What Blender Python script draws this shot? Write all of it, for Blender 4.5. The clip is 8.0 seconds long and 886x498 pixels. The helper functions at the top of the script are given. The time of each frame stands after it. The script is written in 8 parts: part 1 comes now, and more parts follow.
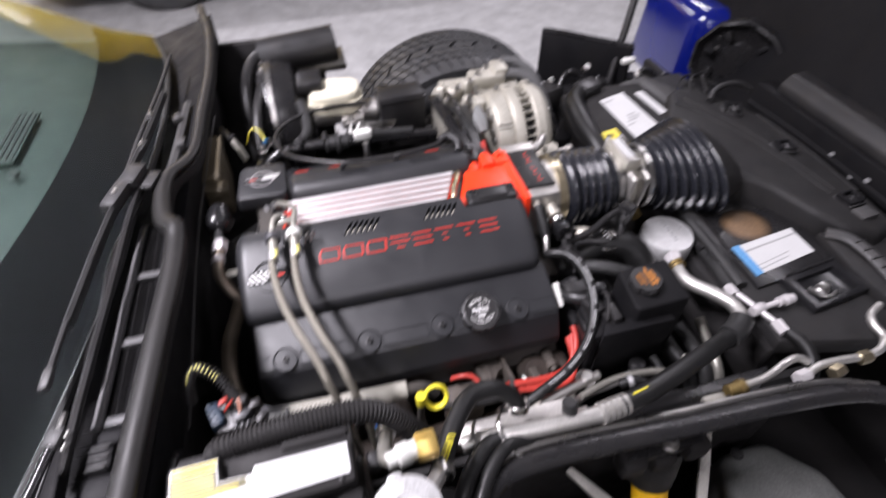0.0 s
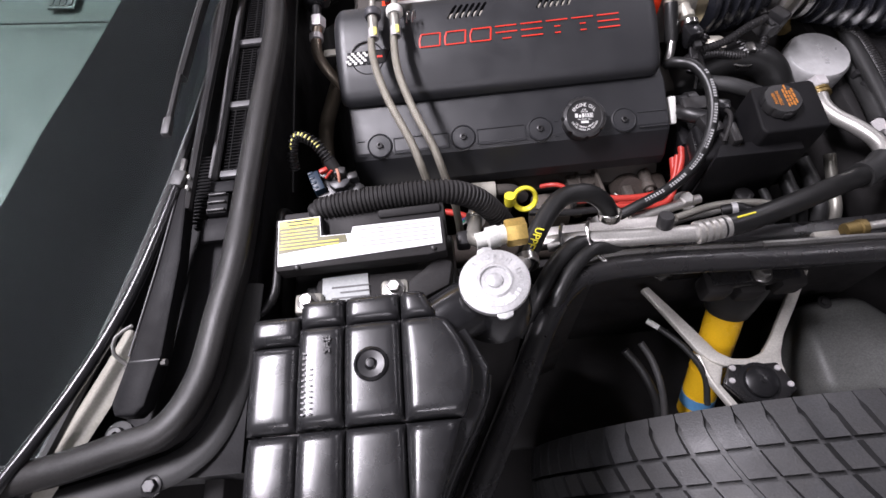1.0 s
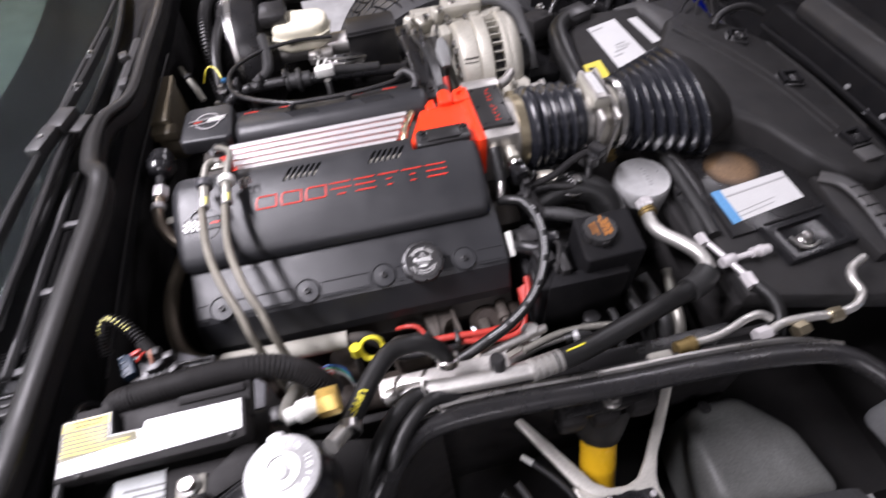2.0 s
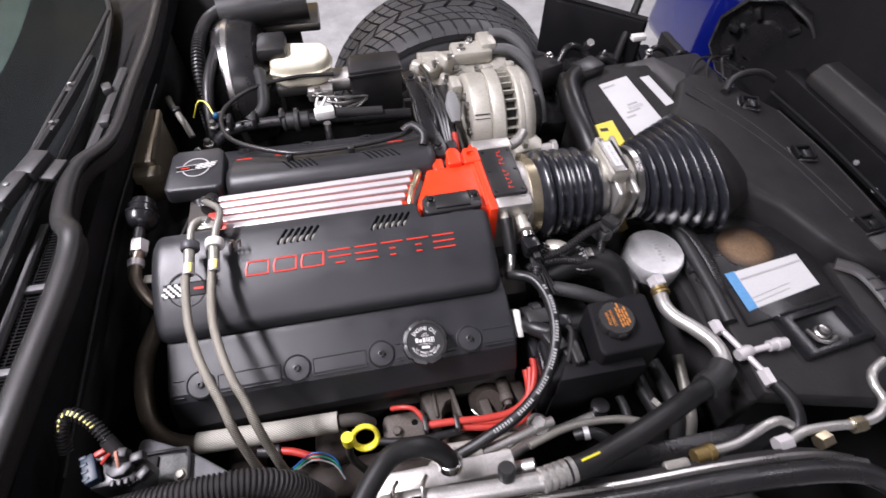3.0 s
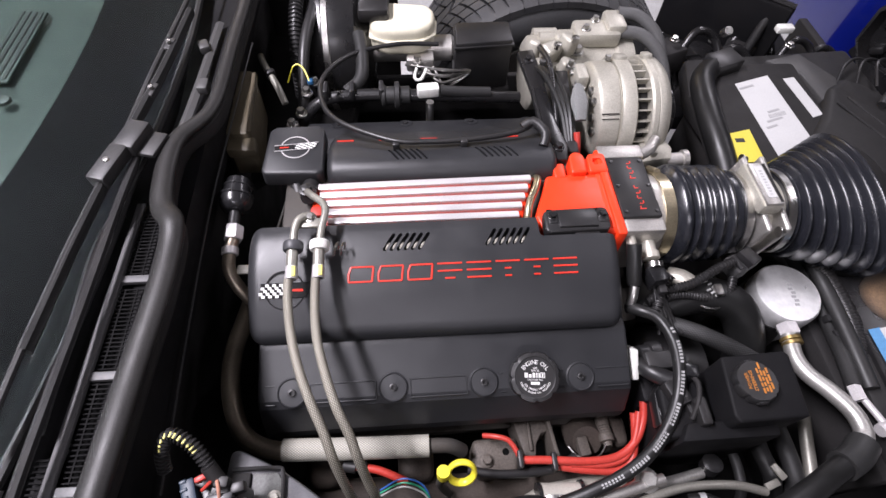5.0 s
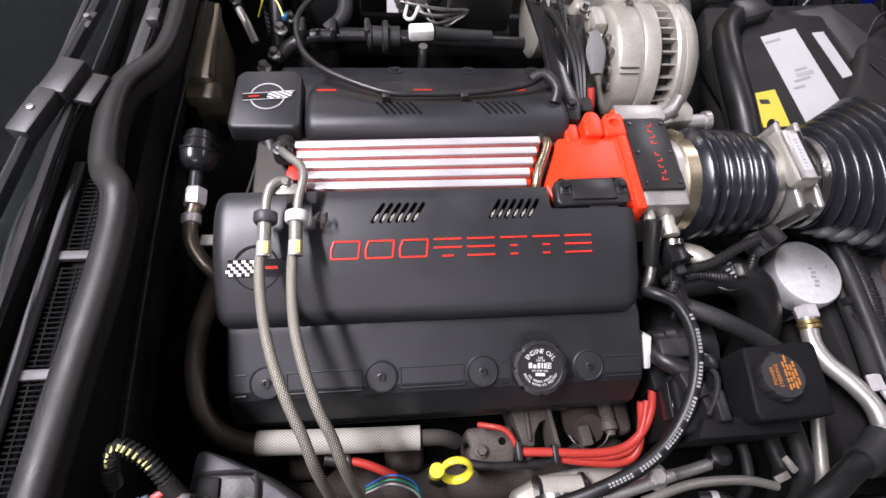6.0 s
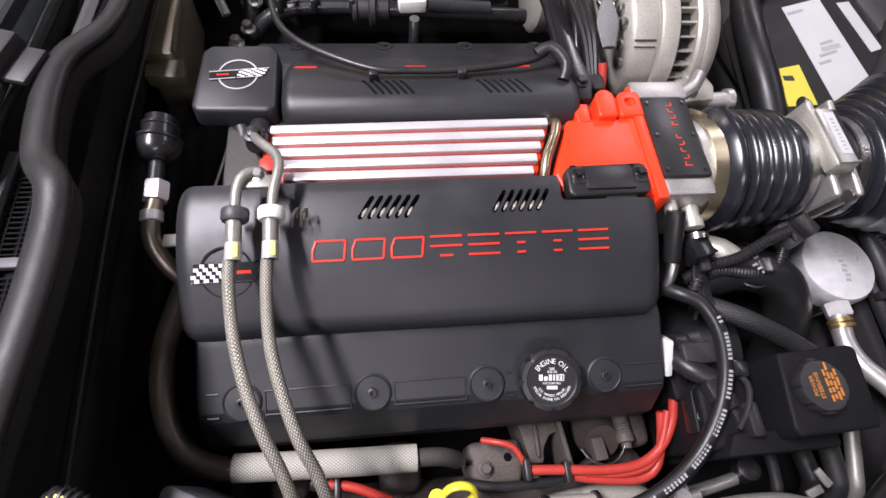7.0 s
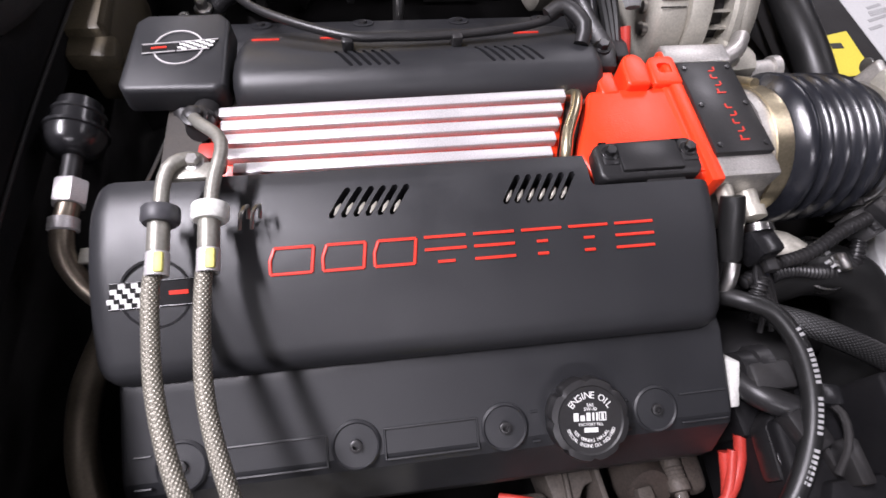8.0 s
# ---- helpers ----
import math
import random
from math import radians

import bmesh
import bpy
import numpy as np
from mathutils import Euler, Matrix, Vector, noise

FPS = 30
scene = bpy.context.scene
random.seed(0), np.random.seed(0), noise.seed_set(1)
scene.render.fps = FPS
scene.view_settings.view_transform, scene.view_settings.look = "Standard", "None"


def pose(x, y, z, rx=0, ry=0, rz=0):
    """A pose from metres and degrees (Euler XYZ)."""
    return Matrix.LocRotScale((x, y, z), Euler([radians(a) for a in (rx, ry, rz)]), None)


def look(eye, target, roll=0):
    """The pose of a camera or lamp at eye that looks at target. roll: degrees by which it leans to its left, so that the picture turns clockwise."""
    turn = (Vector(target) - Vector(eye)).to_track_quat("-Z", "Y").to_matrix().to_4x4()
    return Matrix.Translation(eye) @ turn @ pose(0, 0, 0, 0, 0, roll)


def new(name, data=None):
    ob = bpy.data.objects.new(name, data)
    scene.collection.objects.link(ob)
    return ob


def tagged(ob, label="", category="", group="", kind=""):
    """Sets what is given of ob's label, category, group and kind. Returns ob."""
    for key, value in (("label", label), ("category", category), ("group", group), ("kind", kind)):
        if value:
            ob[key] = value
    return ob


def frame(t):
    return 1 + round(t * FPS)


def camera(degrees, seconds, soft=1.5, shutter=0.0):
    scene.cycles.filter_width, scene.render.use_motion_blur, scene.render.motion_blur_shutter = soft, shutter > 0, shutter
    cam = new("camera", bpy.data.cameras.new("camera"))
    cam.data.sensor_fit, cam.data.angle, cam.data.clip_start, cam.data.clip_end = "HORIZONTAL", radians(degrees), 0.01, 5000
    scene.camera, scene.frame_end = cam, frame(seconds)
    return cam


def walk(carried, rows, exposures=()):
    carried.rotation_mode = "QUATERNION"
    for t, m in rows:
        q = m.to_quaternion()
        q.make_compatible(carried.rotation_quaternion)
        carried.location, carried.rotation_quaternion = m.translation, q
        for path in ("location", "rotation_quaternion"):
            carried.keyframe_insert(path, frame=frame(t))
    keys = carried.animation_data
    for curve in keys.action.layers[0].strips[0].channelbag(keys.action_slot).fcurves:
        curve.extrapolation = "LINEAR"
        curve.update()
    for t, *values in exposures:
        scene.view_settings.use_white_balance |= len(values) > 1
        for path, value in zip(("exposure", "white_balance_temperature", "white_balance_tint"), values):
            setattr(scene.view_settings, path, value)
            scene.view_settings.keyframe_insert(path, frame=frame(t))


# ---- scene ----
cam = camera(81.1, 8.0, soft=1.5, shutter=0.4)
PATH = [
    (0, (-0.051, -0.615, 1.316), (0.292, 0.739, -0.116), -0.8),
    (0.2, (-0.068, -0.63, 1.3), (0.142, 0.619, -0.248), -0.4),
    (0.5, (-0.084, -0.641, 1.279), (0.011, 0.438, -0.403), -1.2),
    (0.8, (-0.086, -0.643, 1.273), (-0.069, 0.293, -0.495), -4.4),
    (1, (-0.079, -0.641, 1.275), (-0.118, 0.264, -0.508), -8.1),
    (1.2, (-0.07, -0.636, 1.277), (-0.125, 0.294, -0.493), -9.6),
    (1.5, (-0.032, -0.628, 1.286), (-0.034, 0.416, -0.42), -9.1),
    (1.8, (0.028, -0.618, 1.288), (0.146, 0.549, -0.332), -6.2),
    (2, (0.073, -0.611, 1.293), (0.25, 0.6, -0.289), -5.1),
    (2.2, (0.107, -0.599, 1.296), (0.343, 0.636, -0.259), -3.0),
    (3.3, (0.029, -0.48, 1.309), (0.278, 0.723, -0.269), 2.4),
    (3.5, (0.013, -0.47, 1.302), (0.212, 0.719, -0.294), 1.5),
    (4, (-0.006, -0.453, 1.303), (0.089, 0.717, -0.317), -0.7),
    (4.2, (-0.012, -0.441, 1.308), (0.078, 0.706, -0.328), -0.8),
    (5.3, (-0.032, -0.37, 1.285), (0.122, 0.668, -0.418), 5.8),
    (5.5, (-0.037, -0.356, 1.272), (0.139, 0.64, -0.453), 7.7),
    (6, (-0.038, -0.328, 1.248), (0.163, 0.574, -0.526), 9.4),
    (6.5, (-0.038, -0.305, 1.224), (0.185, 0.549, -0.57), 11.0),
    (7, (-0.036, -0.29, 1.198), (0.192, 0.56, -0.598), 10.9),
    (7.5, (-0.029, -0.272, 1.154), (0.192, 0.604, -0.631), 8.6),
    (8, (-0.025, -0.256, 1.101), (0.214, 0.664, -0.659), 8.4),
]
walk(cam, [(t, look(eye, target, roll)) for t, eye, target, roll in PATH],
     [(0, 0.20), (0.6, 0.12), (1, 0.04), (1.5, 0.17), (3.5, 0.16), (5.5, 0.08), (8, 0.05)])

# ---- light ----
world = bpy.data.worlds.new("garage_air")
scene.world = world
world.use_nodes = True
world.node_tree.nodes["Background"].inputs[0].default_value = (0.75, 0.85, 1.0, 1)
world.node_tree.nodes["Background"].inputs[1].default_value = 0.05


def tube_lamp(name, centre, length, width, power, turn=0.0):
    """A fluorescent fitting's light, facing down; also used for added fill."""
    data = bpy.data.lights.new(name, "AREA")
    data.shape, data.size, data.size_y = "RECTANGLE", length, width
    data.energy, data.color = power * 1.07, (0.955, 0.90, 1.0)
    ob = new(name, data)
    ob.matrix_world = pose(*centre, 0, 0, turn)
    return ob


# First and last inferred from reflections; the three between are unseen, added as fill.
LAMPS = [((-1.03, 0.05, 2.62), 90, 112, 1.2, 0.20), ((1.8, 0.3, 2.62), 90, 8, 1.2, 0.12), ((1.7, 2.2, 2.62), 90, 28, 1.2, 0.12), ((-0.2, -2.1, 2.62), 0, 24, 1.2, 0.12), ((-1.70, 4.2, 2.62), 0, 48, 1.2, 0.12)]
for place, turn, power, length, width in LAMPS:
    tube_lamp("tube_or_fill_light", place, length, width, power, turn)

# ---- materials ----


def mat(name, color, rough=0.5, metal=0.0, vary=0.12, grain=0.0, scale=60.0, coat=0.0, spec=0.5, dirt=0.0):
    """Principled surface with two scales of variation and a fine relief."""
    m = bpy.data.materials.new(name)
    m.use_nodes = True
    nt = m.node_tree
    b = nt.nodes["Principled BSDF"]
    b.inputs["Metallic"].default_value = metal
    b.inputs["Coat Weight"].default_value = coat
    b.inputs["Coat Roughness"].default_value = 0.08
    b.inputs["Specular IOR Level"].default_value = spec
    tc = nt.nodes.new("ShaderNodeTexCoord")

    def tex(sc, detail):
        n = nt.nodes.new("ShaderNodeTexNoise")
        n.inputs["Scale"].default_value, n.inputs["Detail"].default_value = sc, detail
        nt.links.new(tc.outputs["Object"], n.inputs["Vector"])
        return n.outputs["Fac"]

    big, fine = tex(9.0, 4.0), tex(scale * 8, 3.0)

    def ramp(src, lo, hi):
        r = nt.nodes.new("ShaderNodeMapRange")
        r.inputs["From Min"].default_value, r.inputs["From Max"].default_value = 0.3, 0.7
        r.inputs["To Min"].default_value, r.inputs["To Max"].default_value = lo, hi
        nt.links.new(src, r.inputs["Value"])
        return r.outputs["Result"]

    def math2(op, a, c):
        n = nt.nodes.new("ShaderNodeMath")
        n.operation = op
        for i, v in enumerate((a, c)):
            if isinstance(v, (int, float)):
                n.inputs[i].default_value = v
            else:
                nt.links.new(v, n.inputs[i])
        return n.outputs[0]

    k = math2("MULTIPLY", ramp(big, 1 - vary, 1 + vary), ramp(fine, 1 - vary, 1 + vary))
    mix = nt.nodes.new("ShaderNodeVectorMath")
    mix.operation = "SCALE"
    mix.inputs[0].default_value = color[:3]
    nt.links.new(k, mix.inputs["Scale"])
    out = mix.outputs["Vector"]
    if dirt:
        dm = nt.nodes.new("ShaderNodeMix")
        dm.data_type = "RGBA"
        nt.links.new(ramp(tex(26.0, 8.0), 0.0, dirt), dm.inputs["Factor"])
        nt.links.new(out, dm.inputs["A"])
        dm.inputs["B"].default_value = (0.075, 0.062, 0.048, 1)
        out = dm.outputs["Result"]
    nt.links.new(out, b.inputs["Base Color"])
    nt.links.new(ramp(tex(23.0, 5.0), max(0.02, rough * 0.8), min(1.0, rough * 1.2)), b.inputs["Roughness"])
    if grain:
        bp = nt.nodes.new("ShaderNodeBump")
        bp.inputs["Strength"].default_value, bp.inputs["Distance"].default_value = grain, 0.0006
        nt.links.new(fine, bp.inputs["Height"])
        nt.links.new(bp.outputs["Normal"], b.inputs["Normal"])
    return m


def braid_mat(name, light, dark, rough, metal, pitch):
    """Woven sleeve: two crossing families of strands along the hose's own length and girth."""
    m = mat(name, light, rough, metal)
    nt = m.node_tree
    b = nt.nodes["Principled BSDF"]
    uv = nt.nodes.new("ShaderNodeUVMap")
    uv.uv_map = "UVMap"
    heights = []
    for turn in (38, -38):
        mp = nt.nodes.new("ShaderNodeMapping")
        mp.inputs["Rotation"].default_value[2] = radians(turn)
        nt.links.new(uv.outputs["UV"], mp.inputs["Vector"])
        w = nt.nodes.new("ShaderNodeTexWave")
        w.inputs["Scale"].default_value = 0.314 / pitch
        nt.links.new(mp.outputs["Vector"], w.inputs["Vector"])
        heights.append(w.outputs["Fac"])
    mx = nt.nodes.new("ShaderNodeMath")
    mx.operation = "MULTIPLY"
    nt.links.new(heights[0], mx.inputs[0])
    nt.links.new(heights[1], mx.inputs[1])
    col = nt.nodes.new("ShaderNodeMix")
    col.data_type = "RGBA"
    nt.links.new(mx.outputs[0], col.inputs["Factor"])
    col.inputs["A"].default_value, col.inputs["B"].default_value = (*dark, 1), (*light, 1)
    nt.links.new(col.outputs["Result"], b.inputs["Base Color"])
    bp = nt.nodes.new("ShaderNodeBump")
    bp.inputs["Strength"].default_value, bp.inputs["Distance"].default_value = 0.6, 0.0008
    nt.links.new(mx.outputs[0], bp.inputs["Height"])
    nt.links.new(bp.outputs["Normal"], b.inputs["Normal"])
    return m


COVER = mat("cover_plastic", (0.022, 0.0225, 0.0245), 0.40, grain=0.22, scale=260)
VALVE = mat("valve_cover_plastic", (0.0175, 0.018, 0.020), 0.44, grain=0.2, scale=220)
BLACK = mat("black_plastic", (0.015, 0.015, 0.016), 0.4, grain=0.15, dirt=0.08)
MATTE = mat("matte_black", (0.019, 0.0182, 0.0185), 0.68, grain=0.3, dirt=0.04, spec=0.25)
DUCT = mat("duct_plastic", (0.0125, 0.0123, 0.0128), 0.58, grain=0.5, scale=40, dirt=0.07, spec=0.38)
GLOSSY = mat("glossy_black_plastic", (0.012, 0.012, 0.013), 0.24, grain=0.1, scale=12, spec=0.6)
TANKB = mat("moulded_tank_plastic", (0.016, 0.016, 0.017), 0.27, grain=0.10, scale=10, spec=0.6, vary=0.15)
PAINTB = mat("black_paint", (0.012, 0.012, 0.013), 0.28, dirt=0.06)
RUBBER = mat("rubber", (0.018, 0.018, 0.018), 0.5, grain=0.2, vary=0.2)
SEALR = mat("seal_rubber", (0.0138, 0.0134, 0.0132), 0.45, spec=0.32, grain=0.25, vary=0.25, dirt=0.04)
BELLOWS = mat("bellows_rubber", (0.014, 0.015, 0.019), 0.24, spec=0.7, grain=0.1)
HOSE = mat("hose_rubber", (0.010, 0.010, 0.010), 0.40, grain=0.15)
RED = mat("red_paint", (0.84, 0.048, 0.012), 0.36, grain=0.3, scale=90, vary=0.06)
REDWIRE = mat("red_wire", (0.46, 0.042, 0.030), 0.45)
REDMARK = mat("red_marking", (0.62, 0.03, 0.015), 0.4)
FORGED = mat("forged_aluminium", (0.66, 0.64, 0.585), 0.40, 0.3, grain=0.25, scale=50, dirt=0.10)
ALU = mat("cast_aluminium", (0.62, 0.60, 0.57), 0.42, 0.85, grain=0.5, scale=70, dirt=0.15)
CAST = mat("rough_cast_aluminium", (0.50, 0.48, 0.415), 0.46, 0.45, grain=0.22, scale=60, dirt=0.16)
RIBALU = mat("machined_aluminium", (0.58, 0.56, 0.56), 0.40, 0.35, grain=0.2, scale=120)
STEEL = mat("steel", (0.55, 0.54, 0.52), 0.3, 1.0, grain=0.1, dirt=0.2)
TUBEALU = mat("aluminium_tube", (0.58, 0.57, 0.54), 0.40, 0.80, grain=0.1, dirt=0.18)
CHROME = mat("spun_aluminium", (0.72, 0.72, 0.715), 0.34, 0.62, grain=0.18, scale=14, vary=0.10)
CAPMETAL = mat("stamped_cap_metal", (0.56, 0.56, 0.56), 0.42, 0.55, grain=0.25)
BRASS = mat("brass", (0.30, 0.215, 0.08), 0.45, 0.8, dirt=0.4)
BRASSNUT = mat("bright_brass", (0.74, 0.52, 0.16), 0.34, 0.7, dirt=0.10)
GOLDCLAMP = mat("zinc_clamp", (0.60, 0.52, 0.36), 0.3, 0.95, dirt=0.1)
RUST = mat("rusty_iron", (0.045, 0.034, 0.028), 0.8, 0.0, grain=0.6, vary=0.35, dirt=0.5)
SCALE = mat("scaled_iron", (0.088, 0.075, 0.064), 0.75, 0.1, grain=0.6, vary=0.3, dirt=0.35)
IRON = mat("grey_iron", (0.046, 0.043, 0.040), 0.65, 0.2, grain=0.5, dirt=0.5)
YELLOW = mat("yellow_plastic", (0.82, 0.72, 0.05), 0.4)
DULLPIPE = mat("dull_steel_pipe", (0.36, 0.35, 0.31), 0.42, 0.6, grain=0.15, dirt=0.2)
PALEYEL = mat("pale_yellow_tape", (0.62, 0.58, 0.16), 0.5)
SHOCKY = mat("yellow_enamel", (0.85, 0.50, 0.02), 0.3, vary=0.05)
PAPER = mat("white_label", (0.54, 0.54, 0.535), 0.5, vary=0.06)
YPAPER = mat("yellow_label", (0.66, 0.55, 0.06), 0.5, vary=0.05)
BLUEINK = mat("blue_ink", (0.10, 0.28, 0.52), 0.5)
COWLB = mat("cowl_black", (0.007, 0.007, 0.008), 0.6, grain=0.3, spec=0.15, dirt=0.03)
CHARCOAL = mat("charcoal_plastic", (0.020, 0.020, 0.021), 0.5, grain=0.25, dirt=0.1)
GREYPL = mat("grey_cowl_plastic", (0.045, 0.045, 0.046), 0.5, grain=0.2, dirt=0.15)
COWLGREY = mat("dusty_grey_plastic", (0.075, 0.075, 0.078), 0.5, grain=0.2, dirt=0.15)
# Near-black that paints the shade inside openings: grille gaps, stud hole, screw sockets.
VOIDB = mat("opening_black", (0.004, 0.004, 0.004), 0.9, spec=0.05)
MESHB = mat("grille_plastic", (0.0065, 0.0065, 0.007), 0.75, spec=0.08, dirt=0.03)
BRONZE = mat("heat_tinted_steel", (0.40, 0.34, 0.27), 0.35, 0.8, dirt=0.3)
OLIVEINK = mat("olive_ink", (0.10, 0.09, 0.03), 0.5)
INK = mat("dark_ink", (0.03, 0.03, 0.03), 0.6)
GREYINK = mat("grey_ink", (0.35, 0.35, 0.35), 0.6)
CREAM = mat("cream_nylon", (0.74, 0.70, 0.55), 0.42, vary=0.06)
WHITEPL = mat("white_nylon", (0.70, 0.70, 0.66), 0.4)
ORANGE = mat("orange_print", (0.52, 0.195, 0.03), 0.5)
TEAL = mat("dash_vinyl", (0.0175, 0.0230, 0.0208), 0.6, grain=0.3)
BLUECAR = mat("blue_car_paint", (0.004, 0.010, 0.16), 0.18, coat=0.6, vary=0.03)
YELLOWCAR = mat("yellow_car_paint", (0.75, 0.50, 0.02), 0.2, coat=0.8, vary=0.03)
CONCRETE = mat("concrete", (0.58, 0.58, 0.575), 0.5, grain=0.4, scale=20, vary=0.14, dirt=0.15)
WALL = mat("painted_wall", (0.60, 0.60, 0.60), 0.8, grain=0.2, vary=0.05)
CEIL = mat("ceiling_paint", (0.24, 0.24, 0.245), 0.85, vary=0.05)
LINER = mat("grey_liner", (0.175, 0.180, 0.172), 0.45, grain=0.2, vary=0.25, dirt=0.12)
TYRE = mat("tyre_rubber", (0.038, 0.039, 0.041), 0.52, grain=0.5, vary=0.25, dirt=0.12)
CREAMPNL = mat("cream_panel", (0.30, 0.29, 0.25), 0.5, dirt=0.25)
BRAID = braid_mat("steel_braid", (0.57, 0.54, 0.46), (0.13, 0.12, 0.095), 0.38, 0.35, 0.0019)
WHITEBRAID = braid_mat("glass_sleeve", (0.66, 0.64, 0.57), (0.26, 0.25, 0.21), 0.6, 0.0, 0.0022)
DARKBRAID = braid_mat("dark_braid", (0.060, 0.060, 0.060), (0.008, 0.008, 0.008), 0.5, 0.0, 0.0024)

# ---- shapes ----


def spline(pts, step=0.006):
    """Points along a smooth curve through pts."""
    P = [Vector(p) for p in pts]
    if len(P) == 2:
        n = max(2, int((P[1] - P[0]).length / step))
        return [P[0].lerp(P[1], i / n) for i in range(n + 1)]
    out = []
    Q = [2 * P[0] - P[1], *P, 2 * P[-1] - P[-2]]
    for i in range(1, len(Q) - 2):
        a, b, c, d = Q[i - 1:i + 3]
        n = max(2, int((c - b).length / step))
        for j in range(n):
            t = j / n
            out.append(0.5 * (2 * b + (c - a) * t + (2 * a - 5 * b + 4 * c - d) * t * t + (3 * b - a - 3 * c + d) * t ** 3))
    out.append(P[-1])
    return out


def sweep(pts, r, seg=12, step=0.006, corr=0.0, pitch=0.006, flat=1.0, bm=None, radii=None):
    """A tube along a smooth curve. corr: depth of corrugation; flat: height against width; radii: radius at each given point."""
    bm = bm or bmesh.new()
    uv = bm.loops.layers.uv.get("UVMap") or bm.loops.layers.uv.new("UVMap")
    if corr:
        step = pitch / 4
    S = spline(pts, step)
    length = [0.0]
    for a, b in zip(S, S[1:]):
        length.append(length[-1] + (b - a).length)
    n = len(S)
    tangents = [(S[min(i + 1, n - 1)] - S[max(i - 1, 0)]).normalized() for i in range(n)]
    side = tangents[0].cross(Vector((0, 0, 1)))
    if side.length < 0.1:
        side = tangents[0].cross(Vector((0, 1, 0)))
    side.normalize()
    rings = []
    for i in range(n):
        t = tangents[i]
        side = (side - t * side.dot(t)).normalized()
        up = side.cross(t)
        rad = r
        if radii:
            f = i / (n - 1) * (len(radii) - 1)
            j = min(int(f), len(radii) - 2)
            rad = radii[j] + (radii[j + 1] - radii[j]) * (f - j)
        if corr:
            rad += corr * (0.5 if i % 4 in (1, 2) else -0.5)
        rings.append([bm.verts.new(S[i] + side * (math.cos(a) * rad) + up * (math.sin(a) * rad * flat)) for a in (math.tau * k / seg for k in range(seg))])
    for i in range(n - 1):
        for k in range(seg):
            f = bm.faces.new((rings[i][k], rings[i][(k + 1) % seg], rings[i + 1][(k + 1) % seg], rings[i + 1][k]))
            girth = math.tau * r
            for lp, (u, v) in zip(f.loops, ((k, i), (k + 1, i), (k + 1, i + 1), (k, i + 1))):
                lp[uv].uv = (u / seg * girth, length[v])
    for ring, flip in ((rings[0], True), (rings[-1], False)):
        bm.faces.new(ring[::-1] if not flip else ring)
    bmesh.ops.recalc_face_normals(bm, faces=bm.faces)
    return bm


def lathe(profile, m=None, seg=32, bm=None, lobes=0, lobe=0.0, notch=0.0):
    """Turns (radius, height) pairs about the local z axis of m. lobe: a wavy rim; notch: depth of narrow scallops."""

    widest = max(r for r, h in profile)

    def rim(a, r):
        return 1 + lobe * math.cos(lobes * a) - notch * (r / widest) ** 14 * max(0.0, math.cos(lobes * a)) ** 5

    bm = bm or bmesh.new()
    m = m or Matrix()
    rings = []
    for r, h in profile:
        if r < 1e-6:
            rings.append([bm.verts.new(m @ Vector((0, 0, h)))])
        else:
            rings.append([bm.verts.new(m @ Vector((math.cos(a) * r * rim(a, r), math.sin(a) * r * rim(a, r), h)))
                          for a in (math.tau * k / seg for k in range(seg))])
    made = []
    for A, B in zip(rings, rings[1:]):
        for k in range(seg):
            j = (k + 1) % seg
            if len(A) == 1 and len(B) == 1:
                continue
            if len(A) == 1:
                made.append(bm.faces.new((A[0], B[j], B[k])))
            elif len(B) == 1:
                made.append(bm.faces.new((A[k], A[j], B[0])))
            else:
                made.append(bm.faces.new((A[k], A[j], B[j], B[k])))
    bmesh.ops.recalc_face_normals(bm, faces=made)
    return bm


def box(c, size, bevel=0.002, m=None, bm=None, seg=2):
    """A box about c with rounded edges, turned by m about its own centre."""
    bm = bm or bmesh.new()
    t = Matrix.Translation(c) @ (m or Matrix()) @ Matrix.Diagonal((*size, 1))
    got = bmesh.ops.create_cube(bm, size=1.0, matrix=t)
    if bevel:
        edges = list({e for v in got["verts"] for e in v.link_edges})
        bmesh.ops.bevel(bm, geom=edges, offset=min(bevel, min(size) * 0.45), segments=seg, affect="EDGES", profile=0.5)
    return bm


def prism(outline, z0, z1, bevel=0.003, m=None, bm=None, seg=2, taper=0.0):
    """An upright prism over a plan outline, with rounded edges. taper: how far the top is drawn in."""
    bm = bm or bmesh.new()
    m = m or Matrix()
    cx = sum(p[0] for p in outline) / len(outline)
    cy = sum(p[1] for p in outline) / len(outline)
    lo = [bm.verts.new(m @ Vector((x, y, z0))) for x, y in outline]
    hi = [bm.verts.new(m @ Vector((cx + (x - cx) * (1 - taper), cy + (y - cy) * (1 - taper), z1))) for x, y in outline]
    n = len(outline)
    faces = [bm.faces.new(lo[::-1]), bm.faces.new(hi)]
    faces += [bm.faces.new((lo[i], lo[(i + 1) % n], hi[(i + 1) % n], hi[i])) for i in range(n)]
    bmesh.ops.recalc_face_normals(bm, faces=faces)
    if bevel:
        edges = list({e for f in faces for e in f.edges})
        bmesh.ops.bevel(bm, geom=edges, offset=bevel, segments=seg, affect="EDGES", profile=0.5, clamp_overlap=True)
    return bm


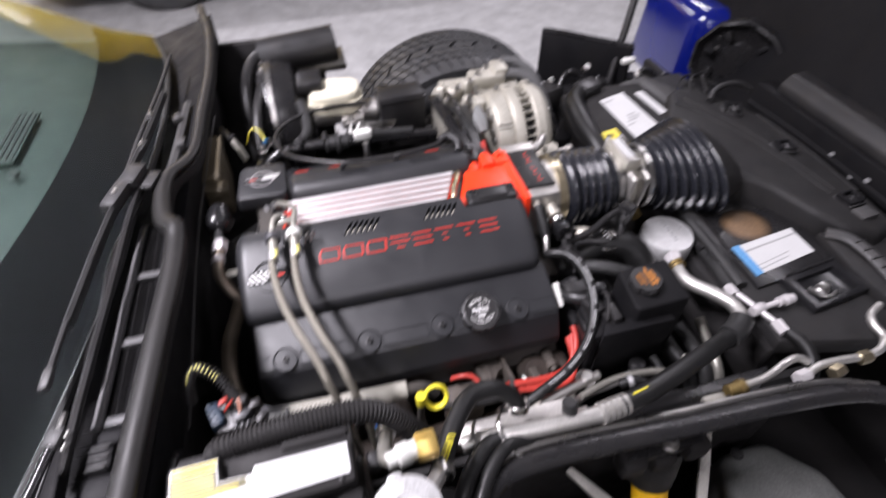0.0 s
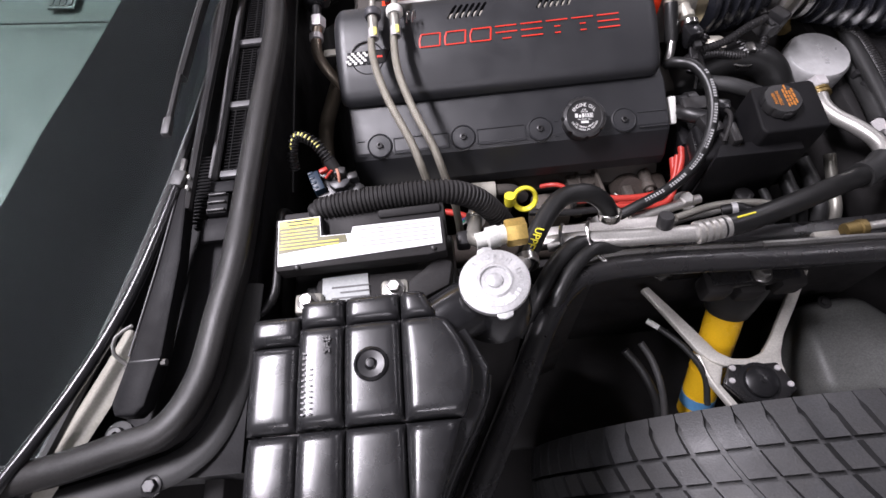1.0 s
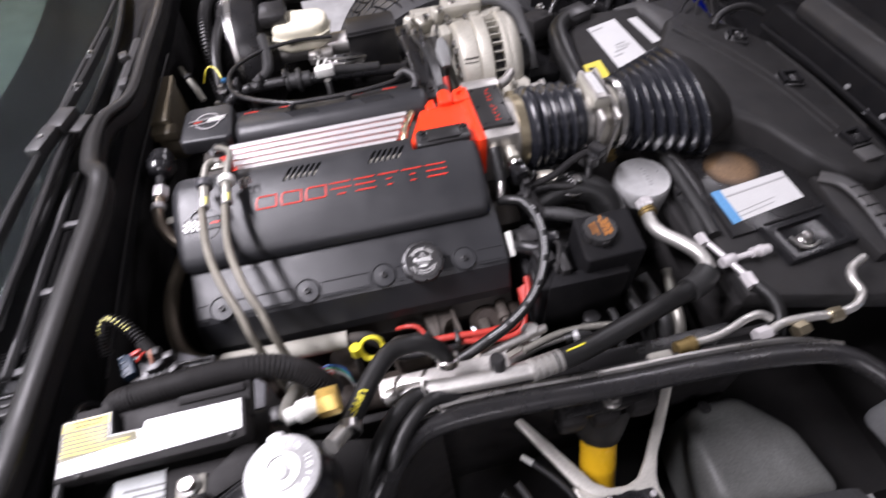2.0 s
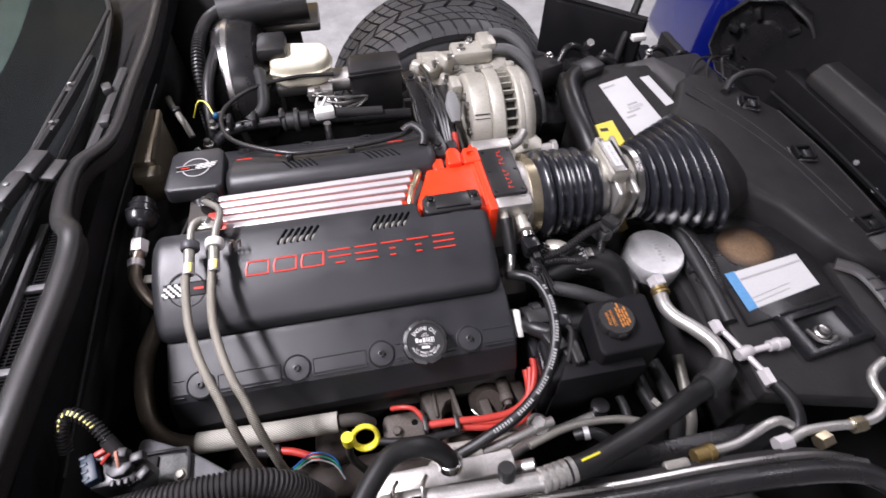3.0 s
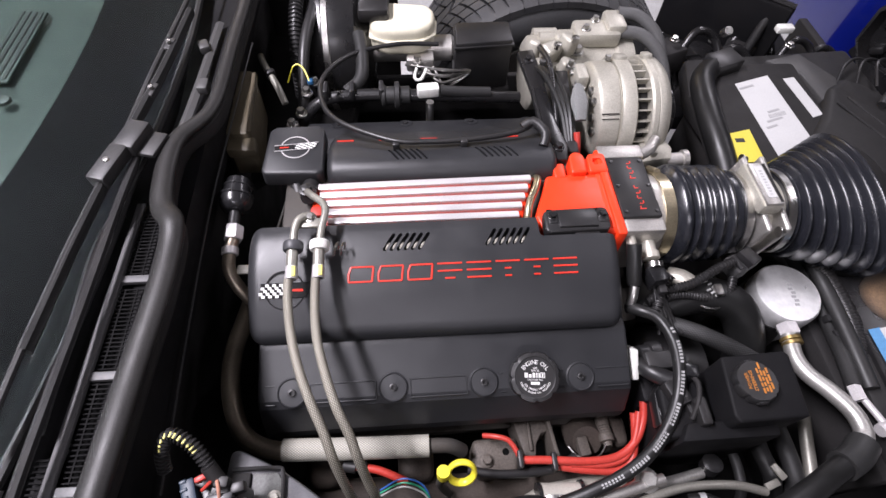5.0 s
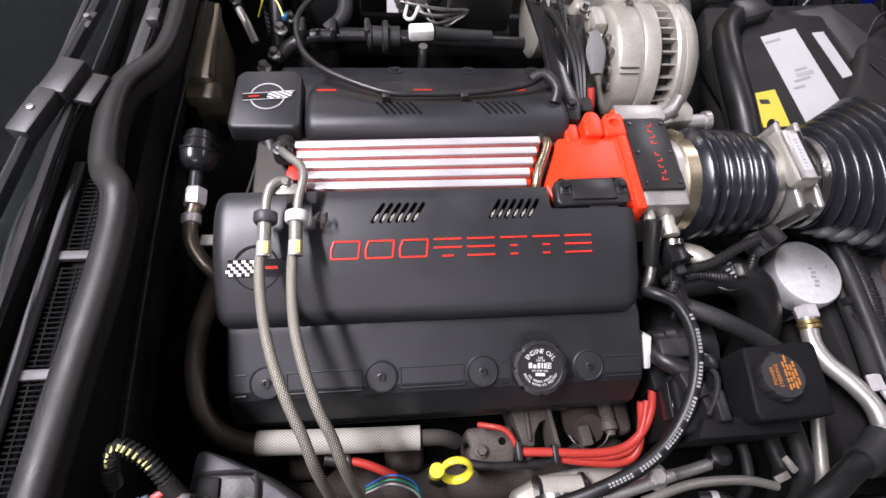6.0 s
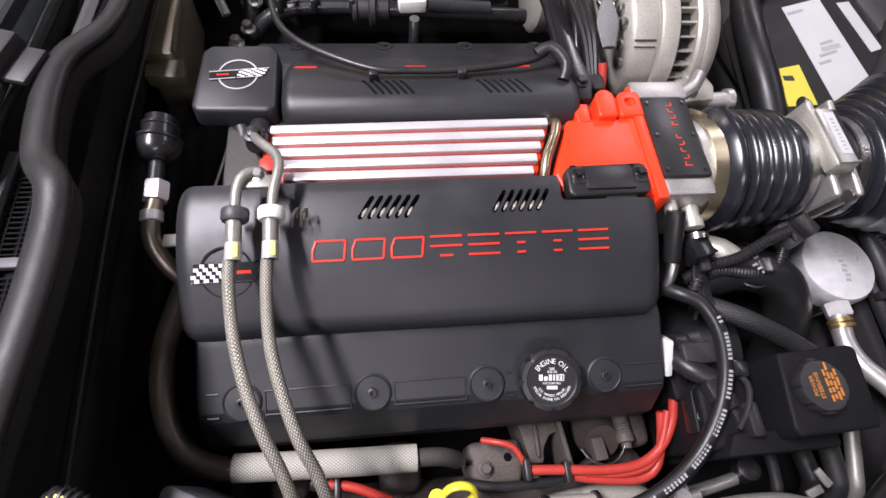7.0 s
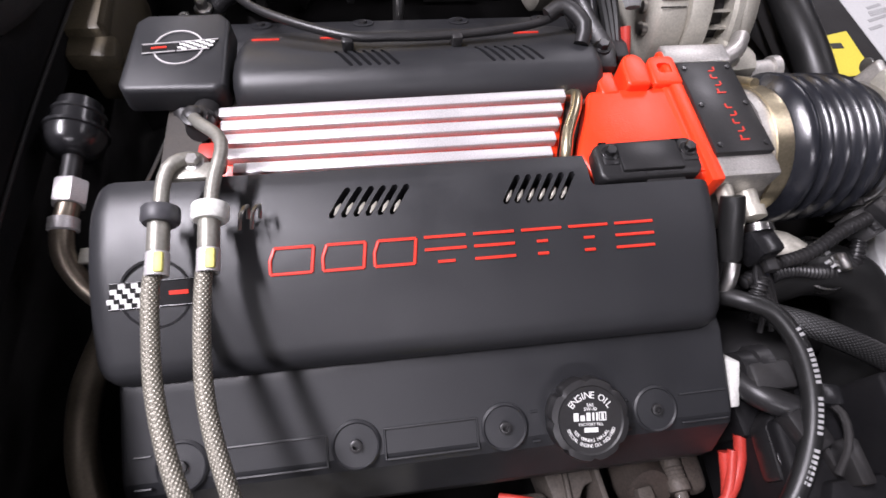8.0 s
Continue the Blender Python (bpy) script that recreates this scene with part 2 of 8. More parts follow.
def bolt(c, r=0.006, h=0.005, m=None, bm=None, washer=True):
    """A hexagon head on a washer."""
    t = Matrix.Translation(c) @ (m or Matrix())
    bm = bm or bmesh.new()
    if washer:
        lathe([(0, 0), (r * 1.5, 0), (r * 1.5, h * 0.25), (r * 1.4, h * 0.3), (0, h * 0.3)], t, 16, bm)
    lathe([(0, h * 0.25), (r, h * 0.25), (r, h * 0.9), (r * 0.85, h), (0, h)], t, 6, bm)
    return bm


def extrude_x(profile, x0, x1, round_ends=0.0, bm=None, n=5):
    """A closed (y, z) profile drawn along x; round_ends draws the ends in over that length."""
    bm = bm or bmesh.new()
    cy = sum(p[0] for p in profile) / len(profile)
    cz = min(p[1] for p in profile)
    stations = [(x0, 1.0), (x1, 1.0)]
    if round_ends:
        half = max(max(abs(p[0] - cy) for p in profile), max(p[1] for p in profile) - cz)
        ends = [(round_ends * (1 - math.sin(a)), 1 - round_ends * (1 - math.cos(a)) / half) for a in (math.pi / 2 * (n - i) / n for i in range(n + 1))]
        stations = [(x0 + d, k) for d, k in ends] + [(x1 - d, k) for d, k in ends[::-1]]
    rings = [[bm.verts.new((x, cy + (y - cy) * k, cz + (z - cz) * k)) for y, z in profile] for x, k in stations]
    m = len(profile)
    faces = []
    for A, B in zip(rings, rings[1:]):
        faces += [bm.faces.new((A[i], A[(i + 1) % m], B[(i + 1) % m], B[i])) for i in range(m)]
    faces += [bm.faces.new(rings[0]), bm.faces.new(rings[-1][::-1])]
    bmesh.ops.recalc_face_normals(bm, faces=faces)
    return bm


def mesh_of(name, bm, material, sharp=38):
    me = bpy.data.meshes.new(name)
    bm.to_mesh(me)
    bm.free()
    me.materials.append(material)
    for p in me.polygons:
        p.use_smooth = True
    me.set_sharp_from_angle(angle=radians(sharp))
    return me


def thing(name, base, label, category, group="", kind=""):
    """The empty at the base of a thing that has parts."""
    ob = new(name)
    ob.empty_display_size = 0.02
    ob.matrix_world = Matrix.Translation(base)
    return tagged(ob, label, category, group, kind)


def part(name, bm, material, parent, label="", sharp=38):
    """One mesh under a thing or a part; the bmesh is in world places."""
    ob = new(name, mesh_of(name, bm, material, sharp))
    shift, p = Vector(), parent
    while p:
        shift += Vector(p.matrix_basis.translation)
        p = p.parent
    ob.parent = parent
    ob.data.transform(Matrix.Translation(-shift))
    if label:
        ob["label"] = label
    return ob


def solid(name, bm, material, label, category, group="", kind="", sharp=38):
    """A thing of one mesh, its origin at the middle of its underside."""
    ob = new(name, mesh_of(name, bm, material, sharp))
    co = np.array([v.co for v in ob.data.vertices])
    base = Vector(((co[:, 0].min() + co[:, 0].max()) / 2, (co[:, 1].min() + co[:, 1].max()) / 2, co[:, 2].min()))
    ob.data.transform(Matrix.Translation(-base))
    ob.matrix_world = Matrix.Translation(base)
    return tagged(ob, label, category, group, kind)


def text_bm(body, size, m, depth=0.0004, spread=1.0):
    """Raised lettering in the built-in font, centred on m's origin, reading along m's x."""
    cu = bpy.data.curves.new("writing", "FONT")
    cu.body, cu.size, cu.extrude, cu.space_character = body, size, depth, spread
    cu.align_x, cu.align_y, cu.resolution_u = "CENTER", "CENTER", 2
    ob = bpy.data.objects.new("writing", cu)
    scene.collection.objects.link(ob)
    me = bpy.data.meshes.new_from_object(ob.evaluated_get(bpy.context.evaluated_depsgraph_get()))
    bpy.data.objects.remove(ob)
    bm = bmesh.new()
    bm.from_mesh(me)
    bpy.data.meshes.remove(me)
    bmesh.ops.transform(bm, matrix=m, verts=bm.verts)
    return bm


def cut(ob, cutter_bm):
    """Cuts real openings into a part."""
    me = bpy.data.meshes.new("cutter")
    cutter_bm.to_mesh(me)
    cutter_bm.free()
    tool = bpy.data.objects.new("cutter", me)
    scene.collection.objects.link(tool)
    mod = ob.modifiers.new("openings", "BOOLEAN")
    mod.operation, mod.object, mod.solver = "DIFFERENCE", tool, "EXACT"
    shift, p = Vector(), ob.parent
    while p:
        shift += Vector(p.matrix_basis.translation)
        p = p.parent
    tool.matrix_world = Matrix.Identity(4)
    bpy.context.view_layer.update()
    done = bpy.data.meshes.new_from_object(ob.evaluated_get(bpy.context.evaluated_depsgraph_get()))
    ob.modifiers.clear()
    old = ob.data
    ob.data = done
    bpy.data.objects.remove(tool)
    bpy.data.meshes.remove(me)
    bpy.data.meshes.remove(old)
    for p in ob.data.polygons:
        p.use_smooth = True
    ob.data.set_sharp_from_angle(angle=radians(38))
    return ob


def axes(origin, xdir, zdir):
    """A frame at origin with its x along xdir and its z near zdir."""
    x = Vector(xdir).normalized()
    z = Vector(zdir)
    z = (z - x * z.dot(x)).normalized()
    y = z.cross(x)
    m = Matrix((x, y, z)).transposed().to_4x4()
    m.translation = origin
    return m


ALONG_X = Matrix.Rotation(radians(90), 4, "Y")

# ---- the garage ----
solid("floor", box((0, 1.25, -0.05), (9.0, 10.5, 0.1), 0), CONCRETE, "smooth grey concrete garage floor", "floor", kind="structure")
solid("ceiling", box((0, 1.25, 2.85), (9.0, 10.5, 0.1), 0), CEIL, "plain dark garage ceiling", "ceiling", kind="structure")
for nm, c, s in (("wall_north", (0, 6.55, 1.4), (9.2, 0.1, 2.8)), ("wall_south", (0, -4.05, 1.4), (9.2, 0.1, 2.8)),
                 ("wall_east", (4.55, 1.25, 1.4), (0.1, 10.5, 2.8)), ("wall_west", (-4.55, 1.25, 1.4), (0.1, 10.5, 2.8))):
    solid(nm, box(c, s, 0), WALL, "plain painted garage wall", "wall", kind="structure")
for place, turn, power, length, width in LAMPS:
    m = pose(*place, 0, 0, turn)
    # Every lamp gets a batten, the three added fill lamps too.
    lamp = thing("ceiling_or_fill_light", m @ Vector((0, 0, 0.03)), "unseen white fluorescent batten, inferred or added as fill", "ceiling light", "garage lights")
    part("housing", box(m @ Vector((0, 0, 0.06)), (length + 0.04, width + 0.04, 0.06), 0.01, Matrix.Rotation(radians(turn), 4, "Z")), WHITEPL, lamp)
    for sx in (-0.4, 0.4):
        part("hanger", sweep([m @ Vector((sx, 0, 0.08)), m @ Vector((sx, 0, 0.19))], 0.004, 6), STEEL, lamp)

# ---- the car's fixed body ----
bay = thing("engine_bay", (0, 0, 0.2), "black painted engine bay of a sports car", "engine bay", kind="structure")
part("floor_pan", box((0.25, 0, 0.27), (1.5, 1.1, 0.02), 0.004), MATTE, bay)
part("far_shelf", prism([(-0.30, 0.20), (-0.12, 0.34), (-0.10, 0.56), (-0.30, 0.60)], 0.58, 0.62, 0.006), MATTE, bay)
part("far_inner_fender", box((-0.20, 0.665, 0.56), (0.34, 0.02, 0.46), 0.004), MATTE, bay)
part("firewall", box((-0.30, 0, 0.55), (0.02, 1.24, 0.52), 0.006), MATTE, bay)
part("side_wall", box((0.22, -0.355, 0.46), (0.72, 0.012, 0.36), 0.004), MATTE, bay)
part("side_wall", box((0.22, 0.46, 0.44), (0.72, 0.012, 0.36), 0.004), MATTE, bay)
part("tank_shelf", prism([(-0.262, -0.34), (0.02, -0.40), (-0.03, -0.52), (-0.12, -0.70), (-0.262, -0.74)], 0.55, 0.69, 0.01), MATTE, bay)
part("front_wall", box((0.86, 0, 0.42), (0.02, 1.2, 0.44), 0.004), MATTE, bay)

# fender lip that frames the wheel opening
lip = [(-0.150, -0.760, 0.70), (-0.085, -0.640, 0.725), (-0.034, -0.552, 0.732), (0.012, -0.470, 0.735), (0.045, -0.430, 0.736), (0.085, -0.416, 0.736), (0.17, -0.415, 0.735), (0.294, -0.421, 0.733),
       (0.400, -0.424, 0.732), (0.500, -0.432, 0.730), (0.553, -0.450, 0.728), (0.584, -0.500, 0.722), (0.605, -0.580, 0.70), (0.62, -0.70, 0.66)]
rail = thing("fender_rail", (0.2, -0.42, 0.70), "black painted steel rail round the wheel opening", "body rail")
part("tube", sweep(lip, 0.0125, 12, 0.01, flat=0.9), PAINTB, rail)
part("flange", sweep([(x - 0.004, y + 0.016, z + 0.004) for x, y, z in lip[4:11]], 0.0045, 8, 0.012), STEEL, rail, "bare bright flange edge")
part("skirt", sweep([(x - 0.004, y + 0.022, z - 0.022) for x, y, z in lip[3:11]], 0.010, 8, 0.012, flat=1.6), MATTE, rail)

house = bmesh.new()
front_row, back_row = [], []
for k, (x, y, z) in enumerate(lip[:6]):
    front_row.append([house.verts.new((x - 0.004, y + 0.004, z - 0.004)), house.verts.new((x + 0.006, y, 0.11))])
    back_row.append([house.verts.new((x - 0.012, y + 0.010, z - 0.004)), house.verts.new((x - 0.002, y + 0.006, 0.11))])
for rows in (front_row, back_row):
    for A, B in zip(rows, rows[1:]):
        house.faces.new((A[0], A[1], B[1], B[0]))
for A, B, C, D in zip(front_row, front_row[1:], back_row[1:], back_row):
    house.faces.new((A[0], B[0], C[0], D[0]))
    house.faces.new((A[1], D[1], C[1], B[1]))
house.faces.new((front_row[0][0], back_row[0][0], back_row[0][1], front_row[0][1]))
house.faces.new((front_row[-1][0], front_row[-1][1], back_row[-1][1], back_row[-1][0]))
bmesh.ops.recalc_face_normals(house, faces=house.faces)
part("wheel_house", house, MATTE, bay)
part("splash_panel", prism([(-0.16, -0.80), (-0.15, -0.74), (-0.04, -0.54), (0.01, -0.44), (0.085, -0.44), (0.085, -0.80)], 0.105, 0.120, 0.003), MATTE, bay)

# rubber seal of the hood along the cowl
seal_line = [(-0.62, -0.66, 0.862), (-0.50, -0.605, 0.868), (-0.406, -0.590, 0.872), (-0.350, -0.578, 0.874), (-0.312, -0.566, 0.875), (-0.290, -0.530, 0.875), (-0.281, -0.476, 0.875), (-0.273, -0.420, 0.874),
             (-0.268, -0.330, 0.873), (-0.262, -0.225, 0.873), (-0.257, -0.150, 0.873), (-0.2565, -0.098, 0.874), (-0.2590, -0.073, 0.878), (-0.2725, -0.055, 0.873), (-0.2795, -0.032, 0.872), (-0.283, 0.012, 0.872),
             (-0.278, 0.050, 0.872), (-0.251, 0.100, 0.870), (-0.246, 0.216, 0.870), (-0.242, 0.370, 0.868), (-0.252, 0.55, 0.866), (-0.28, 0.70, 0.862)]
weather_seal = thing("hood_seal", (-0.26, -0.1, 0.86), "dusty black rubber weather seal along the cowl", "seal")
part("bulb", sweep(seal_line, 0.0125, 16, 0.006, flat=0.62, radii=[0.0120 if k < 12 else (0.0112 if k == 12 else 0.0086) for k in range(len(seal_line))]), SEALR, weather_seal)
part("carrier", sweep([(x - 0.001, y, z - 0.018) for x, y, z in seal_line], 0.009, 8, 0.012, flat=1.3), MATTE, weather_seal)

# cowl
cowl = thing("cowl", (-0.32, 0, 0.80), "black cowl panel with vent grilles under the windshield", "cowl", kind="structure")
bmc = bmesh.new()
NY = 24
rows_c = []
for i in range(NY + 1):
    y = -0.60 + 1.30 * i / NY
    xb = -0.352 - 0.28 * y * y
    dip = 0.022 * min(1.0, max(0.0, y / 0.15))
    rows_c.append([bmc.verts.new(p) for p in ((xb - 0.03, y, 0.855 - dip), (xb, y, 0.846 - dip), ((xb - 0.27) / 2 - 0.01, y, 0.832 - dip), (-0.262, y, 0.845), (-0.262, y, 0.78), (xb - 0.03, y, 0.78))])
for A, B in zip(rows_c, rows_c[1:]):
    for k in range(6):
        bmc.faces.new((A[k], A[(k + 1) % 6], B[(k + 1) % 6], B[k]))
bmc.faces.new(rows_c[0])
bmc.faces.new(rows_c[-1])
bmesh.ops.recalc_face_normals(bmc, faces=bmc.faces)
part("panel", bmc, COWLB, cowl)
for y0, y1 in ((-0.306, -0.222), (-0.212, -0.128), (-0.118, -0.02)):
    # backing coloured near-black in place of the dark depth behind the slats
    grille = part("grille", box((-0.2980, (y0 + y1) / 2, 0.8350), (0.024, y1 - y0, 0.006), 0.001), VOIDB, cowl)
    n = int((y1 - y0) / 0.0042)
    for i in range(n):
        y = y0 + 0.002 + (y1 - y0 - 0.004) * i / (n - 1)
        part("slat", box((-0.2980, y, 0.8440), (0.022, 0.0012, 0.002), 0), MESHB, grille)
    for dx in (-0.0055, 0.0055):
        part("cross_bar", box((-0.2980 + dx, (y0 + y1) / 2, 0.8442), (0.0013, y1 - y0 - 0.002, 0.002), 0), MESHB, grille)
part("grille_strip", box((-0.3150, -0.170, 0.8455), (0.0095, 0.290, 0.005), 0.001, Matrix.Rotation(radians(-1.2), 4, "Z")), COWLGREY, cowl, "dusty grey strip beside the grille")
for y in (-0.217, -0.311, -0.119):
    part("grille_bar", box((-0.2960, y, 0.8448), (0.030, 0.008, 0.006), 0.001), COWLGREY, cowl)
lower_grille = part("grille", box((-0.3270, -0.325, 0.8350), (0.018, 0.085, 0.006), 0.001), COWLB, cowl)
for i in range(20):
    part("slat", box((-0.3270, -0.365 + 0.0042 * i, 0.8435), (0.016, 0.0016, 0.002), 0), MESHB, lower_grille)
part("cream_edge", sweep([(-0.362, -0.478, 0.852), (-0.380, -0.522, 0.852), (-0.402, -0.567, 0.852), (-0.430, -0.62, 0.85)], 0.013, 10, flat=0.25), CREAMPNL, cowl, "unpainted cream edge strip")
part("rubber_plug", lathe([(0, 0), (0.012, 0), (0.012, 0.003), (0.007, 0.005), (0.006, 0.009), (0.003, 0.009), (0.003, 0.005), (0, 0.005)], pose(-0.362, -0.565, 0.850), 24), RUBBER, cowl)
part("lower_lip", sweep([(-0.268, -0.44, 0.846), (-0.272, -0.52, 0.846), (-0.283, -0.562, 0.846), (-0.306, -0.587, 0.846), (-0.345, -0.600, 0.846), (-0.41, -0.613, 0.846), (-0.50, -0.635, 0.846)], 0.0125, 10, flat=0.35), RUBBER, cowl, "flat rubber lip below the seal")
part("lip_bolt", bolt((-0.330, -0.604, 0.849), 0.0055, 0.006), PAINTB, cowl)
nozzle = part("washer_nozzle", box((-0.305, -0.352, 0.850), (0.022, 0.024, 0.012), 0.003), COWLB, cowl)
for k in range(3):
    part("nozzle_rib", box((-0.305, -0.361 + 0.009 * k, 0.857), (0.018, 0.0025, 0.004), 0.001), CHARCOAL, nozzle)
part("nozzle_plate", box((-0.306, -0.378, 0.847), (0.030, 0.026, 0.006), 0.002), COWLB, nozzle, "dull black fixing plate")
part("nozzle_plate", box((-0.306, -0.328, 0.847), (0.026, 0.014, 0.005), 0.002), COWLB, nozzle)
for k, (x, y) in enumerate(((-0.279, 0.16), (-0.292, 0.24))):
    part("clip", box((x, y, 0.850), (0.014, 0.020, 0.012), 0.003, Matrix.Rotation(0.4 * k, 4, "Z")), GREYPL, cowl)
part("drain_panel", sweep([(-0.296, 0.04, 0.846), (-0.288, 0.16, 0.846), (-0.282, 0.30, 0.846)], 0.006, 4, flat=0.4), GREYPL, cowl)

# windshield
def glass_point(y, d, lift=0.0):
    xb = -0.350 - 0.28 * y * y
    return Vector((xb - d, y, 0.862 + (0.51 if d > 0 else 0.3) * d + lift))


def low_edge(y):
    """How far the glass reaches forward over the cowl."""
    return -0.022 - 0.11 * min(max(y, 0.0), 0.5)


def glass_sheet(d0, d1, thick, lift, n=20, k=6, y0=-0.72, y1=0.62):
    bm = bmesh.new()
    top, low = [], []
    for i in range(n + 1):
        y = y0 + (y1 - y0) * i / n
        edge = d1(y) if callable(d1) else d1
        foot = d0(y)
        top.append([bm.verts.new(glass_point(y, foot + (edge - foot) * j / k, lift + thick)) for j in range(k + 1)])
        low.append([bm.verts.new(glass_point(y, foot + (edge - foot) * j / k, lift)) for j in range(k + 1)])
    for i in range(n):
        for j in range(k):
            bm.faces.new((top[i][j], top[i + 1][j], top[i + 1][j + 1], top[i][j + 1]))
            bm.faces.new((low[i][j], low[i][j + 1], low[i + 1][j + 1], low[i + 1][j]))
        bm.faces.new((top[i][0], low[i][0], low[i + 1][0], top[i + 1][0]))
        bm.faces.new((top[i][k], top[i + 1][k], low[i + 1][k], low[i][k]))
    for j in range(k):
        bm.faces.new((top[0][j], top[0][j + 1], low[0][j + 1], low[0][j]))
        bm.faces.new((top[n][j], low[n][j], low[n][j + 1], top[n][j + 1]))
    bmesh.ops.recalc_face_normals(bm, faces=bm.faces)
    return bm


GLASS = bpy.data.materials.new("green_glass")
GLASS.use_nodes = True
gb = GLASS.node_tree.nodes["Principled BSDF"]
gb.inputs["Base Color"].default_value = (0.50, 0.62, 0.58, 1)
gb.inputs["Transmission Weight"].default_value = 1.0
gb.inputs["Roughness"].default_value = 0.02
gb.inputs["IOR"].default_value = 1.45
windshield = thing("windshield", (-0.45, 0, 0.85), "green-tinted windshield with a wide black lower band", "windshield", kind="structure")
pane = part("pane", glass_sheet(low_edge, 0.55, 0.005, 0.0, k=24), GLASS, windshield)
pane.visible_shadow = False
part("black_band", glass_sheet(lambda y: low_edge(y) - 0.003, lambda y: max(0.03, 0.090 - 0.075 * max(0.0, y + 0.28)), 0.002, -0.006, n=40, k=16), mat("frit", (0.0078, 0.0064, 0.0076), 0.5, spec=0.03), windshield)
part("lower_molding", sweep([glass_point(y / 20, low_edge(y / 20) - 0.003, 0.001) for y in range(-14, 13)], 0.0052, 8, 0.02), RUBBER, windshield)

dash = thing("dashboard", (-0.75, 0, 0.75), "pale grey-green dashboard top with defroster vents", "dashboard")
part("pad", box((-0.72, 0, 0.84), (0.58, 1.30, 0.04), 0.015, Matrix.Rotation(radians(6), 4, "Y")), TEAL, dash)
for xc, yc, ln in ((-0.540, 0.250, 0.15), (-0.550, 0.040, 0.13)):
    vent = part("vent", box((xc, yc, 0.8490), (0.034, ln, 0.004), 0.0015, Matrix.Rotation(radians(6), 4, "Y")), TEAL, dash)
    for i in range(4):
        part("vent_slot", box((xc + 0.0115 - 0.0078 * i, yc, 0.8512 - 0.0008 * (1.5 - i)), (0.0042, ln * 0.94, 0.002), 0, Matrix.Rotation(radians(6), 4, "Y")), MATTE, vent)
knob = part("sun_sensor", lathe([(0, 0), (0.009, 0), (0.008, 0.004), (0, 0.006)], pose(-0.514, 0.140, 0.848), 20), CHARCOAL, dash)
part("seam", box((-0.57, -0.052, 0.8530), (0.20, 0.0022, 0.002), 0, Matrix.Rotation(radians(6), 4, "Y")), MATTE, dash)
part("shell", box((-0.85, 0, 0.56), (0.85, 1.36, 0.5), 0.02), MATTE, dash)

# ---- wipers ----
arm = thing("windshield_wiper", (-0.325, -0.54, 0.855), "black wiper arm parked along the cowl", "wiper")
part("arm_cover", prism([(-0.360, -0.543), (-0.356, -0.553), (-0.340, -0.554), (-0.333, -0.547), (-0.3255, -0.506), (-0.323, -0.42), (-0.3275, -0.335), (-0.3345, -0.335), (-0.342, -0.42), (-0.3525, -0.504)], 0.856, 0.873, 0.0022), COWLB, arm)
part("arm_rod", sweep([(-0.327, -0.365, 0.868), (-0.324, -0.28, 0.872), (-0.321, -0.16, 0.872), (-0.318, -0.04, 0.874), (-0.312, 0.06, 0.876)], 0.0045, 8), BLACK, arm)
part("hinge_pin", sweep([(-0.357, -0.512, 0.868), (-0.323, -0.512, 0.868)], 0.003, 8), STEEL, arm)
part("spring_loop", sweep([(-0.354, -0.512, 0.872), (-0.364, -0.503, 0.876), (-0.364, -0.490, 0.878), (-0.353, -0.480, 0.876)], 0.0016, 8), STEEL, arm)
blade = part("blade", sweep([(-0.338, -0.338, 0.872), (-0.347, -0.39, 0.873), (-0.364, -0.46, 0.874), (-0.392, -0.53, 0.876), (-0.43, -0.60, 0.880), (-0.475, -0.67, 0.885)], 0.0055, 10), GLOSSY, arm, "long glossy black blade")
part("end_joint", box((-0.336, -0.333, 0.873), (0.014, 0.018, 0.012), 0.003, Matrix.Rotation(radians(-12), 4, "Z")), GREYPL, blade, "grey metal end joint")
part("pivot", sweep([(-0.334, -0.325, 0.875), (-0.332, -0.312, 0.877)], 0.003, 8), STEEL, blade)
part("white_edge", sweep([(-0.3525, -0.506, 0.8735), (-0.3422, -0.42, 0.8735), (-0.3348, -0.337, 0.8735)], 0.0008, 6), COWLGREY, arm, "thin pale edge")
part("hinge_line", box((-0.3390, -0.5105, 0.8727), (0.026, 0.0016, 0.0012), 0.0003), BLACK, arm)
for y, w in ((-0.345, 0.004), (-0.333, 0.004)):
    part("retainer", box((-0.3255, y, 0.876), (0.0025, w, 0.004), 0.0008), WHITEPL, arm)
far = thing("windshield_wiper", (-0.33, 0.05, 0.855), "black wiper linkage of the driver's side along the cowl", "wiper")
part("arm_rod", sweep([(-0.351, -0.268, 0.885), (-0.349, -0.202, 0.885), (-0.345, -0.142, 0.885), (-0.341, -0.086, 0.885), (-0.334, 0.0, 0.884), (-0.330, 0.06, 0.883), (-0.325, 0.16, 0.882), (-0.315, 0.30, 0.88), (-0.31, 0.42, 0.88)], 0.0032, 8), CHARCOAL, far)
part("flat_link", sweep([(-0.328, -0.270, 0.862), (-0.329, -0.19, 0.864), (-0.332, -0.10, 0.866), (-0.322, -0.04, 0.867), (-0.306, 0.05, 0.868)], 0.0038, 4, flat=0.5), BLACK, far)
part("link_edge", sweep([(-0.3225, -0.270, 0.8645), (-0.3235, -0.19, 0.8665), (-0.3265, -0.10, 0.8685)], 0.0008, 6), GREYPL, far, "thin pale edge")
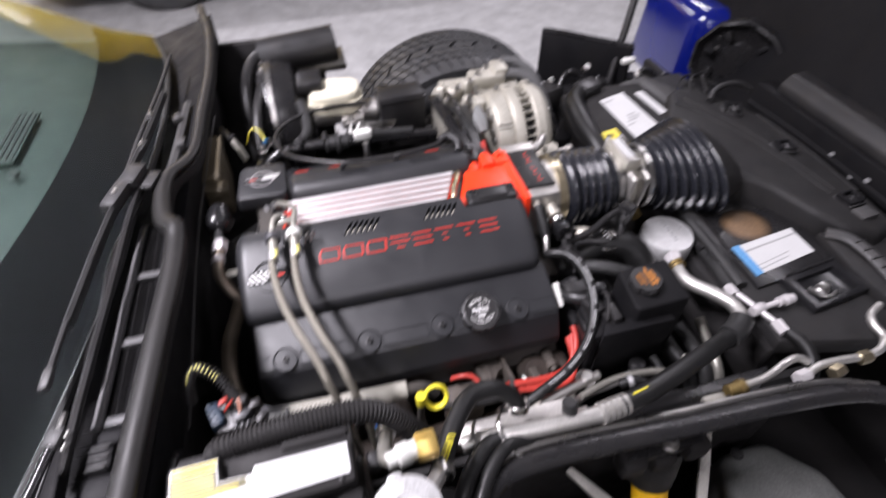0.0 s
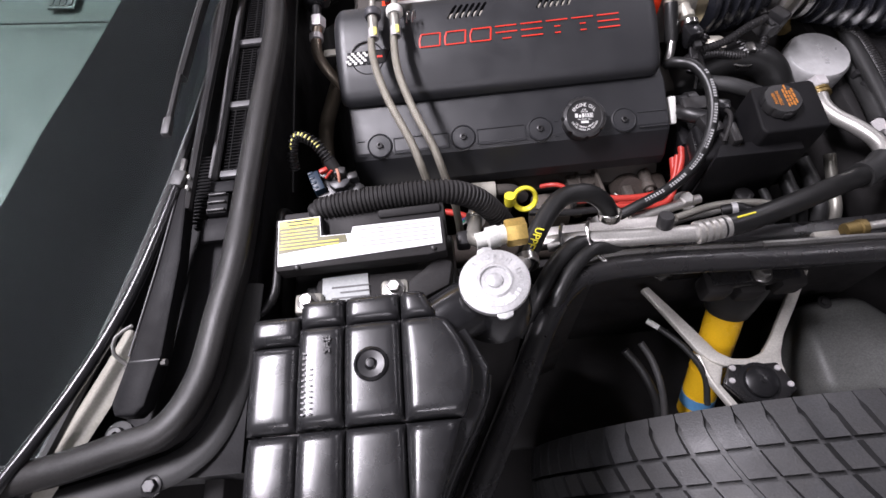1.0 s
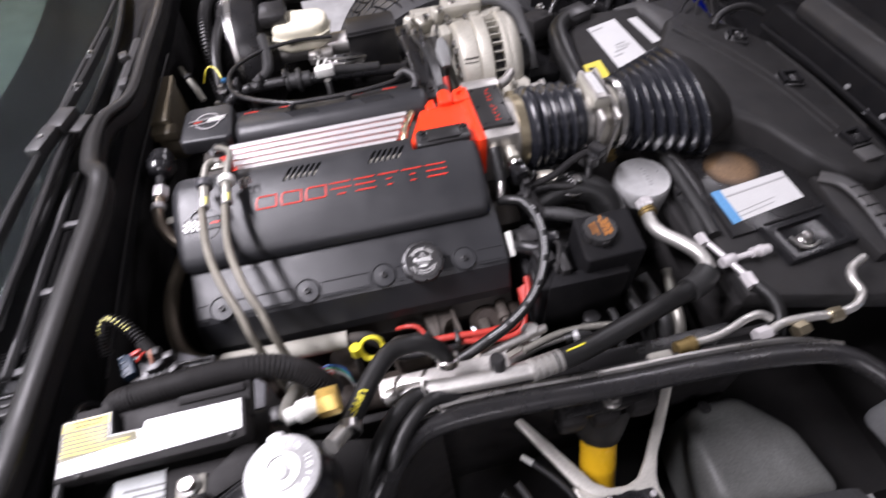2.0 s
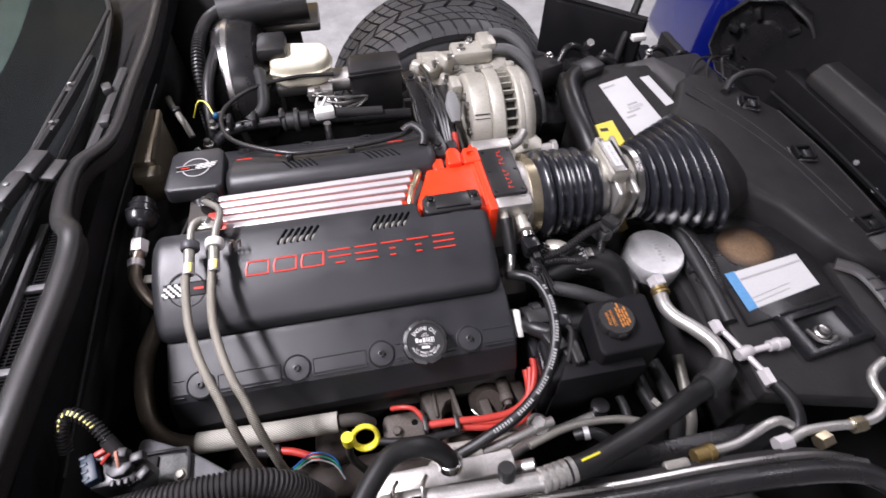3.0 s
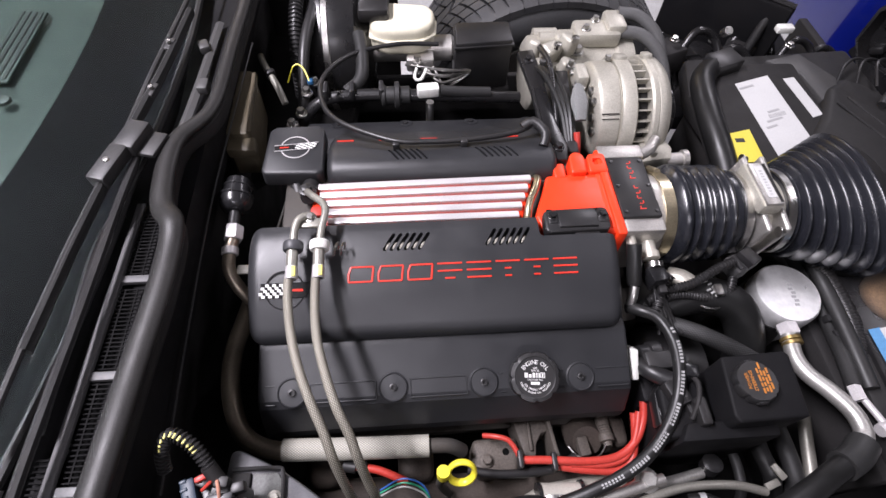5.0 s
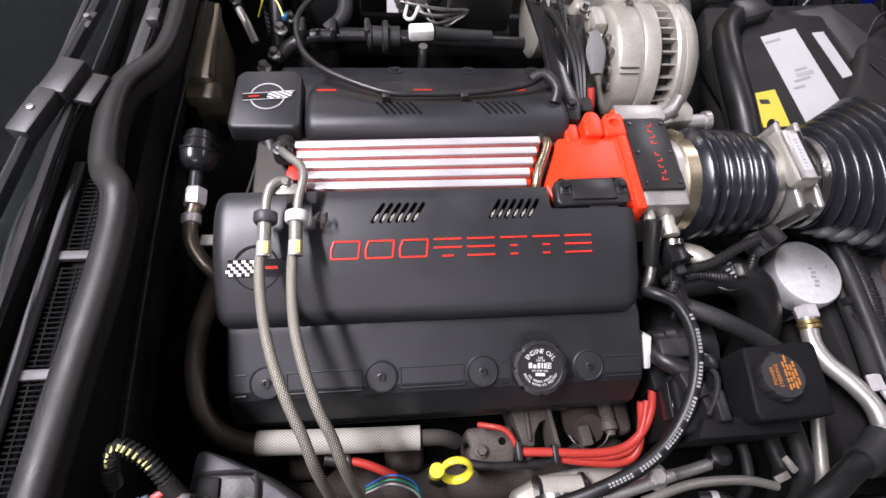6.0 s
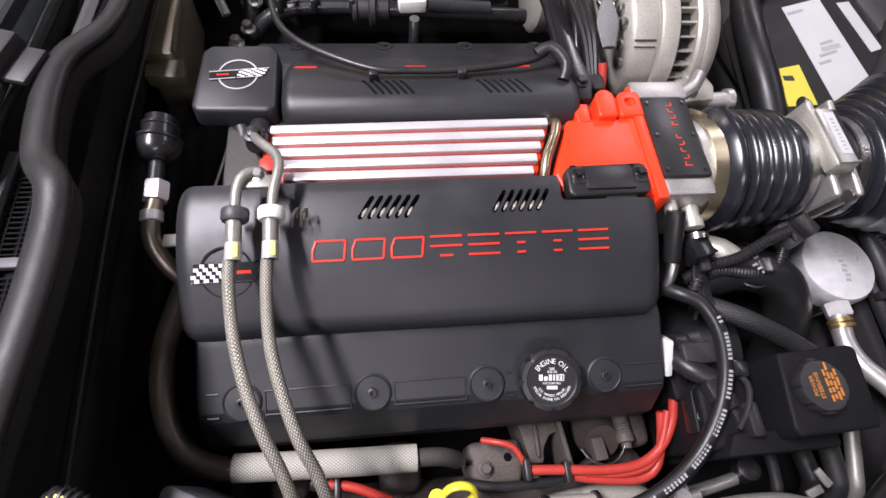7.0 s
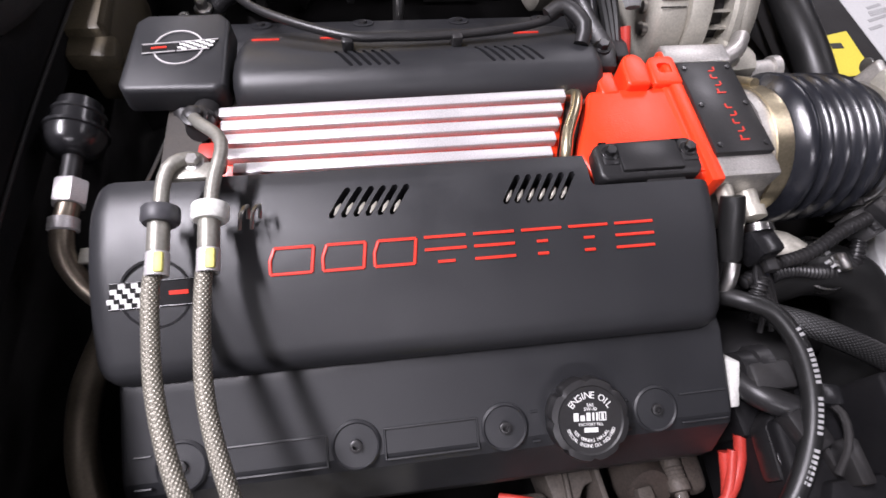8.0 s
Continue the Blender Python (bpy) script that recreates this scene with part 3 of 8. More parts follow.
part("blade_rail", sweep([(-0.349, -0.205, 0.881), (-0.345, -0.142, 0.881), (-0.341, -0.086, 0.881), (-0.329, 0.04, 0.880), (-0.316, 0.16, 0.878), (-0.308, 0.28, 0.876)], 0.0050, 8, flat=1.5), RUBBER, far)
part("end_tip", box((-0.351, -0.275, 0.885), (0.009, 0.022, 0.008), 0.002), GREYPL, far, "grey metal tip")
knuckle = part("knuckle", box((-0.332, -0.004, 0.886), (0.020, 0.050, 0.016), 0.003, Matrix.Rotation(radians(-15), 4, "Z")), CHARCOAL, far)
part("rivet", lathe([(0, 0), (0.0035, 0), (0.003, 0.002), (0, 0.0025)], pose(-0.332, -0.004, 0.894), 12), STEEL, knuckle)
part("end_block", box((-0.318, 0.035, 0.886), (0.024, 0.040, 0.016), 0.003, Matrix.Rotation(radians(-15), 4, "Z")), CHARCOAL, far)
part("bracket", box((-0.300, 0.03, 0.880), (0.022, 0.034, 0.006), 0.002, Matrix.Rotation(radians(-15), 4, "Z")), CHARCOAL, far)
for y, x in ((0.115, -0.318), (0.20, -0.316)):
    part("joint", box((x, y, 0.881), (0.009, 0.022, 0.008), 0.002, Matrix.Rotation(-0.2, 4, "Z")), CHARCOAL, far)
    part("joint_pin", lathe([(0, 0), (0.0032, 0), (0.0028, 0.003), (0, 0.0034)], pose(x, y, 0.886), 12), STEEL, far)

# ---- the engine ----
block = thing("engine_block", (0.02, 0, 0.28), "dark grimy engine block between the covers", "engine")
part("crankcase", box((0.02, 0, 0.44), (0.46, 0.26, 0.30), 0.02), IRON, block)
for sy in (-1, 1):
    part("cylinder_head", extrude_x([(sy * 0.06, 0.70), (sy * 0.13, 0.745), (sy * 0.205, 0.668), (sy * 0.232, 0.630), (sy * 0.225, 0.585), (sy * 0.12, 0.54)], -0.195, 0.225), IRON, block)
part("valley", box((0.02, 0, 0.73), (0.40, 0.14, 0.12), 0.01), IRON, block)
part("front_cover", box((0.255, 0.0, 0.55), (0.05, 0.24, 0.26), 0.02), IRON, block)
for x in (-0.14, -0.03):
    part("exhaust_port", box((x, -0.262, 0.608), (0.044, 0.050, 0.046), 0.014, seg=3), RUST, block, "rusty exhaust port")
part("exhaust_manifold", sweep([(-0.19, -0.29, 0.585), (-0.05, -0.297, 0.585), (0.10, -0.297, 0.585), (0.235, -0.285, 0.58)], 0.024, 14), RUST, block, "rusty exhaust manifold")
manifold_flange = part("port_flange", prism([(0.040, -0.246), (0.094, -0.246), (0.096, -0.262), (0.091, -0.287), (0.045, -0.289), (0.036, -0.270)], 0.590, 0.642, 0.006, seg=3), SCALE, block, "scaled grey-brown port flange")
# flat near-black disc painting the hole's inner shade
part("stud_hole", lathe([(0, 0.6415), (0.0042, 0.6415), (0.0042, 0.6425), (0, 0.6425)], pose(0.079, -0.263, 0), 14), VOIDB, manifold_flange)
part("stud", bolt((0.055, -0.272, 0.642), 0.0055, 0.008), SCALE, manifold_flange)
lift_bracket = part("lifting_bracket", prism([(0.090, -0.226), (0.139, -0.228), (0.137, -0.243), (0.124, -0.246), (0.116, -0.258), (0.114, -0.272), (0.100, -0.271)], 0.600, 0.650, 0.003), SCALE, block, "scaled folded bracket")
part("fold", box((0.1345, -0.252, 0.636), (0.005, 0.052, 0.050), 0.0015, Matrix.Rotation(0.12, 4, "Z")), SCALE, lift_bracket)
part("fold", box((0.1085, -0.246, 0.6515), (0.004, 0.040, 0.006), 0.0015), SCALE, lift_bracket)
port = part("port_boss", lathe([(0, 0), (0.024, 0), (0.024, 0.020), (0.0205, 0.026), (0.0185, 0.034), (0, 0.036)], axes((0.181, -0.238, 0.612), (1, 0, 0), (-0.05, -0.55, 0.83)), 28), RUST, block, "rusty round port boss")
part("square_plug", box((0.174, -0.2635, 0.642), (0.013, 0.022, 0.014), 0.0015, Matrix.Rotation(0.10, 4, "Z")), SCALE, port)
part("wire_ring", sweep([(0.155, -0.262, 0.646), (0.163, -0.273, 0.646), (0.178, -0.279, 0.647), (0.193, -0.274, 0.647), (0.202, -0.262, 0.647)], 0.0011, 8), STEEL, port)
long_nut = [(0, 0), (0.0085, 0), (0.0085, 0.010)]
for k in range(4):
    long_nut += [(0.0080, 0.011 + 0.003 * k), (0.0088, 0.0125 + 0.003 * k)]
long_nut += [(0.0092, 0.023), (0.0092, 0.030), (0.0055, 0.031), (0.0050, 0.036), (0, 0.036)]
part("long_nut", lathe(long_nut, axes((0.205, -0.230, 0.640), (1, 0, 0), (-0.12, -0.95, 0.12)), 16), SCALE, block)
part("port_boss", box((0.222, -0.244, 0.612), (0.030, 0.040, 0.050), 0.010, seg=3), RUST, block)

vcov = thing("valve_cover", (0.01, -0.19, 0.66), "matte black plastic valve cover with bolt bosses", "valve cover", "valve covers")
VC = [(y, z - 0.002 if z > 0.72 else z) for y, z in [(-0.11, 0.7560), (-0.1540, 0.7550), (-0.1585, 0.7540), (-0.1625, 0.7520), (-0.186, 0.7425), (-0.2125, 0.7315), (-0.2195, 0.7250), (-0.2350, 0.688), (-0.236, 0.672), (-0.228, 0.664), (-0.19, 0.664), (-0.12, 0.735)]]
part("shell", extrude_x(VC, -0.199, 0.220, 0.005, n=3), VALVE, vcov, sharp=18)
FACE = Vector((0, -0.3714, 0.9285))


def on_face(x, u, lift=0.0):
    """A place on the sloping face: u metres up the slope from the bolt line."""
    return Vector((x, -0.2050, 0.7328)) + u * Vector((0, 0.9285, 0.3714)) + lift * FACE


face_turn = axes((0, 0, 0), (1, 0, 0), FACE)
BOLT_X = (-0.161, -0.051, 0.050, 0.160)
for x in BOLT_X:
    m = face_turn.copy()
    m.translation = on_face(x, 0.0, -0.001)
    boss = part("boss", lathe([(0.0, 0.0), (0.0165, 0.0), (0.0165, 0.0022), (0.0150, 0.0034), (0.0140, 0.0024), (0.0125, 0.0024), (0.004, 0.0032), (0, 0.0032)], m, 32), VALVE, vcov)
    part("bolt", lathe([(0, 0.002), (0.0042, 0.002), (0.0042, 0.0060), (0.0034, 0.0064), (0.0022, 0.0064), (0.0022, 0.0035), (0, 0.0035)], m, 12), BLACK, boss)


for x0, x1 in ((-0.190, -0.180), (-0.142, -0.070), (-0.032, 0.031), (0.069, 0.074), (0.128, 0.141), (0.179, 0.215)):
    for u in (0.008, -0.012):
        part("moulded_line", sweep([on_face(x0, u, 0.0002), on_face(x1, u, 0.0002)], 0.0009, 6), VALVE, vcov)
for x in (-0.142, -0.070, -0.032, 0.031):
    part("moulded_line", sweep([on_face(x, 0.008, 0.0002), on_face(x, -0.012, 0.0002)], 0.0009, 6), VALVE, vcov)

capm = face_turn.copy()
capm.translation = on_face(0.104, 0.0030, 0.0)
oilcap = thing("oil_filler_cap", on_face(0.104, 0.0030, 0.0), "black ribbed oil filler cap with white lettering", "oil cap")
part("collar", lathe([(0, -0.002), (0.0250, -0.002), (0.0250, 0.008), (0, 0.008)], capm, 40), VALVE, oilcap)
part("knob", lathe([(0, 0.006), (0.0260, 0.006), (0.0278, 0.009), (0.0278, 0.018), (0.0266, 0.0205), (0.0225, 0.0215), (0.0215, 0.0207), (0, 0.0205)], capm, 128, lobes=8, notch=0.13), BLACK, oilcap)
capt = capm @ Matrix.Translation((0, 0, 0.0208)) @ Matrix.Rotation(radians(-4), 4, "Z")
cap_print = bmesh.new()
WHITE_PRINT = mat("white_print", (0.72, 0.72, 0.70), 0.5, vary=0.05)


def join(bm, other):
    """Adds one bmesh to another."""
    me = bpy.data.meshes.new("joined")
    other.to_mesh(me)
    other.free()
    bm.from_mesh(me)
    bpy.data.meshes.remove(me)


def arc_text(bm, body, radius, middle, span, size, m, under=False, depth=0.0002):
    """Lettering round a circle; under: along the lower rim, upright."""
    for i, ch in enumerate(body):
        if ch == " ":
            continue
        off = span * (i / (len(body) - 1) - 0.5)
        a = radians(middle + off if under else middle - off)
        turn = a + math.pi / 2 if under else a - math.pi / 2
        join(bm, text_bm(ch, size, m @ Matrix.Translation((math.cos(a) * radius, math.sin(a) * radius, 0)) @ Matrix.Rotation(turn, 4, "Z"), depth))


arc_text(cap_print, "ENGINE OIL", 0.0158, 90, 108, 0.0064, capt)
arc_text(cap_print, "SEE OWNERS MANUAL", 0.0134, 270, 112, 0.0030, capt, True)
arc_text(cap_print, "SPECIAL ENGINE OIL REQUIRED", 0.0168, 270, 136, 0.0031, capt, True)
for body, y, size in (("SAE", 0.0095, 0.0030), ("5W-30", 0.0068, 0.0031), ("FACTORY FILL", -0.0030, 0.0026)):
    join(cap_print, text_bm(body, size, capt @ Matrix.Translation((0, y, 0)), 0.0002))
rot_cap = capt.to_3x3().to_4x4()
for cx, cy, w, h in ((-0.0100, 0.0020, 0.0034, 0.0052), (-0.0056, 0.0012, 0.0030, 0.0036), (-0.0015, 0.0020, 0.0028, 0.0052), (0.0018, 0.0020, 0.0014, 0.0052), (0.0044, 0.0020, 0.0014, 0.0052), (0.0082, 0.0046, 0.0050, 0.0006), (0.0082, -0.0004, 0.0050, 0.0006), (0.0060, 0.0021, 0.0006, 0.0052), (0.0104, 0.0021, 0.0006, 0.0052), (0.0082, 0.0021, 0.0016, 0.0038), (0, -0.0065, 0.0095, 0.0030)):
    box(capt @ Vector((cx, cy, 0.0001)), (w, h, 0.0003), 0, rot_cap, cap_print)
part("lettering", cap_print, WHITE_PRINT, oilcap, "white printed lettering")

# near engine cover
COVERP = [(-0.040, 0.798), (-0.037, 0.808), (-0.040, 0.8145), (-0.050, 0.8165), (-0.064, 0.8150), (-0.085, 0.8090), (-0.105, 0.8005), (-0.128, 0.7880), (-0.1465, 0.7765), (-0.1530, 0.7715), (-0.1565, 0.7655), (-0.1570, 0.7570), (-0.150, 0.754),
          (-0.120, 0.775), (-0.09, 0.792), (-0.06, 0.800)]


def cover_z(y):
    """Height of the near cover's outer skin."""
    pts = [(-0.037, 0.808), (-0.040, 0.8145), (-0.050, 0.8165), (-0.064, 0.8150), (-0.085, 0.8090), (-0.105, 0.8005), (-0.128, 0.7880), (-0.148, 0.7745), (-0.155, 0.7670)]
    for (ya, za), (yb, zb) in zip(pts, pts[1:]):
        if yb <= y <= ya:
            return za + (zb - za) * (ya - y) / (ya - yb)
    return pts[-1][1]


near_cover = thing("engine_cover", (0.0, -0.10, 0.752), "black textured engine cover with red marking over it", "engine cover", "engine covers")
near_shell = part("shell", extrude_x(COVERP, -0.206, 0.214, 0.016, n=6), COVER, near_cover)


def slots(x0, y0, y1, lean, z, side=1):
    """Six slanting slots as cutters."""
    bm = bmesh.new()
    for i in range(6):
        x = x0 + 0.0078 * i
        d = Vector((lean, y1 - y0, 0))
        box((x + lean / 2, (y0 + y1) / 2, z), (0.0040, d.length, 0.05), 0.0015, Matrix.Rotation(math.atan2(-lean, (y1 - y0)), 4, "Z"), bm, 1)
    return bm


holes = slots(-0.0555, -0.0760, -0.0560, 0.013, 0.81)
more = slots(0.0600, -0.0745, -0.0545, 0.0125, 0.81)
tmp = bpy.data.meshes.new("t")
more.to_mesh(tmp)
more.free()
holes.from_mesh(tmp)
bpy.data.meshes.remove(tmp)
notch = box((0.170, -0.035, 0.81), (0.095, 0.062, 0.06), 0.004, bm=holes)
cut(near_shell, holes)


def cover_place(x, y, lift=0.0006):
    return Vector((x, y, cover_z(y) + lift))


def mark_on_cover(outline_pairs, r=0.0011):
    """Thin strokes that follow the cover's skin; each stroke is a list of (x, y)."""
    for stroke in outline_pairs:
        dense = []
        for (xa, ya), (xb, yb) in zip(stroke, stroke[1:]):
            n = max(1, int(math.hypot(xb - xa, yb - ya) / 0.004))
            dense += [cover_place(xa + (xb - xa) * i / n, ya + (yb - ya) * i / n) for i in range(n)]
        dense.append(cover_place(*stroke[-1]))
        part("red_stroke", sweep(dense, r, 6, 0.004, flat=0.5), REDMARK, near_cover)


# eight plain marks in place of the maker's lettering
for i in range(8):
    x0 = -0.0945 + i * 0.0327
    x1 = x0 + 0.0275
    yt, yb, ym = -0.0925, -0.1075, -0.100
    if i in (0, 1, 2):
        strokes = [[(x0 + 0.003, yt), (x1, yt)], [(x0 + 0.003, yt), (x0, ym), (x0, yb)], [(x0, yb), (x1 - 0.002, yb)], [(x1, yt), (x1 - 0.002, yb)]]
    elif i == 3:
        strokes = [[(x0, ym), (x1, ym)], [(x0, yt), (x1, yt)], [(x0 + 0.008, yb), (x1 - 0.008, yb)]]
    elif i in (4, 7):
        strokes = [[(x0, yt), (x1, yt)], [(x0, ym), (x1, ym)], [(x0, yb), (x1, yb)]]
    else:
        strokes = [[(x0, yt), (x1, yt)], [(x0 + 0.010, ym), (x1 - 0.010, ym)], [(x0 + 0.010, yb), (x1 - 0.010, yb)]]
    mark_on_cover(strokes)

for x0, y0, lean in ((-0.0555, -0.0760, 0.013), (0.0600, -0.0745, 0.0125)):
    for i in range(6):
        c = Vector((x0 + 0.0078 * i + lean * 0.36, y0 + 0.0072, 0.8100))
        d = Vector((lean, 0.020, 0.006)).normalized() * 0.0045
        part("coil_end", sweep([c - d, c, c + d], 0.0019, 8, 0.002, radii=[0.0006, 0.0020, 0.0006]), CAST, near_cover, "pale coil end seen through the slot")

# round badge with chequers
def badge(parent, place, xdir, ydir, radius, wide, ring_mat, side=1, tall=1.0):
    """A ring with a chequered wing and a plain wing across it."""
    z = Vector(xdir).cross(Vector(ydir)).normalized()
    m = axes(place, xdir, z)
    part("badge_ring", lathe([(radius * 0.93, -0.001), (radius, -0.001), (radius, 0.0012), (radius * 0.93, 0.0012), (radius * 0.93, -0.001)], m, 48), ring_mat, parent)
    rot = m.to_3x3().to_4x4()
    step = wide / 15
    lean = 0.0012 * tall
    high = step * tall
    for name, s in (("chequer_wing", -side), ("plain_wing", side)):
        wing = [(s * 0.0005 - 2.2 * lean, -high * 2.1), (s * wide * 0.44 - 2.2 * lean, -high * 2.1), (s * wide * 0.50 + 2.2 * lean, high * 2.1), (s * 0.0005 + 2.2 * lean, high * 2.1)]
        flag = part(name, prism(wing if s > 0 else wing[::-1], 0.0004, 0.0015, 0, m), PAINTB, parent)
        part("wing_edge", sweep([m @ Vector((x, y, 0.0016)) for x, y in (wing[0], wing[1])], 0.0005, 6), ring_mat, flag)
        part("wing_edge", sweep([m @ Vector((x, y, 0.0016)) for x, y in (wing[2], wing[3])], 0.0005, 6), ring_mat, flag)
        if s == side:
            part("wing_mark", box(m @ Vector((s * wide * 0.25, 0, 0.0018)), (wide * 0.20, high * 0.7, 0.0006), 0, rot), REDMARK, flag)
            continue
        for i in range(7):
            for j in range(5):
                if (i + j) % 2:
                    part("chequer", box(m @ Vector((s * step * (i + 0.6) + lean * (2 - j), (2 - j) * high * 0.8, 0.0018)), (step, high * 0.8, 0.0006), 0, rot), WHITE_PRINT, flag)


badge(near_cover, (-0.1635, -0.112, cover_z(-0.112) - 0.0004), (1, 0, 0), (0, 0.85, 0.50), 0.0215, 0.056, GLOSSY)

# far covers
far_valve = thing("valve_cover", (0.02, 0.19, 0.66), "matte black plastic valve cover behind the intake", "valve cover", "valve covers")
part("shell", extrude_x([(-y + 0.002, z) for y, z in VC], -0.175, 0.215, 0.005, n=3), VALVE, far_valve, sharp=18)
for x in (-0.127, -0.025, 0.075, 0.165):
    m = axes((x, 0.2060, 0.7338), (1, 0, 0), (0, 0.3714, 0.9285))
    boss = part("boss", lathe([(0, 0), (0.0110, 0), (0.0110, 0.0005), (0.0100, 0.0009), (0.0090, 0.0004), (0, 0.0004)], m, 28), VALVE, far_valve)
    part("bolt", lathe([(0, 0), (0.0040, 0), (0.0040, 0.0024), (0.0032, 0.0028), (0, 0.0028)], m, 12), BLACK, boss)
far_cover = thing("engine_cover", (0.02, 0.09, 0.775), "black textured engine cover with slots behind the intake", "engine cover", "engine covers")
FARP = [(0.036, 0.788), (0.038, 0.800), (0.044, 0.809), (0.054, 0.8135), (0.072, 0.8125), (0.095, 0.8045), (0.120, 0.791), (0.150, 0.770), (0.152, 0.760), (0.140, 0.760), (0.10, 0.785), (0.05, 0.790)]
far_shell = part("shell", extrude_x(FARP, -0.126, 0.168, 0.012), COVER, far_cover)
hb = bmesh.new()
for i in range(6):
    for x0, ln in ((-0.0490 + 0.0072 * i, 0.014), (0.0630 + 0.0080 * i, 0.014)):
        box((x0 + ln / 2, 0.0685, 0.81), (0.0030, 0.024, 0.05), 0.001, Matrix.Rotation(radians(33), 4, "Z"), hb, 1)
cut(far_shell, hb)
for i in range(5):
    part("red_mark", box((-0.105 + 0.055 * i, 0.1085, 0.7978), (0.022, 0.0030, 0.0012), 0.0003, Matrix.Rotation(radians(-27), 4, "X")), REDMARK, far_cover)
tower = part("tower", prism([(-0.206, 0.049), (-0.201, 0.043), (-0.135, 0.041), (-0.128, 0.046), (-0.129, 0.118), (-0.137, 0.127), (-0.194, 0.126), (-0.202, 0.118)], 0.788, 0.8115, 0.008, seg=3, taper=0.03), COVER, far_cover)
badge(far_cover, (-0.1655, 0.086, 0.8112), (1, 0.08, 0), (-0.08, 1, 0), 0.0185, 0.055, RIBALU, -1, 0.62)
part("tower_foot", sweep([(-0.165, 0.045, 0.785), (-0.160, 0.025, 0.775), (-0.158, 0.02, 0.75)], 0.010, 10), BLACK, far_cover)

# intake
intake = thing("intake_manifold", (0.03, 0, 0.74), "red painted intake manifold with bare aluminium ribs", "intake manifold")
part("plenum", prism([(-0.142, -0.034), (-0.136, -0.040), (0.108, -0.038), (0.135, 0.036), (-0.138, 0.034), (-0.142, 0.028)], 0.745, 0.7970, 0.003), RED, intake)
for i in range(5):
    yc = -0.0268 + 0.0138 * i
    xl = -0.1265 - 0.0022 * i if i else -0.121
    xr = 0.106 + 0.0058 * i
    part("rib", box(((xl + xr) / 2, yc, 0.8015 - 0.0004 * i), (xr - xl, 0.0092, 0.0085), 0.0014, Matrix.Rotation(radians(-0.24 * i), 4, "Y")), RIBALU, intake)
part("throat", prism([(0.1255, -0.030), (0.132, -0.052), (0.224, -0.057), (0.226, 0.036), (0.150, 0.033)], 0.72, 0.8030, 0.004, seg=3), RED, intake)
part("flange", box((0.2245, 0.004, 0.772), (0.012, 0.134, 0.070), 0.003), RED, intake)
part("fillet", sweep([(0.2165, -0.052, 0.8015), (0.2165, 0.036, 0.8015)], 0.0040, 10, flat=0.7), RED, intake)
part("boss", box((0.1680, 0.040, 0.780), (0.0155, 0.024, 0.048), 0.0025, seg=3), RED, intake)
part("boss", prism([(0.1805, 0.030), (0.2015, 0.030), (0.2030, 0.052), (0.2010, 0.060), (0.1955, 0.0645), (0.1890, 0.0645), (0.1835, 0.060), (0.1815, 0.052)], 0.750, 0.8110, 0.0045, seg=4), RED, intake)
hollow_boss = part("boss", prism([(0.2045, 0.032), (0.2300, 0.032), (0.2305, 0.060), (0.2270, 0.064), (0.2100, 0.063), (0.2060, 0.058)], 0.750, 0.8085, 0.003, seg=3), RED, intake)
cut(hollow_boss, box((0.2180, 0.0490, 0.809), (0.0120, 0.0110, 0.014), 0.003))
part("web", sweep([(0.2025, 0.034, 0.802), (0.2025, 0.055, 0.802)], 0.0045, 8), RED, intake)
part("vacuum_pipe", sweep([(0.136, 0.034, 0.796), (0.137, 0.026, 0.806), (0.131, 0.008, 0.809), (0.121, -0.012, 0.808), (0.116, -0.030, 0.803), (0.116, -0.038, 0.790)], 0.0046, 12), GOLDCLAMP, intake, "bright bent steel pipe")

sensor = thing("map_sensor", (0.163, -0.054, 0.805), "black plastic sensor bolted by two screws", "sensor")
part("housing", prism([(0.130, -0.059), (0.134, -0.063), (0.204, -0.062), (0.208, -0.057), (0.209, -0.033), (0.205, -0.029), (0.136, -0.031), (0.131, -0.035)], 0.802, 0.8165, 0.003), BLACK, sensor)
part("lid", box((0.170, -0.046, 0.8175), (0.046, 0.024, 0.004), 0.0012), BLACK, sensor)
part("plug", box((0.180, -0.067, 0.8085), (0.030, 0.014, 0.008), 0.002), BLACK, sensor)
for x in (0.1385, 0.1945):
    # near-black boxes paint the shade of the screw holes
    part("socket", box((x, -0.0335, 0.8164), (0.0055, 0.0040, 0.0012), 0), VOIDB, sensor)
for x, y in ((0.1415, -0.0420), (0.2010, -0.0420)):
    part("screw", bolt((x, y, 0.8170), 0.0042, 0.006), PAINTB, sensor)
    part("ear", box((x, y, 0.8115), (0.014, 0.020, 0.013), 0.003), BLACK, sensor)

throttle = thing("throttle_unit", (0.235, -0.005, 0.72), "bare cast throttle body with a black name plate", "throttle body")
part("casting", box((0.2555, 0.008, 0.758), (0.052, 0.128, 0.092), 0.005), ALU, throttle)
part("top_step", box((0.2525, 0.066, 0.798), (0.060, 0.022, 0.020), 0.003), ALU, throttle)
part("lower_step", box((0.2555, -0.051, 0.790), (0.050, 0.014, 0.026), 0.003), ALU, throttle)
plate = part("plate", box((0.2530, 0.006, 0.8065), (0.048, 0.094, 0.006), 0.0012), BLACK, throttle)
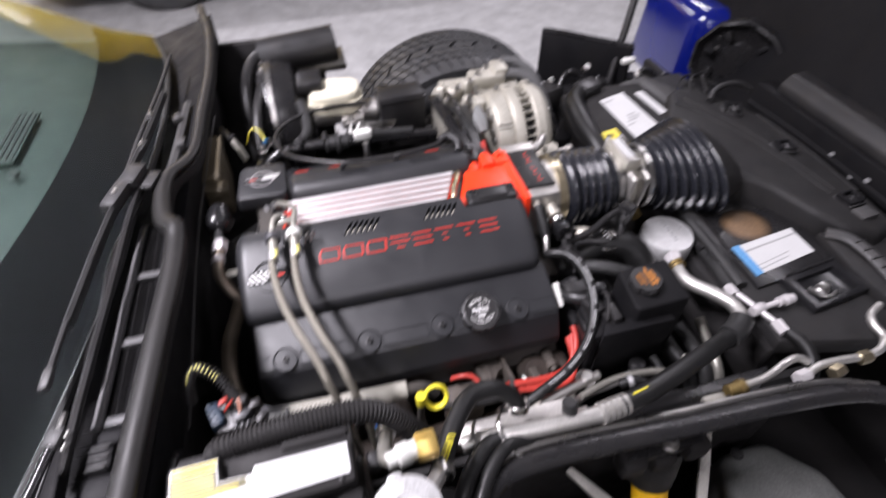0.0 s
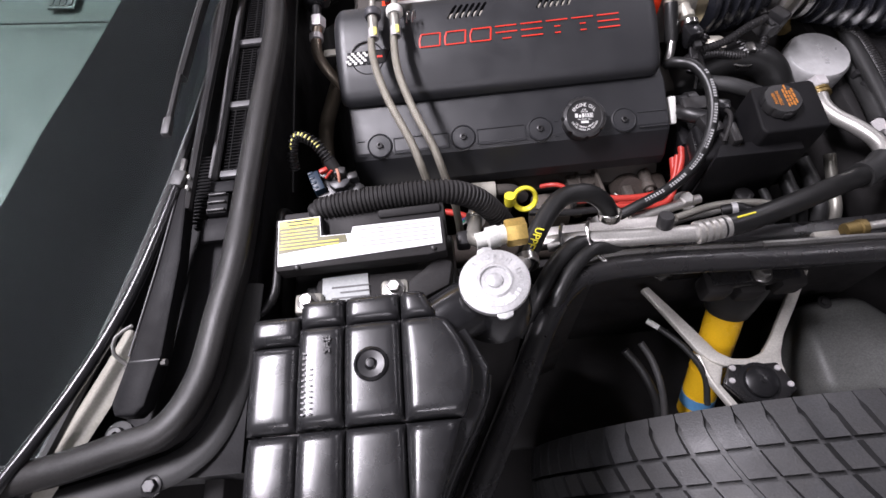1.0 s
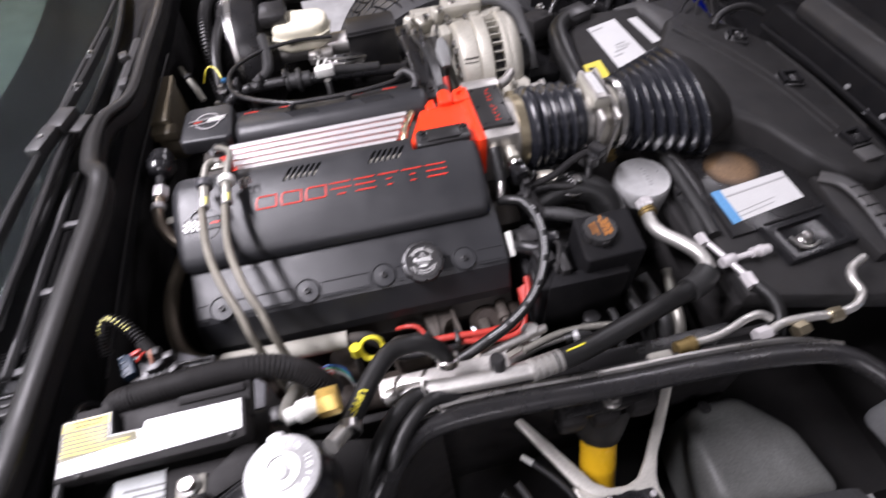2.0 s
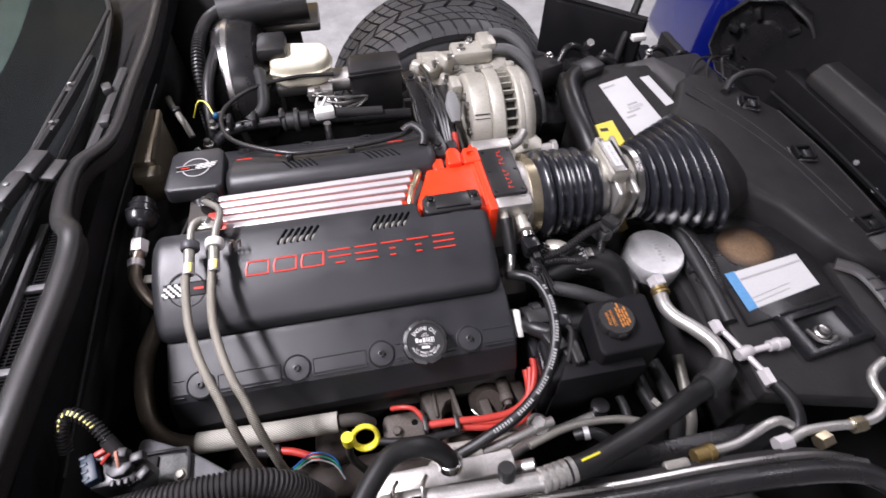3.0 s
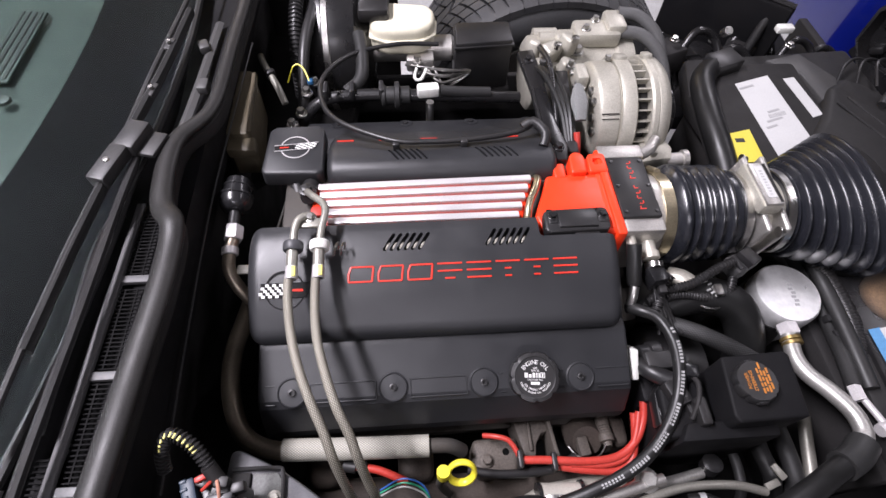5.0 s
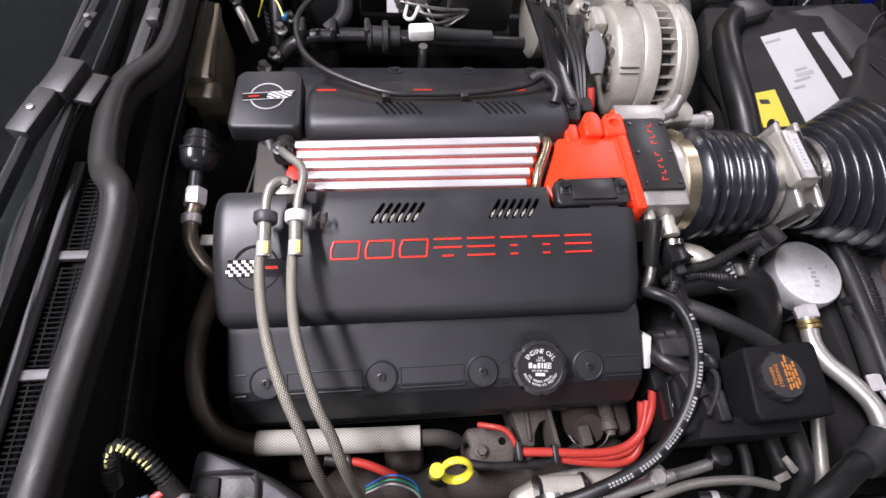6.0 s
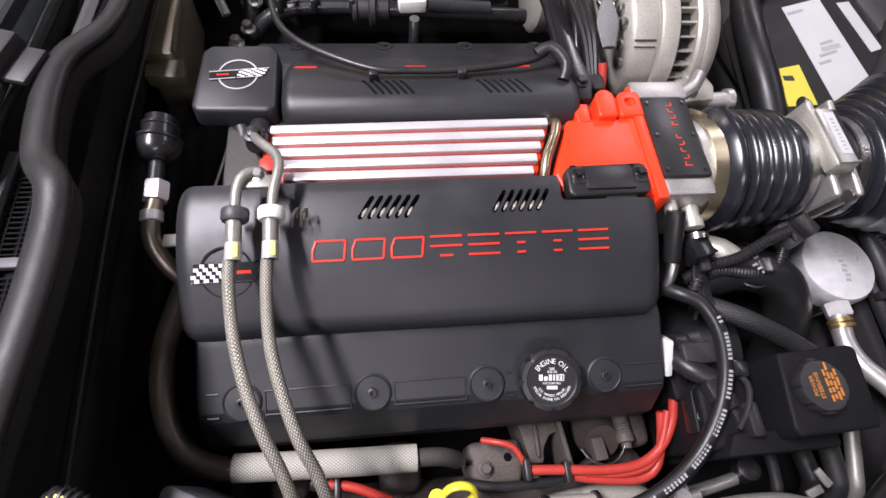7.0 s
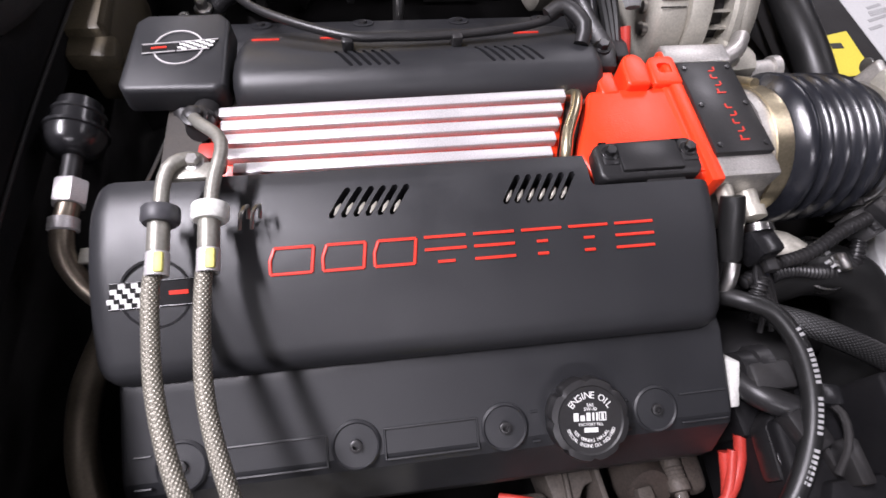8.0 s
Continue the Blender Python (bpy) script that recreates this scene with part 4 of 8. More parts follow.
for k in range(10):
    if k == 5:
        continue
    part("red_mark", box((0.2560, -0.030 + 0.0080 * k, 0.8097), (0.0075 if k in (0, 6) else 0.0045, 0.0012, 0.0006), 0), REDMARK, plate)
    part("red_mark", box((0.2560 + (0.0030 if k % 2 else -0.0022), -0.0276 + 0.0080 * k, 0.8097), (0.0011, 0.0036, 0.0006), 0), REDMARK, plate)
for x, y in ((0.2340, 0.046), (0.2720, 0.046), (0.2340, -0.034), (0.2720, -0.034), (0.2340, 0.006), (0.2720, 0.006)):
    part("screw", lathe([(0, 0.8090), (0.0024, 0.8090), (0.0022, 0.8106), (0, 0.8108)], pose(x, y, 0), 14), PAINTB, plate)
part("vacuum_nipple", sweep([(0.240, -0.052, 0.788), (0.240, -0.070, 0.785), (0.240, -0.086, 0.782)], 0.0062, 12), CAST, throttle)
part("idle_valve", lathe([(0, 0), (0.010, 0), (0.010, 0.018), (0.013, 0.019), (0.013, 0.030), (0.008, 0.032), (0, 0.032)], axes((0.266, -0.056, 0.776), (1, 0, 0), (0.15, -1, -0.2)) @ Matrix.Diagonal((0.8, 0.8, 0.75, 1)), 20), CAST, throttle)
part("cam_cover", sweep([(0.285, 0.070, 0.795), (0.300, 0.078, 0.797), (0.312, 0.094, 0.797)], 0.008, 12), ALU, throttle)

# intake hose, meter and duct


def tube_x(profile, y=-0.003, z=0.758, turn=0.0, seg=48):
    """A turned body about an axis along x; profile of (radius, x)."""
    return lathe([(r, x) for r, x in profile], Matrix.Translation((0, y, z)) @ Matrix.Rotation(radians(turn), 4, "Z") @ ALONG_X, seg)


intake_hose = thing("intake_hose", (0.32, -0.010, 0.715), "black ribbed rubber intake hose with a metal clamp", "intake hose")
prof = [(0.0, 0.285), (0.052, 0.285), (0.052, 0.298), (0.0550, 0.299), (0.0570, 0.301), (0.0640, 0.3060), (0.0656, 0.3100), (0.0657, 0.3130), (0.0640, 0.3155), (0.0575, 0.3170)]
for i in range(4):
    for k in range(1, 11):
        prof.append((0.0570 + 0.0078 * math.sin(math.pi * k / 10) ** 1.5 - 0.0005 * i, 0.3170 + 0.0148 * (i + k / 10)))
prof += [(0.0562, 0.3790), (0.0562, 0.3835), (0.0535, 0.3865), (0.053, 0.400), (0.0, 0.400)]
part("ribbed_body", tube_x(prof), BELLOWS, intake_hose)
part("neck", tube_x([(0.0, 0.276), (0.0535, 0.276), (0.0535, 0.288), (0, 0.288)]), ALU, intake_hose, "bare cast neck")
part("clamp", tube_x([(0.0540, 0.2855), (0.0562, 0.2855), (0.0562, 0.2995), (0.0540, 0.2995), (0.0540, 0.2855)]), GOLDCLAMP, intake_hose, "shiny zinc band clamp")
part("clamp_screw", sweep([(0.2925, 0.030, 0.806), (0.2925, 0.050, 0.790)], 0.0042, 10), GOLDCLAMP, intake_hose)
part("end_clamp", tube_x([(0.0535, 0.389), (0.0553, 0.389), (0.0553, 0.398), (0.0535, 0.398), (0.0535, 0.389)]), STEEL, intake_hose, "steel band clamp")

meter = thing("air_flow_meter", (0.41, -0.010, 0.715), "cast aluminium air flow meter with a labelled lid", "air flow meter")
part("barrel", tube_x([(0, 0.396), (0.047, 0.396), (0.047, 0.446), (0, 0.446)]), CAST, meter)
for x in (0.407, 0.431):
    part("flange", box((x, -0.004, 0.757), (0.008, 0.108, 0.106), 0.010, Matrix.Rotation(radians(8), 4, "X"), seg=3), ALU, meter)
part("sensor_housing", box((0.409, -0.008, 0.813), (0.027, 0.070, 0.018), 0.004), CAST, meter)
lid = part("lid", box((0.4095, -0.010, 0.8235), (0.022, 0.064, 0.004), 0.001), ALU, meter)
# black strip whose colour stands for the shade in the gap
part("lid_gap_dark", box((0.4175, -0.010, 0.8252), (0.0040, 0.060, 0.0012), 0), MATTE, lid)
part("label_strip", box((0.4085, -0.008, 0.8260), (0.011, 0.050, 0.0006), 0), PAPER, lid, "white printed strip")
for k in range(9):
    part("print_bar", box((0.4085, -0.028 + 0.0045 * k, 0.8265), (0.0035, 0.0010 + 0.0006 * (k % 3), 0.0003), 0), GREYINK, lid)
for sy in (-0.072, 0.046):
    part("bolt", bolt((0.420, sy + 0.010, 0.795), 0.0045, 0.008, ALONG_X), STEEL, meter)
part("plug", box((0.398, -0.074, 0.755), (0.018, 0.024, 0.018), 0.003, Matrix.Rotation(0.5, 4, "Z")), BLACK, meter)

air_duct = thing("air_duct", (0.62, 0, 0.69), "wide black plastic air duct over the radiator shroud", "air duct")
bmd = bmesh.new()
rings = []
for i in range(145):
    f = i / 144
    x = 0.443 + 0.130 * f
    ry = 0.053 + 0.058 * max(0, f - 0.08) ** 1.0
    rz = 0.052 + 0.016 * f
    wave = 0.0115 * abs(math.sin((f - 0.14) / 0.86 * math.pi * 6.5)) ** 1.6 - 0.0050 if f > 0.14 else 0.0060 * max(0.0, 1 - abs(f - 0.115) / 0.025) - 0.0025 * f / 0.14
    yc, zc = -0.003 + 0.020 * f, 0.758 - 0.016 * f
    rings.append([bmd.verts.new((x + 0.020 * math.sin(a) * f * -0.4, yc + math.cos(a) * (ry + wave), zc + math.sin(a) * (rz + wave))) for a in (math.tau * k / 48 for k in range(48))])
for A, B in zip(rings, rings[1:]):
    for k in range(48):
        bmd.faces.new((A[k], A[(k + 1) % 48], B[(k + 1) % 48], B[k]))
bmd.faces.new(rings[0])
bmd.faces.new(rings[-1])
bmesh.ops.recalc_face_normals(bmd, faces=bmd.faces)
part("ribbed_cone", bmd, BELLOWS, air_duct, "ribbed rubber cone")
part("cone_clamp", tube_x([(0.0535, 0.443), (0.0558, 0.443), (0.0558, 0.452), (0.0535, 0.452), (0.0535, 0.443)]), STEEL, air_duct)
WING = [(0.560, -0.060), (0.545, 0.095), (0.628, 0.190), (0.675, 0.262), (0.725, 0.300), (0.765, 0.296), (0.830, 0.252), (0.880, 0.190), (0.893, 0.050), (0.885, -0.100), (0.868, -0.190), (0.800, -0.215), (0.746, -0.196), (0.712, -0.158), (0.680, -0.085), (0.645, -0.045), (0.605, -0.055)]


def wing_top(x, lift=0.0):
    return 0.748 - 0.22 * max(0.0, x - 0.66) + lift


wing_bm = prism(WING, 0.640, 0.748, 0.014, seg=4, taper=0.03)
for v in wing_bm.verts:
    if v.co.z > 0.70:
        v.co.z -= 0.22 * max(0.0, v.co.x - 0.66)
part("wing", wing_bm, DUCT, air_duct)
for line_pts in ([(0.672, 0.215), (0.735, 0.120), (0.775, 0.020), (0.790, -0.100)], [(0.705, 0.235), (0.770, 0.120), (0.800, 0.010), (0.812, -0.090)], [(0.865, 0.180), (0.877, 0.050), (0.870, -0.090)]):
    part("moulded_ridge", sweep([(x, y, wing_top(x, -0.0006)) for x, y in line_pts], 0.0022, 8), DUCT, air_duct)
bmd = bmesh.new()
rings = []
for i in range(13):
    f = i / 12
    rings.append([bmd.verts.new((0.570 + 0.105 * f, 0.017 + 0.030 * f + math.cos(a) * (0.105 - 0.028 * f), 0.741 - 0.016 * f + math.sin(a) * (0.064 * math.cos(f * 1.45)))) for a in (math.tau * k / 40 for k in range(40))])
for A, B in zip(rings, rings[1:]):
    for k in range(40):
        bmd.faces.new((A[k], A[(k + 1) % 40], B[(k + 1) % 40], B[k]))
bmd.faces.new(rings[0])
bmd.faces.new(rings[-1])
bmesh.ops.recalc_face_normals(bmd, faces=bmd.faces)
part("throat", bmd, DUCT, air_duct)
for x, y, turn in ((0.796, 0.187, -28), (0.812, 0.043, -12), (0.810, -0.122, 6)):
    rz = Matrix.Rotation(radians(turn), 4, "Z")
    top = wing_top(x)
    clip = part("clip", box((x, y, top + 0.002), (0.042, 0.036, 0.006), 0.002, rz), BLACK, air_duct, "black spring clip")
    for dx, dy, sx, sy in ((-0.014, 0.0, 0.005, 0.030), (0.014, 0.0, 0.005, 0.030), (0.0, 0.012, 0.026, 0.005)):
        part("clip_wall", box(Vector((x, y, top + 0.008)) + rz @ Vector((dx, dy, 0)), (sx, sy, 0.012), 0.0015, rz), COWLB, clip)
    part("clip_tongue", box(Vector((x, y, top + 0.010)) + rz @ Vector((0.002, -0.006, 0)), (0.016, 0.016, 0.004), 0.0015, rz @ Matrix.Rotation(0.35, 4, "X")), PAINTB, clip)
part("end_pad", box((0.808, -0.158, wing_top(0.808, 0.003)), (0.036, 0.026, 0.010), 0.003, Matrix.Rotation(0.1, 4, "Z")), GREYPL, air_duct, "worn grey pad")
part("bail", sweep([(0.765, 0.224, 0.728), (0.790, 0.246, 0.736), (0.828, 0.260, 0.738), (0.870, 0.266, 0.730), (0.905, 0.264, 0.712)], 0.0070, 12), CHARCOAL, air_duct, "dark grey bent tube")

# ---- front of the bay ----
shroud = thing("radiator_shroud", (0.65, 0, 0.5), "flat black plastic radiator shroud across the bay", "radiator shroud")
part("deck", prism([(0.515, -0.33), (0.53, -0.10), (0.50, 0.10), (0.475, 0.30), (0.50, 0.40), (0.83, 0.42), (0.85, -0.35), (0.74, -0.385)], 0.655, 0.692, 0.008), DUCT, shroud)
part("front_face", box((0.515, 0.0, 0.54), (0.02, 0.66, 0.26), 0.006), MATTE, shroud)
for y in (-0.05, -0.028, -0.006, 0.016):
    part("fin", box((0.522, y - 0.15, 0.690), (0.014, 0.010, 0.012), 0.002), BLACK, shroud)
tray = part("raised_panel", prism([(0.545, -0.240), (0.553, -0.075), (0.690, -0.080), (0.712, -0.130), (0.705, -0.225)], 0.690, 0.6985, 0.003), PAINTB, shroud)
# A soft brown reflection on the panel, painted as colour fading to the rim.
BROWNREFL = mat("brown_reflection", (0.13, 0.078, 0.04), 0.42, vary=0.3)
sn = BROWNREFL.node_tree
flat = sn.nodes.new("ShaderNodeVectorMath")
flat.operation = "MULTIPLY"
flat.inputs[1].default_value = (1, 1, 0)
sn.links.new(sn.nodes.new("ShaderNodeTexCoord").outputs["Generated"], flat.inputs[0])
span = sn.nodes.new("ShaderNodeVectorMath")
span.operation = "DISTANCE"
span.inputs[1].default_value = (0.5, 0.5, 0)
sn.links.new(flat.outputs["Vector"], span.inputs[0])
edge = sn.nodes.new("ShaderNodeMapRange")
edge.inputs["From Min"].default_value, edge.inputs["From Max"].default_value = 0.30, 0.50
edge.inputs["To Min"].default_value, edge.inputs["To Max"].default_value = 1.0, 0.10
sn.links.new(span.outputs["Value"], edge.inputs["Value"])
fade = sn.nodes.new("ShaderNodeVectorMath")
fade.operation = "SCALE"
sb = sn.nodes["Principled BSDF"]
sn.links.new(sb.inputs["Base Color"].links[0].from_socket, fade.inputs[0])
sn.links.new(edge.outputs["Result"], fade.inputs["Scale"])
sn.links.new(fade.outputs["Vector"], sb.inputs["Base Color"])
part("oval_reflection", lathe([(0, 0.6987), (0.044, 0.6987), (0.043, 0.6990), (0, 0.6992)], Matrix.Translation((0.616, -0.114, 0)) @ Matrix.Diagonal((1.0, 0.9, 1, 1)), 40), BROWNREFL, tray, "brown reflection painted on the panel")
lab = part("sticker", prism([(0.562, -0.156), (0.684, -0.141), (0.683, -0.198), (0.562, -0.219)], 0.699, 0.7000, 0), PAPER, tray, "white and blue printed sticker")
part("blue_edge", prism([(0.556, -0.156), (0.572, -0.154), (0.572, -0.217), (0.556, -0.221)], 0.7002, 0.7008, 0), BLUEINK, lab)
part("print_bar", prism([(0.574, -0.168), (0.683, -0.152), (0.683, -0.1550), (0.574, -0.1710)], 0.7002, 0.7007, 0), GREYINK, lab)
for k in range(2):
    part("print_bar", box((0.600, -0.196 - 0.0075 * k, 0.7003), (0.085 - 0.012 * (k % 3), 0.0014, 0.0004), 0, Matrix.Rotation(radians(12), 4, "Z")), GREYINK, lab)
well_turn = Matrix.Rotation(radians(7), 4, "Z")
well = part("sensor_well", box((0.645, -0.262, 0.694), (0.112, 0.068, 0.022), 0.004, well_turn), GLOSSY, shroud, "glossy black moulded well")
cut(well, box((0.645, -0.264, 0.706), (0.078, 0.046, 0.022), 0.003, well_turn))
part("switch", lathe([(0, 0.69), (0.010, 0.69), (0.010, 0.704), (0.0075, 0.706), (0.0075, 0.712), (0.004, 0.714), (0, 0.714)], pose(0.632, -0.270, 0), 18), STEEL, well, "dull metal switch")
part("switch_clip", sweep([(0.617, -0.262, 0.700), (0.620, -0.281, 0.704), (0.634, -0.286, 0.705), (0.648, -0.280, 0.703)], 0.0030, 8), STEEL, well)
part("well_lip", sweep([(0.592, -0.236, 0.705), (0.640, -0.230, 0.706), (0.694, -0.223, 0.705)], 0.0024, 8), PAINTB, well)
part("side_step", prism([(0.708, -0.168), (0.744, -0.183), (0.758, -0.234), (0.766, -0.320), (0.704, -0.325), (0.700, -0.252)], 0.685, 0.712, 0.006), DUCT, shroud)
part("strap", sweep([(0.716, -0.176, 0.713), (0.737, -0.200, 0.717), (0.742, -0.245, 0.717), (0.735, -0.315, 0.713)], 0.0120, 12, flat=0.55), GREYPL, shroud, "worn grey strap")
for k in range(5):
    part("strap_rib", box((0.741 - 0.001 * k, -0.215 - 0.018 * k, 0.7235), (0.020, 0.003, 0.003), 0.001), CHARCOAL, shroud)
part("front_tray", prism([(0.770, -0.220), (0.868, -0.200), (0.860, -0.345), (0.775, -0.345)], 0.650, 0.684, 0.006), COWLB, shroud)
part("edge_bar", sweep([(0.524, 0.05, 0.70), (0.530, -0.06, 0.699), (0.528, -0.15, 0.698), (0.522, -0.23, 0.697)], 0.010, 10), RUBBER, shroud)

module = thing("control_module", (0.56, 0.20, 0.69), "black engine control module with white and yellow stickers", "control module")
part("case", prism([(0.444, 0.085), (0.470, 0.290), (0.535, 0.325), (0.650, 0.325), (0.648, 0.110), (0.60, 0.085)], 0.690, 0.7385, 0.006), MATTE, module)
s1 = part("sticker", prism([(0.524, 0.271), (0.588, 0.290), (0.596, 0.146), (0.529, 0.104)], 0.739, 0.7398, 0), PAPER, module, "large white printed sticker")
for x, y, w in ((0.540, 0.262, 0.028), (0.562, 0.205, 0.022), (0.556, 0.185, 0.030), (0.545, 0.170, 0.02)):
    part("print_bar", box((x, y, 0.7401), (w, 0.004, 0.0004), 0, Matrix.Rotation(radians(18), 4, "Z")), GREYINK, s1)
for k in range(12):
    part("code_bar", box((0.550 + 0.0026 * k, 0.192 + 0.0007 * k, 0.7401), (0.0010 + 0.0005 * (k % 2), 0.008, 0.0004), 0), GREYINK, s1)
part("sticker", prism([(0.612, 0.281), (0.632, 0.284), (0.640, 0.194), (0.621, 0.188)], 0.739, 0.7398, 0), PAPER, module, "narrow white sticker")
s2 = part("warning_sticker", prism([(0.470, 0.158), (0.506, 0.166), (0.504, 0.100), (0.464, 0.098)], 0.739, 0.7398, 0), YPAPER, module, "yellow warning sticker")
part("print_bar", box((0.482, 0.143, 0.7401), (0.014, 0.008, 0.0004), 0), INK, s2)
part("cable_duct", sweep([(0.452, 0.070, 0.715), (0.446, 0.13, 0.738), (0.448, 0.20, 0.748), (0.466, 0.275, 0.748), (0.52, 0.33, 0.738)], 0.0185, 16), HOSE, module)
part("connector", box((0.515, 0.315, 0.746), (0.055, 0.04, 0.03), 0.005, Matrix.Rotation(radians(20), 4, "Z")), BLACK, module)
part("grey_bracket", prism([(0.605, 0.335), (0.675, 0.352), (0.712, 0.285), (0.690, 0.228), (0.660, 0.232), (0.655, 0.300)], 0.722, 0.736, 0.003), GREYPL, module)

# ---- accessory drive, far front ----
alternator = thing("alternator", (0.28, 0.18, 0.67), "cast aluminium alternator with cooling slots", "alternator")
AM = Matrix.Translation((0.006, 0.190, 0.758)) @ Matrix.Diagonal((1, 1.12, 1.12, 1)) @ ALONG_X
part("front_shell", lathe([(0, 0.232), (0.050, 0.232), (0.060, 0.234), (0.0655, 0.2375), (0.0670, 0.241), (0.0685, 0.2645), (0.0672, 0.2655), (0.0672, 0.2668), (0.0712, 0.2672), (0.0728, 0.270), (0.0735, 0.286), (0.070, 0.289), (0, 0.289)], AM, 64), CAST, alternator, sharp=35)
part("core", lathe([(0.058, 0.287), (0.058, 0.310)], AM, 48), MATTE, alternator)
for k in range(32):
    a = math.tau * k / 32
    m = AM @ Matrix.Rotation(a, 4, "Z")
    part("cooling_fin", box(m @ Vector((0.0640, 0, 0.2985)), (0.009, 0.0019, 0.020), 0, m.to_3x3().to_4x4()), CAST, alternator)
part("rear_shell", lathe([(0.055, 0.308), (0.0715, 0.308), (0.0740, 0.311), (0.0742, 0.317), (0.0725, 0.3185), (0.0735, 0.321), (0.0720, 0.330), (0.066, 0.338), (0.050, 0.341), (0, 0.341)], AM, 56), CAST, alternator, sharp=35)
part("pulley", lathe([(0, 0.344), (0.034, 0.344), (0.036, 0.346), (0.036, 0.360), (0.034, 0.362), (0, 0.362)], AM, 48), PAINTB, alternator, "black pulley")
for a in (108, 158):
    m = AM @ Matrix.Rotation(radians(a), 4, "Z")
    lug = part("lug", box(m @ Vector((0.0725, 0, 0.278)), (0.010, 0.016, 0.018), 0.003, m.to_3x3().to_4x4()), CAST, alternator)
    part("bolt", lathe([(0, 0), (0.0042, 0), (0.0042, 0.006), (0, 0.006)], m @ Matrix.Translation((0.0735, 0, 0.258)), 6), STEEL, lug)
    part("front_lug", box(m @ Vector((0.0735, 0, 0.316)), (0.011, 0.015, 0.014), 0.003, m.to_3x3().to_4x4()), CAST, alternator)
part("foot", prism([(0.300, 0.080), (0.345, 0.085), (0.352, 0.105), (0.335, 0.150), (0.310, 0.150)], 0.745, 0.770, 0.005), CAST, alternator)
part("foot_rib", box((0.318, 0.112, 0.772), (0.010, 0.050, 0.014), 0.003), CAST, alternator)
part("foot_bolt", lathe([(0, 0), (0.010, 0), (0.010, 0.022), (0.013, 0.023), (0.013, 0.030), (0, 0.030)], axes((0.342, 0.092, 0.757), (0, 1, 0), (1, -0.2, 0.1)), 16), ALU, alternator)
for a, w in ((228, 0.0020), (233, 0.0012)):
    m = AM @ Matrix.Rotation(radians(a), 4, "Z")
    part("seam", box(m @ Vector((0.0682, 0, 0.251)), (0.0022, w, 0.024), 0.0004, m.to_3x3().to_4x4()), IRON, alternator)
for a, r in ((195, 0.052), (212, 0.055), (232, 0.050), (250, 0.055)):
    m = AM @ Matrix.Rotation(radians(a), 4, "Z")
    part("case_bolt", lathe([(0, 0), (0.0060, 0), (0.0060, -0.005), (0.0040, -0.007), (0, -0.007)], m @ Matrix.Translation((r, 0, 0.2345)), 12), STEEL, alternator)
part("vent_block", box((0.228, 0.205, 0.812), (0.018, 0.034, 0.030), 0.005), CAST, alternator)
for k in range(5):
    part("stud", bolt((0.222, 0.150 + 0.022 * k, 0.806 + 0.006 * (k % 2)), 0.0042, 0.012), STEEL, alternator)
boot_frame = axes((0.2130, 0.170, 0.832), (1, 0, 0), (-0.08, -0.84, -0.40)) @ Matrix.Diagonal((0.82, 0.5, 0.85, 1))
part("terminal_boot", lathe([(0, 0), (0.006, 0.001), (0.0100, 0.010), (0.0150, 0.026), (0.0150, 0.036), (0.0120, 0.050), (0.0090, 0.062), (0, 0.063)], boot_frame, 8), mat("grey_rubber", (0.165, 0.168, 0.165), 0.45, grain=0.2), alternator, "grey rubber terminal boot", sharp=30)
part("red_lead", sweep([(0.2075, 0.112, 0.798), (0.2085, 0.100, 0.786), (0.210, 0.088, 0.765)], 0.0046, 10), REDWIRE, alternator)

compressor = thing("air_conditioning_compressor", (0.24, 0.33, 0.66), "silver cast compressor with two hoses", "compressor")
CM = Matrix.Translation((0.018, 0.328, 0.725)) @ ALONG_X
part("clutch", lathe([(0, 0.160), (0.052, 0.160), (0.060, 0.166), (0.060, 0.180), (0.054, 0.184), (0, 0.184)], CM, 40), CAST, compressor)
part("body", lathe([(0, 0.182), (0.055, 0.182), (0.060, 0.190), (0.060, 0.250), (0.057, 0.254), (0.057, 0.300), (0.062, 0.304), (0.062, 0.330), (0, 0.334)], CM, 40), CAST, compressor)
for k in range(7):
    a = radians(20 + 26 * k)
    p = Vector((0.204 + 0.004 * (k % 2), 0.328 - math.cos(a) * 0.060, 0.725 + math.sin(a) * 0.060))
    part("lug", lathe([(0, -0.012), (0.011, -0.012), (0.011, 0.026), (0.006, 0.030), (0, 0.030)], Matrix.Translation(p) @ ALONG_X, 14), CAST, compressor)
part("port_block", box((0.286, 0.335, 0.794), (0.074, 0.044, 0.026), 0.007), CAST, compressor)
part("port_head", box((0.316, 0.345, 0.803), (0.032, 0.048, 0.026), 0.007), CAST, compressor)
for dx, dy in ((-0.030, -0.010), (-0.010, 0.012), (0.030, 0.018)):
    part("port_bolt", bolt((0.296 + dx, 0.338 + dy, 0.806), 0.0050, 0.009), STEEL, compressor)
for dy, dz in ((0.012, 0.0), (-0.020, -0.012)):
    part("hose", sweep([(0.325, 0.350 + dy, 0.812 + dz), (0.358, 0.342 + dy, 0.810 + dz), (0.388, 0.318 + dy, 0.790 + dz), (0.402, 0.285 + dy, 0.75 + dz), (0.405, 0.25 + dy, 0.70)], 0.0100, 14), mat("grey_hose", (0.09, 0.09, 0.09), 0.5), compressor)
part("bleed_screw", bolt((0.250, 0.298, 0.786), 0.007, 0.012), STEEL, compressor)
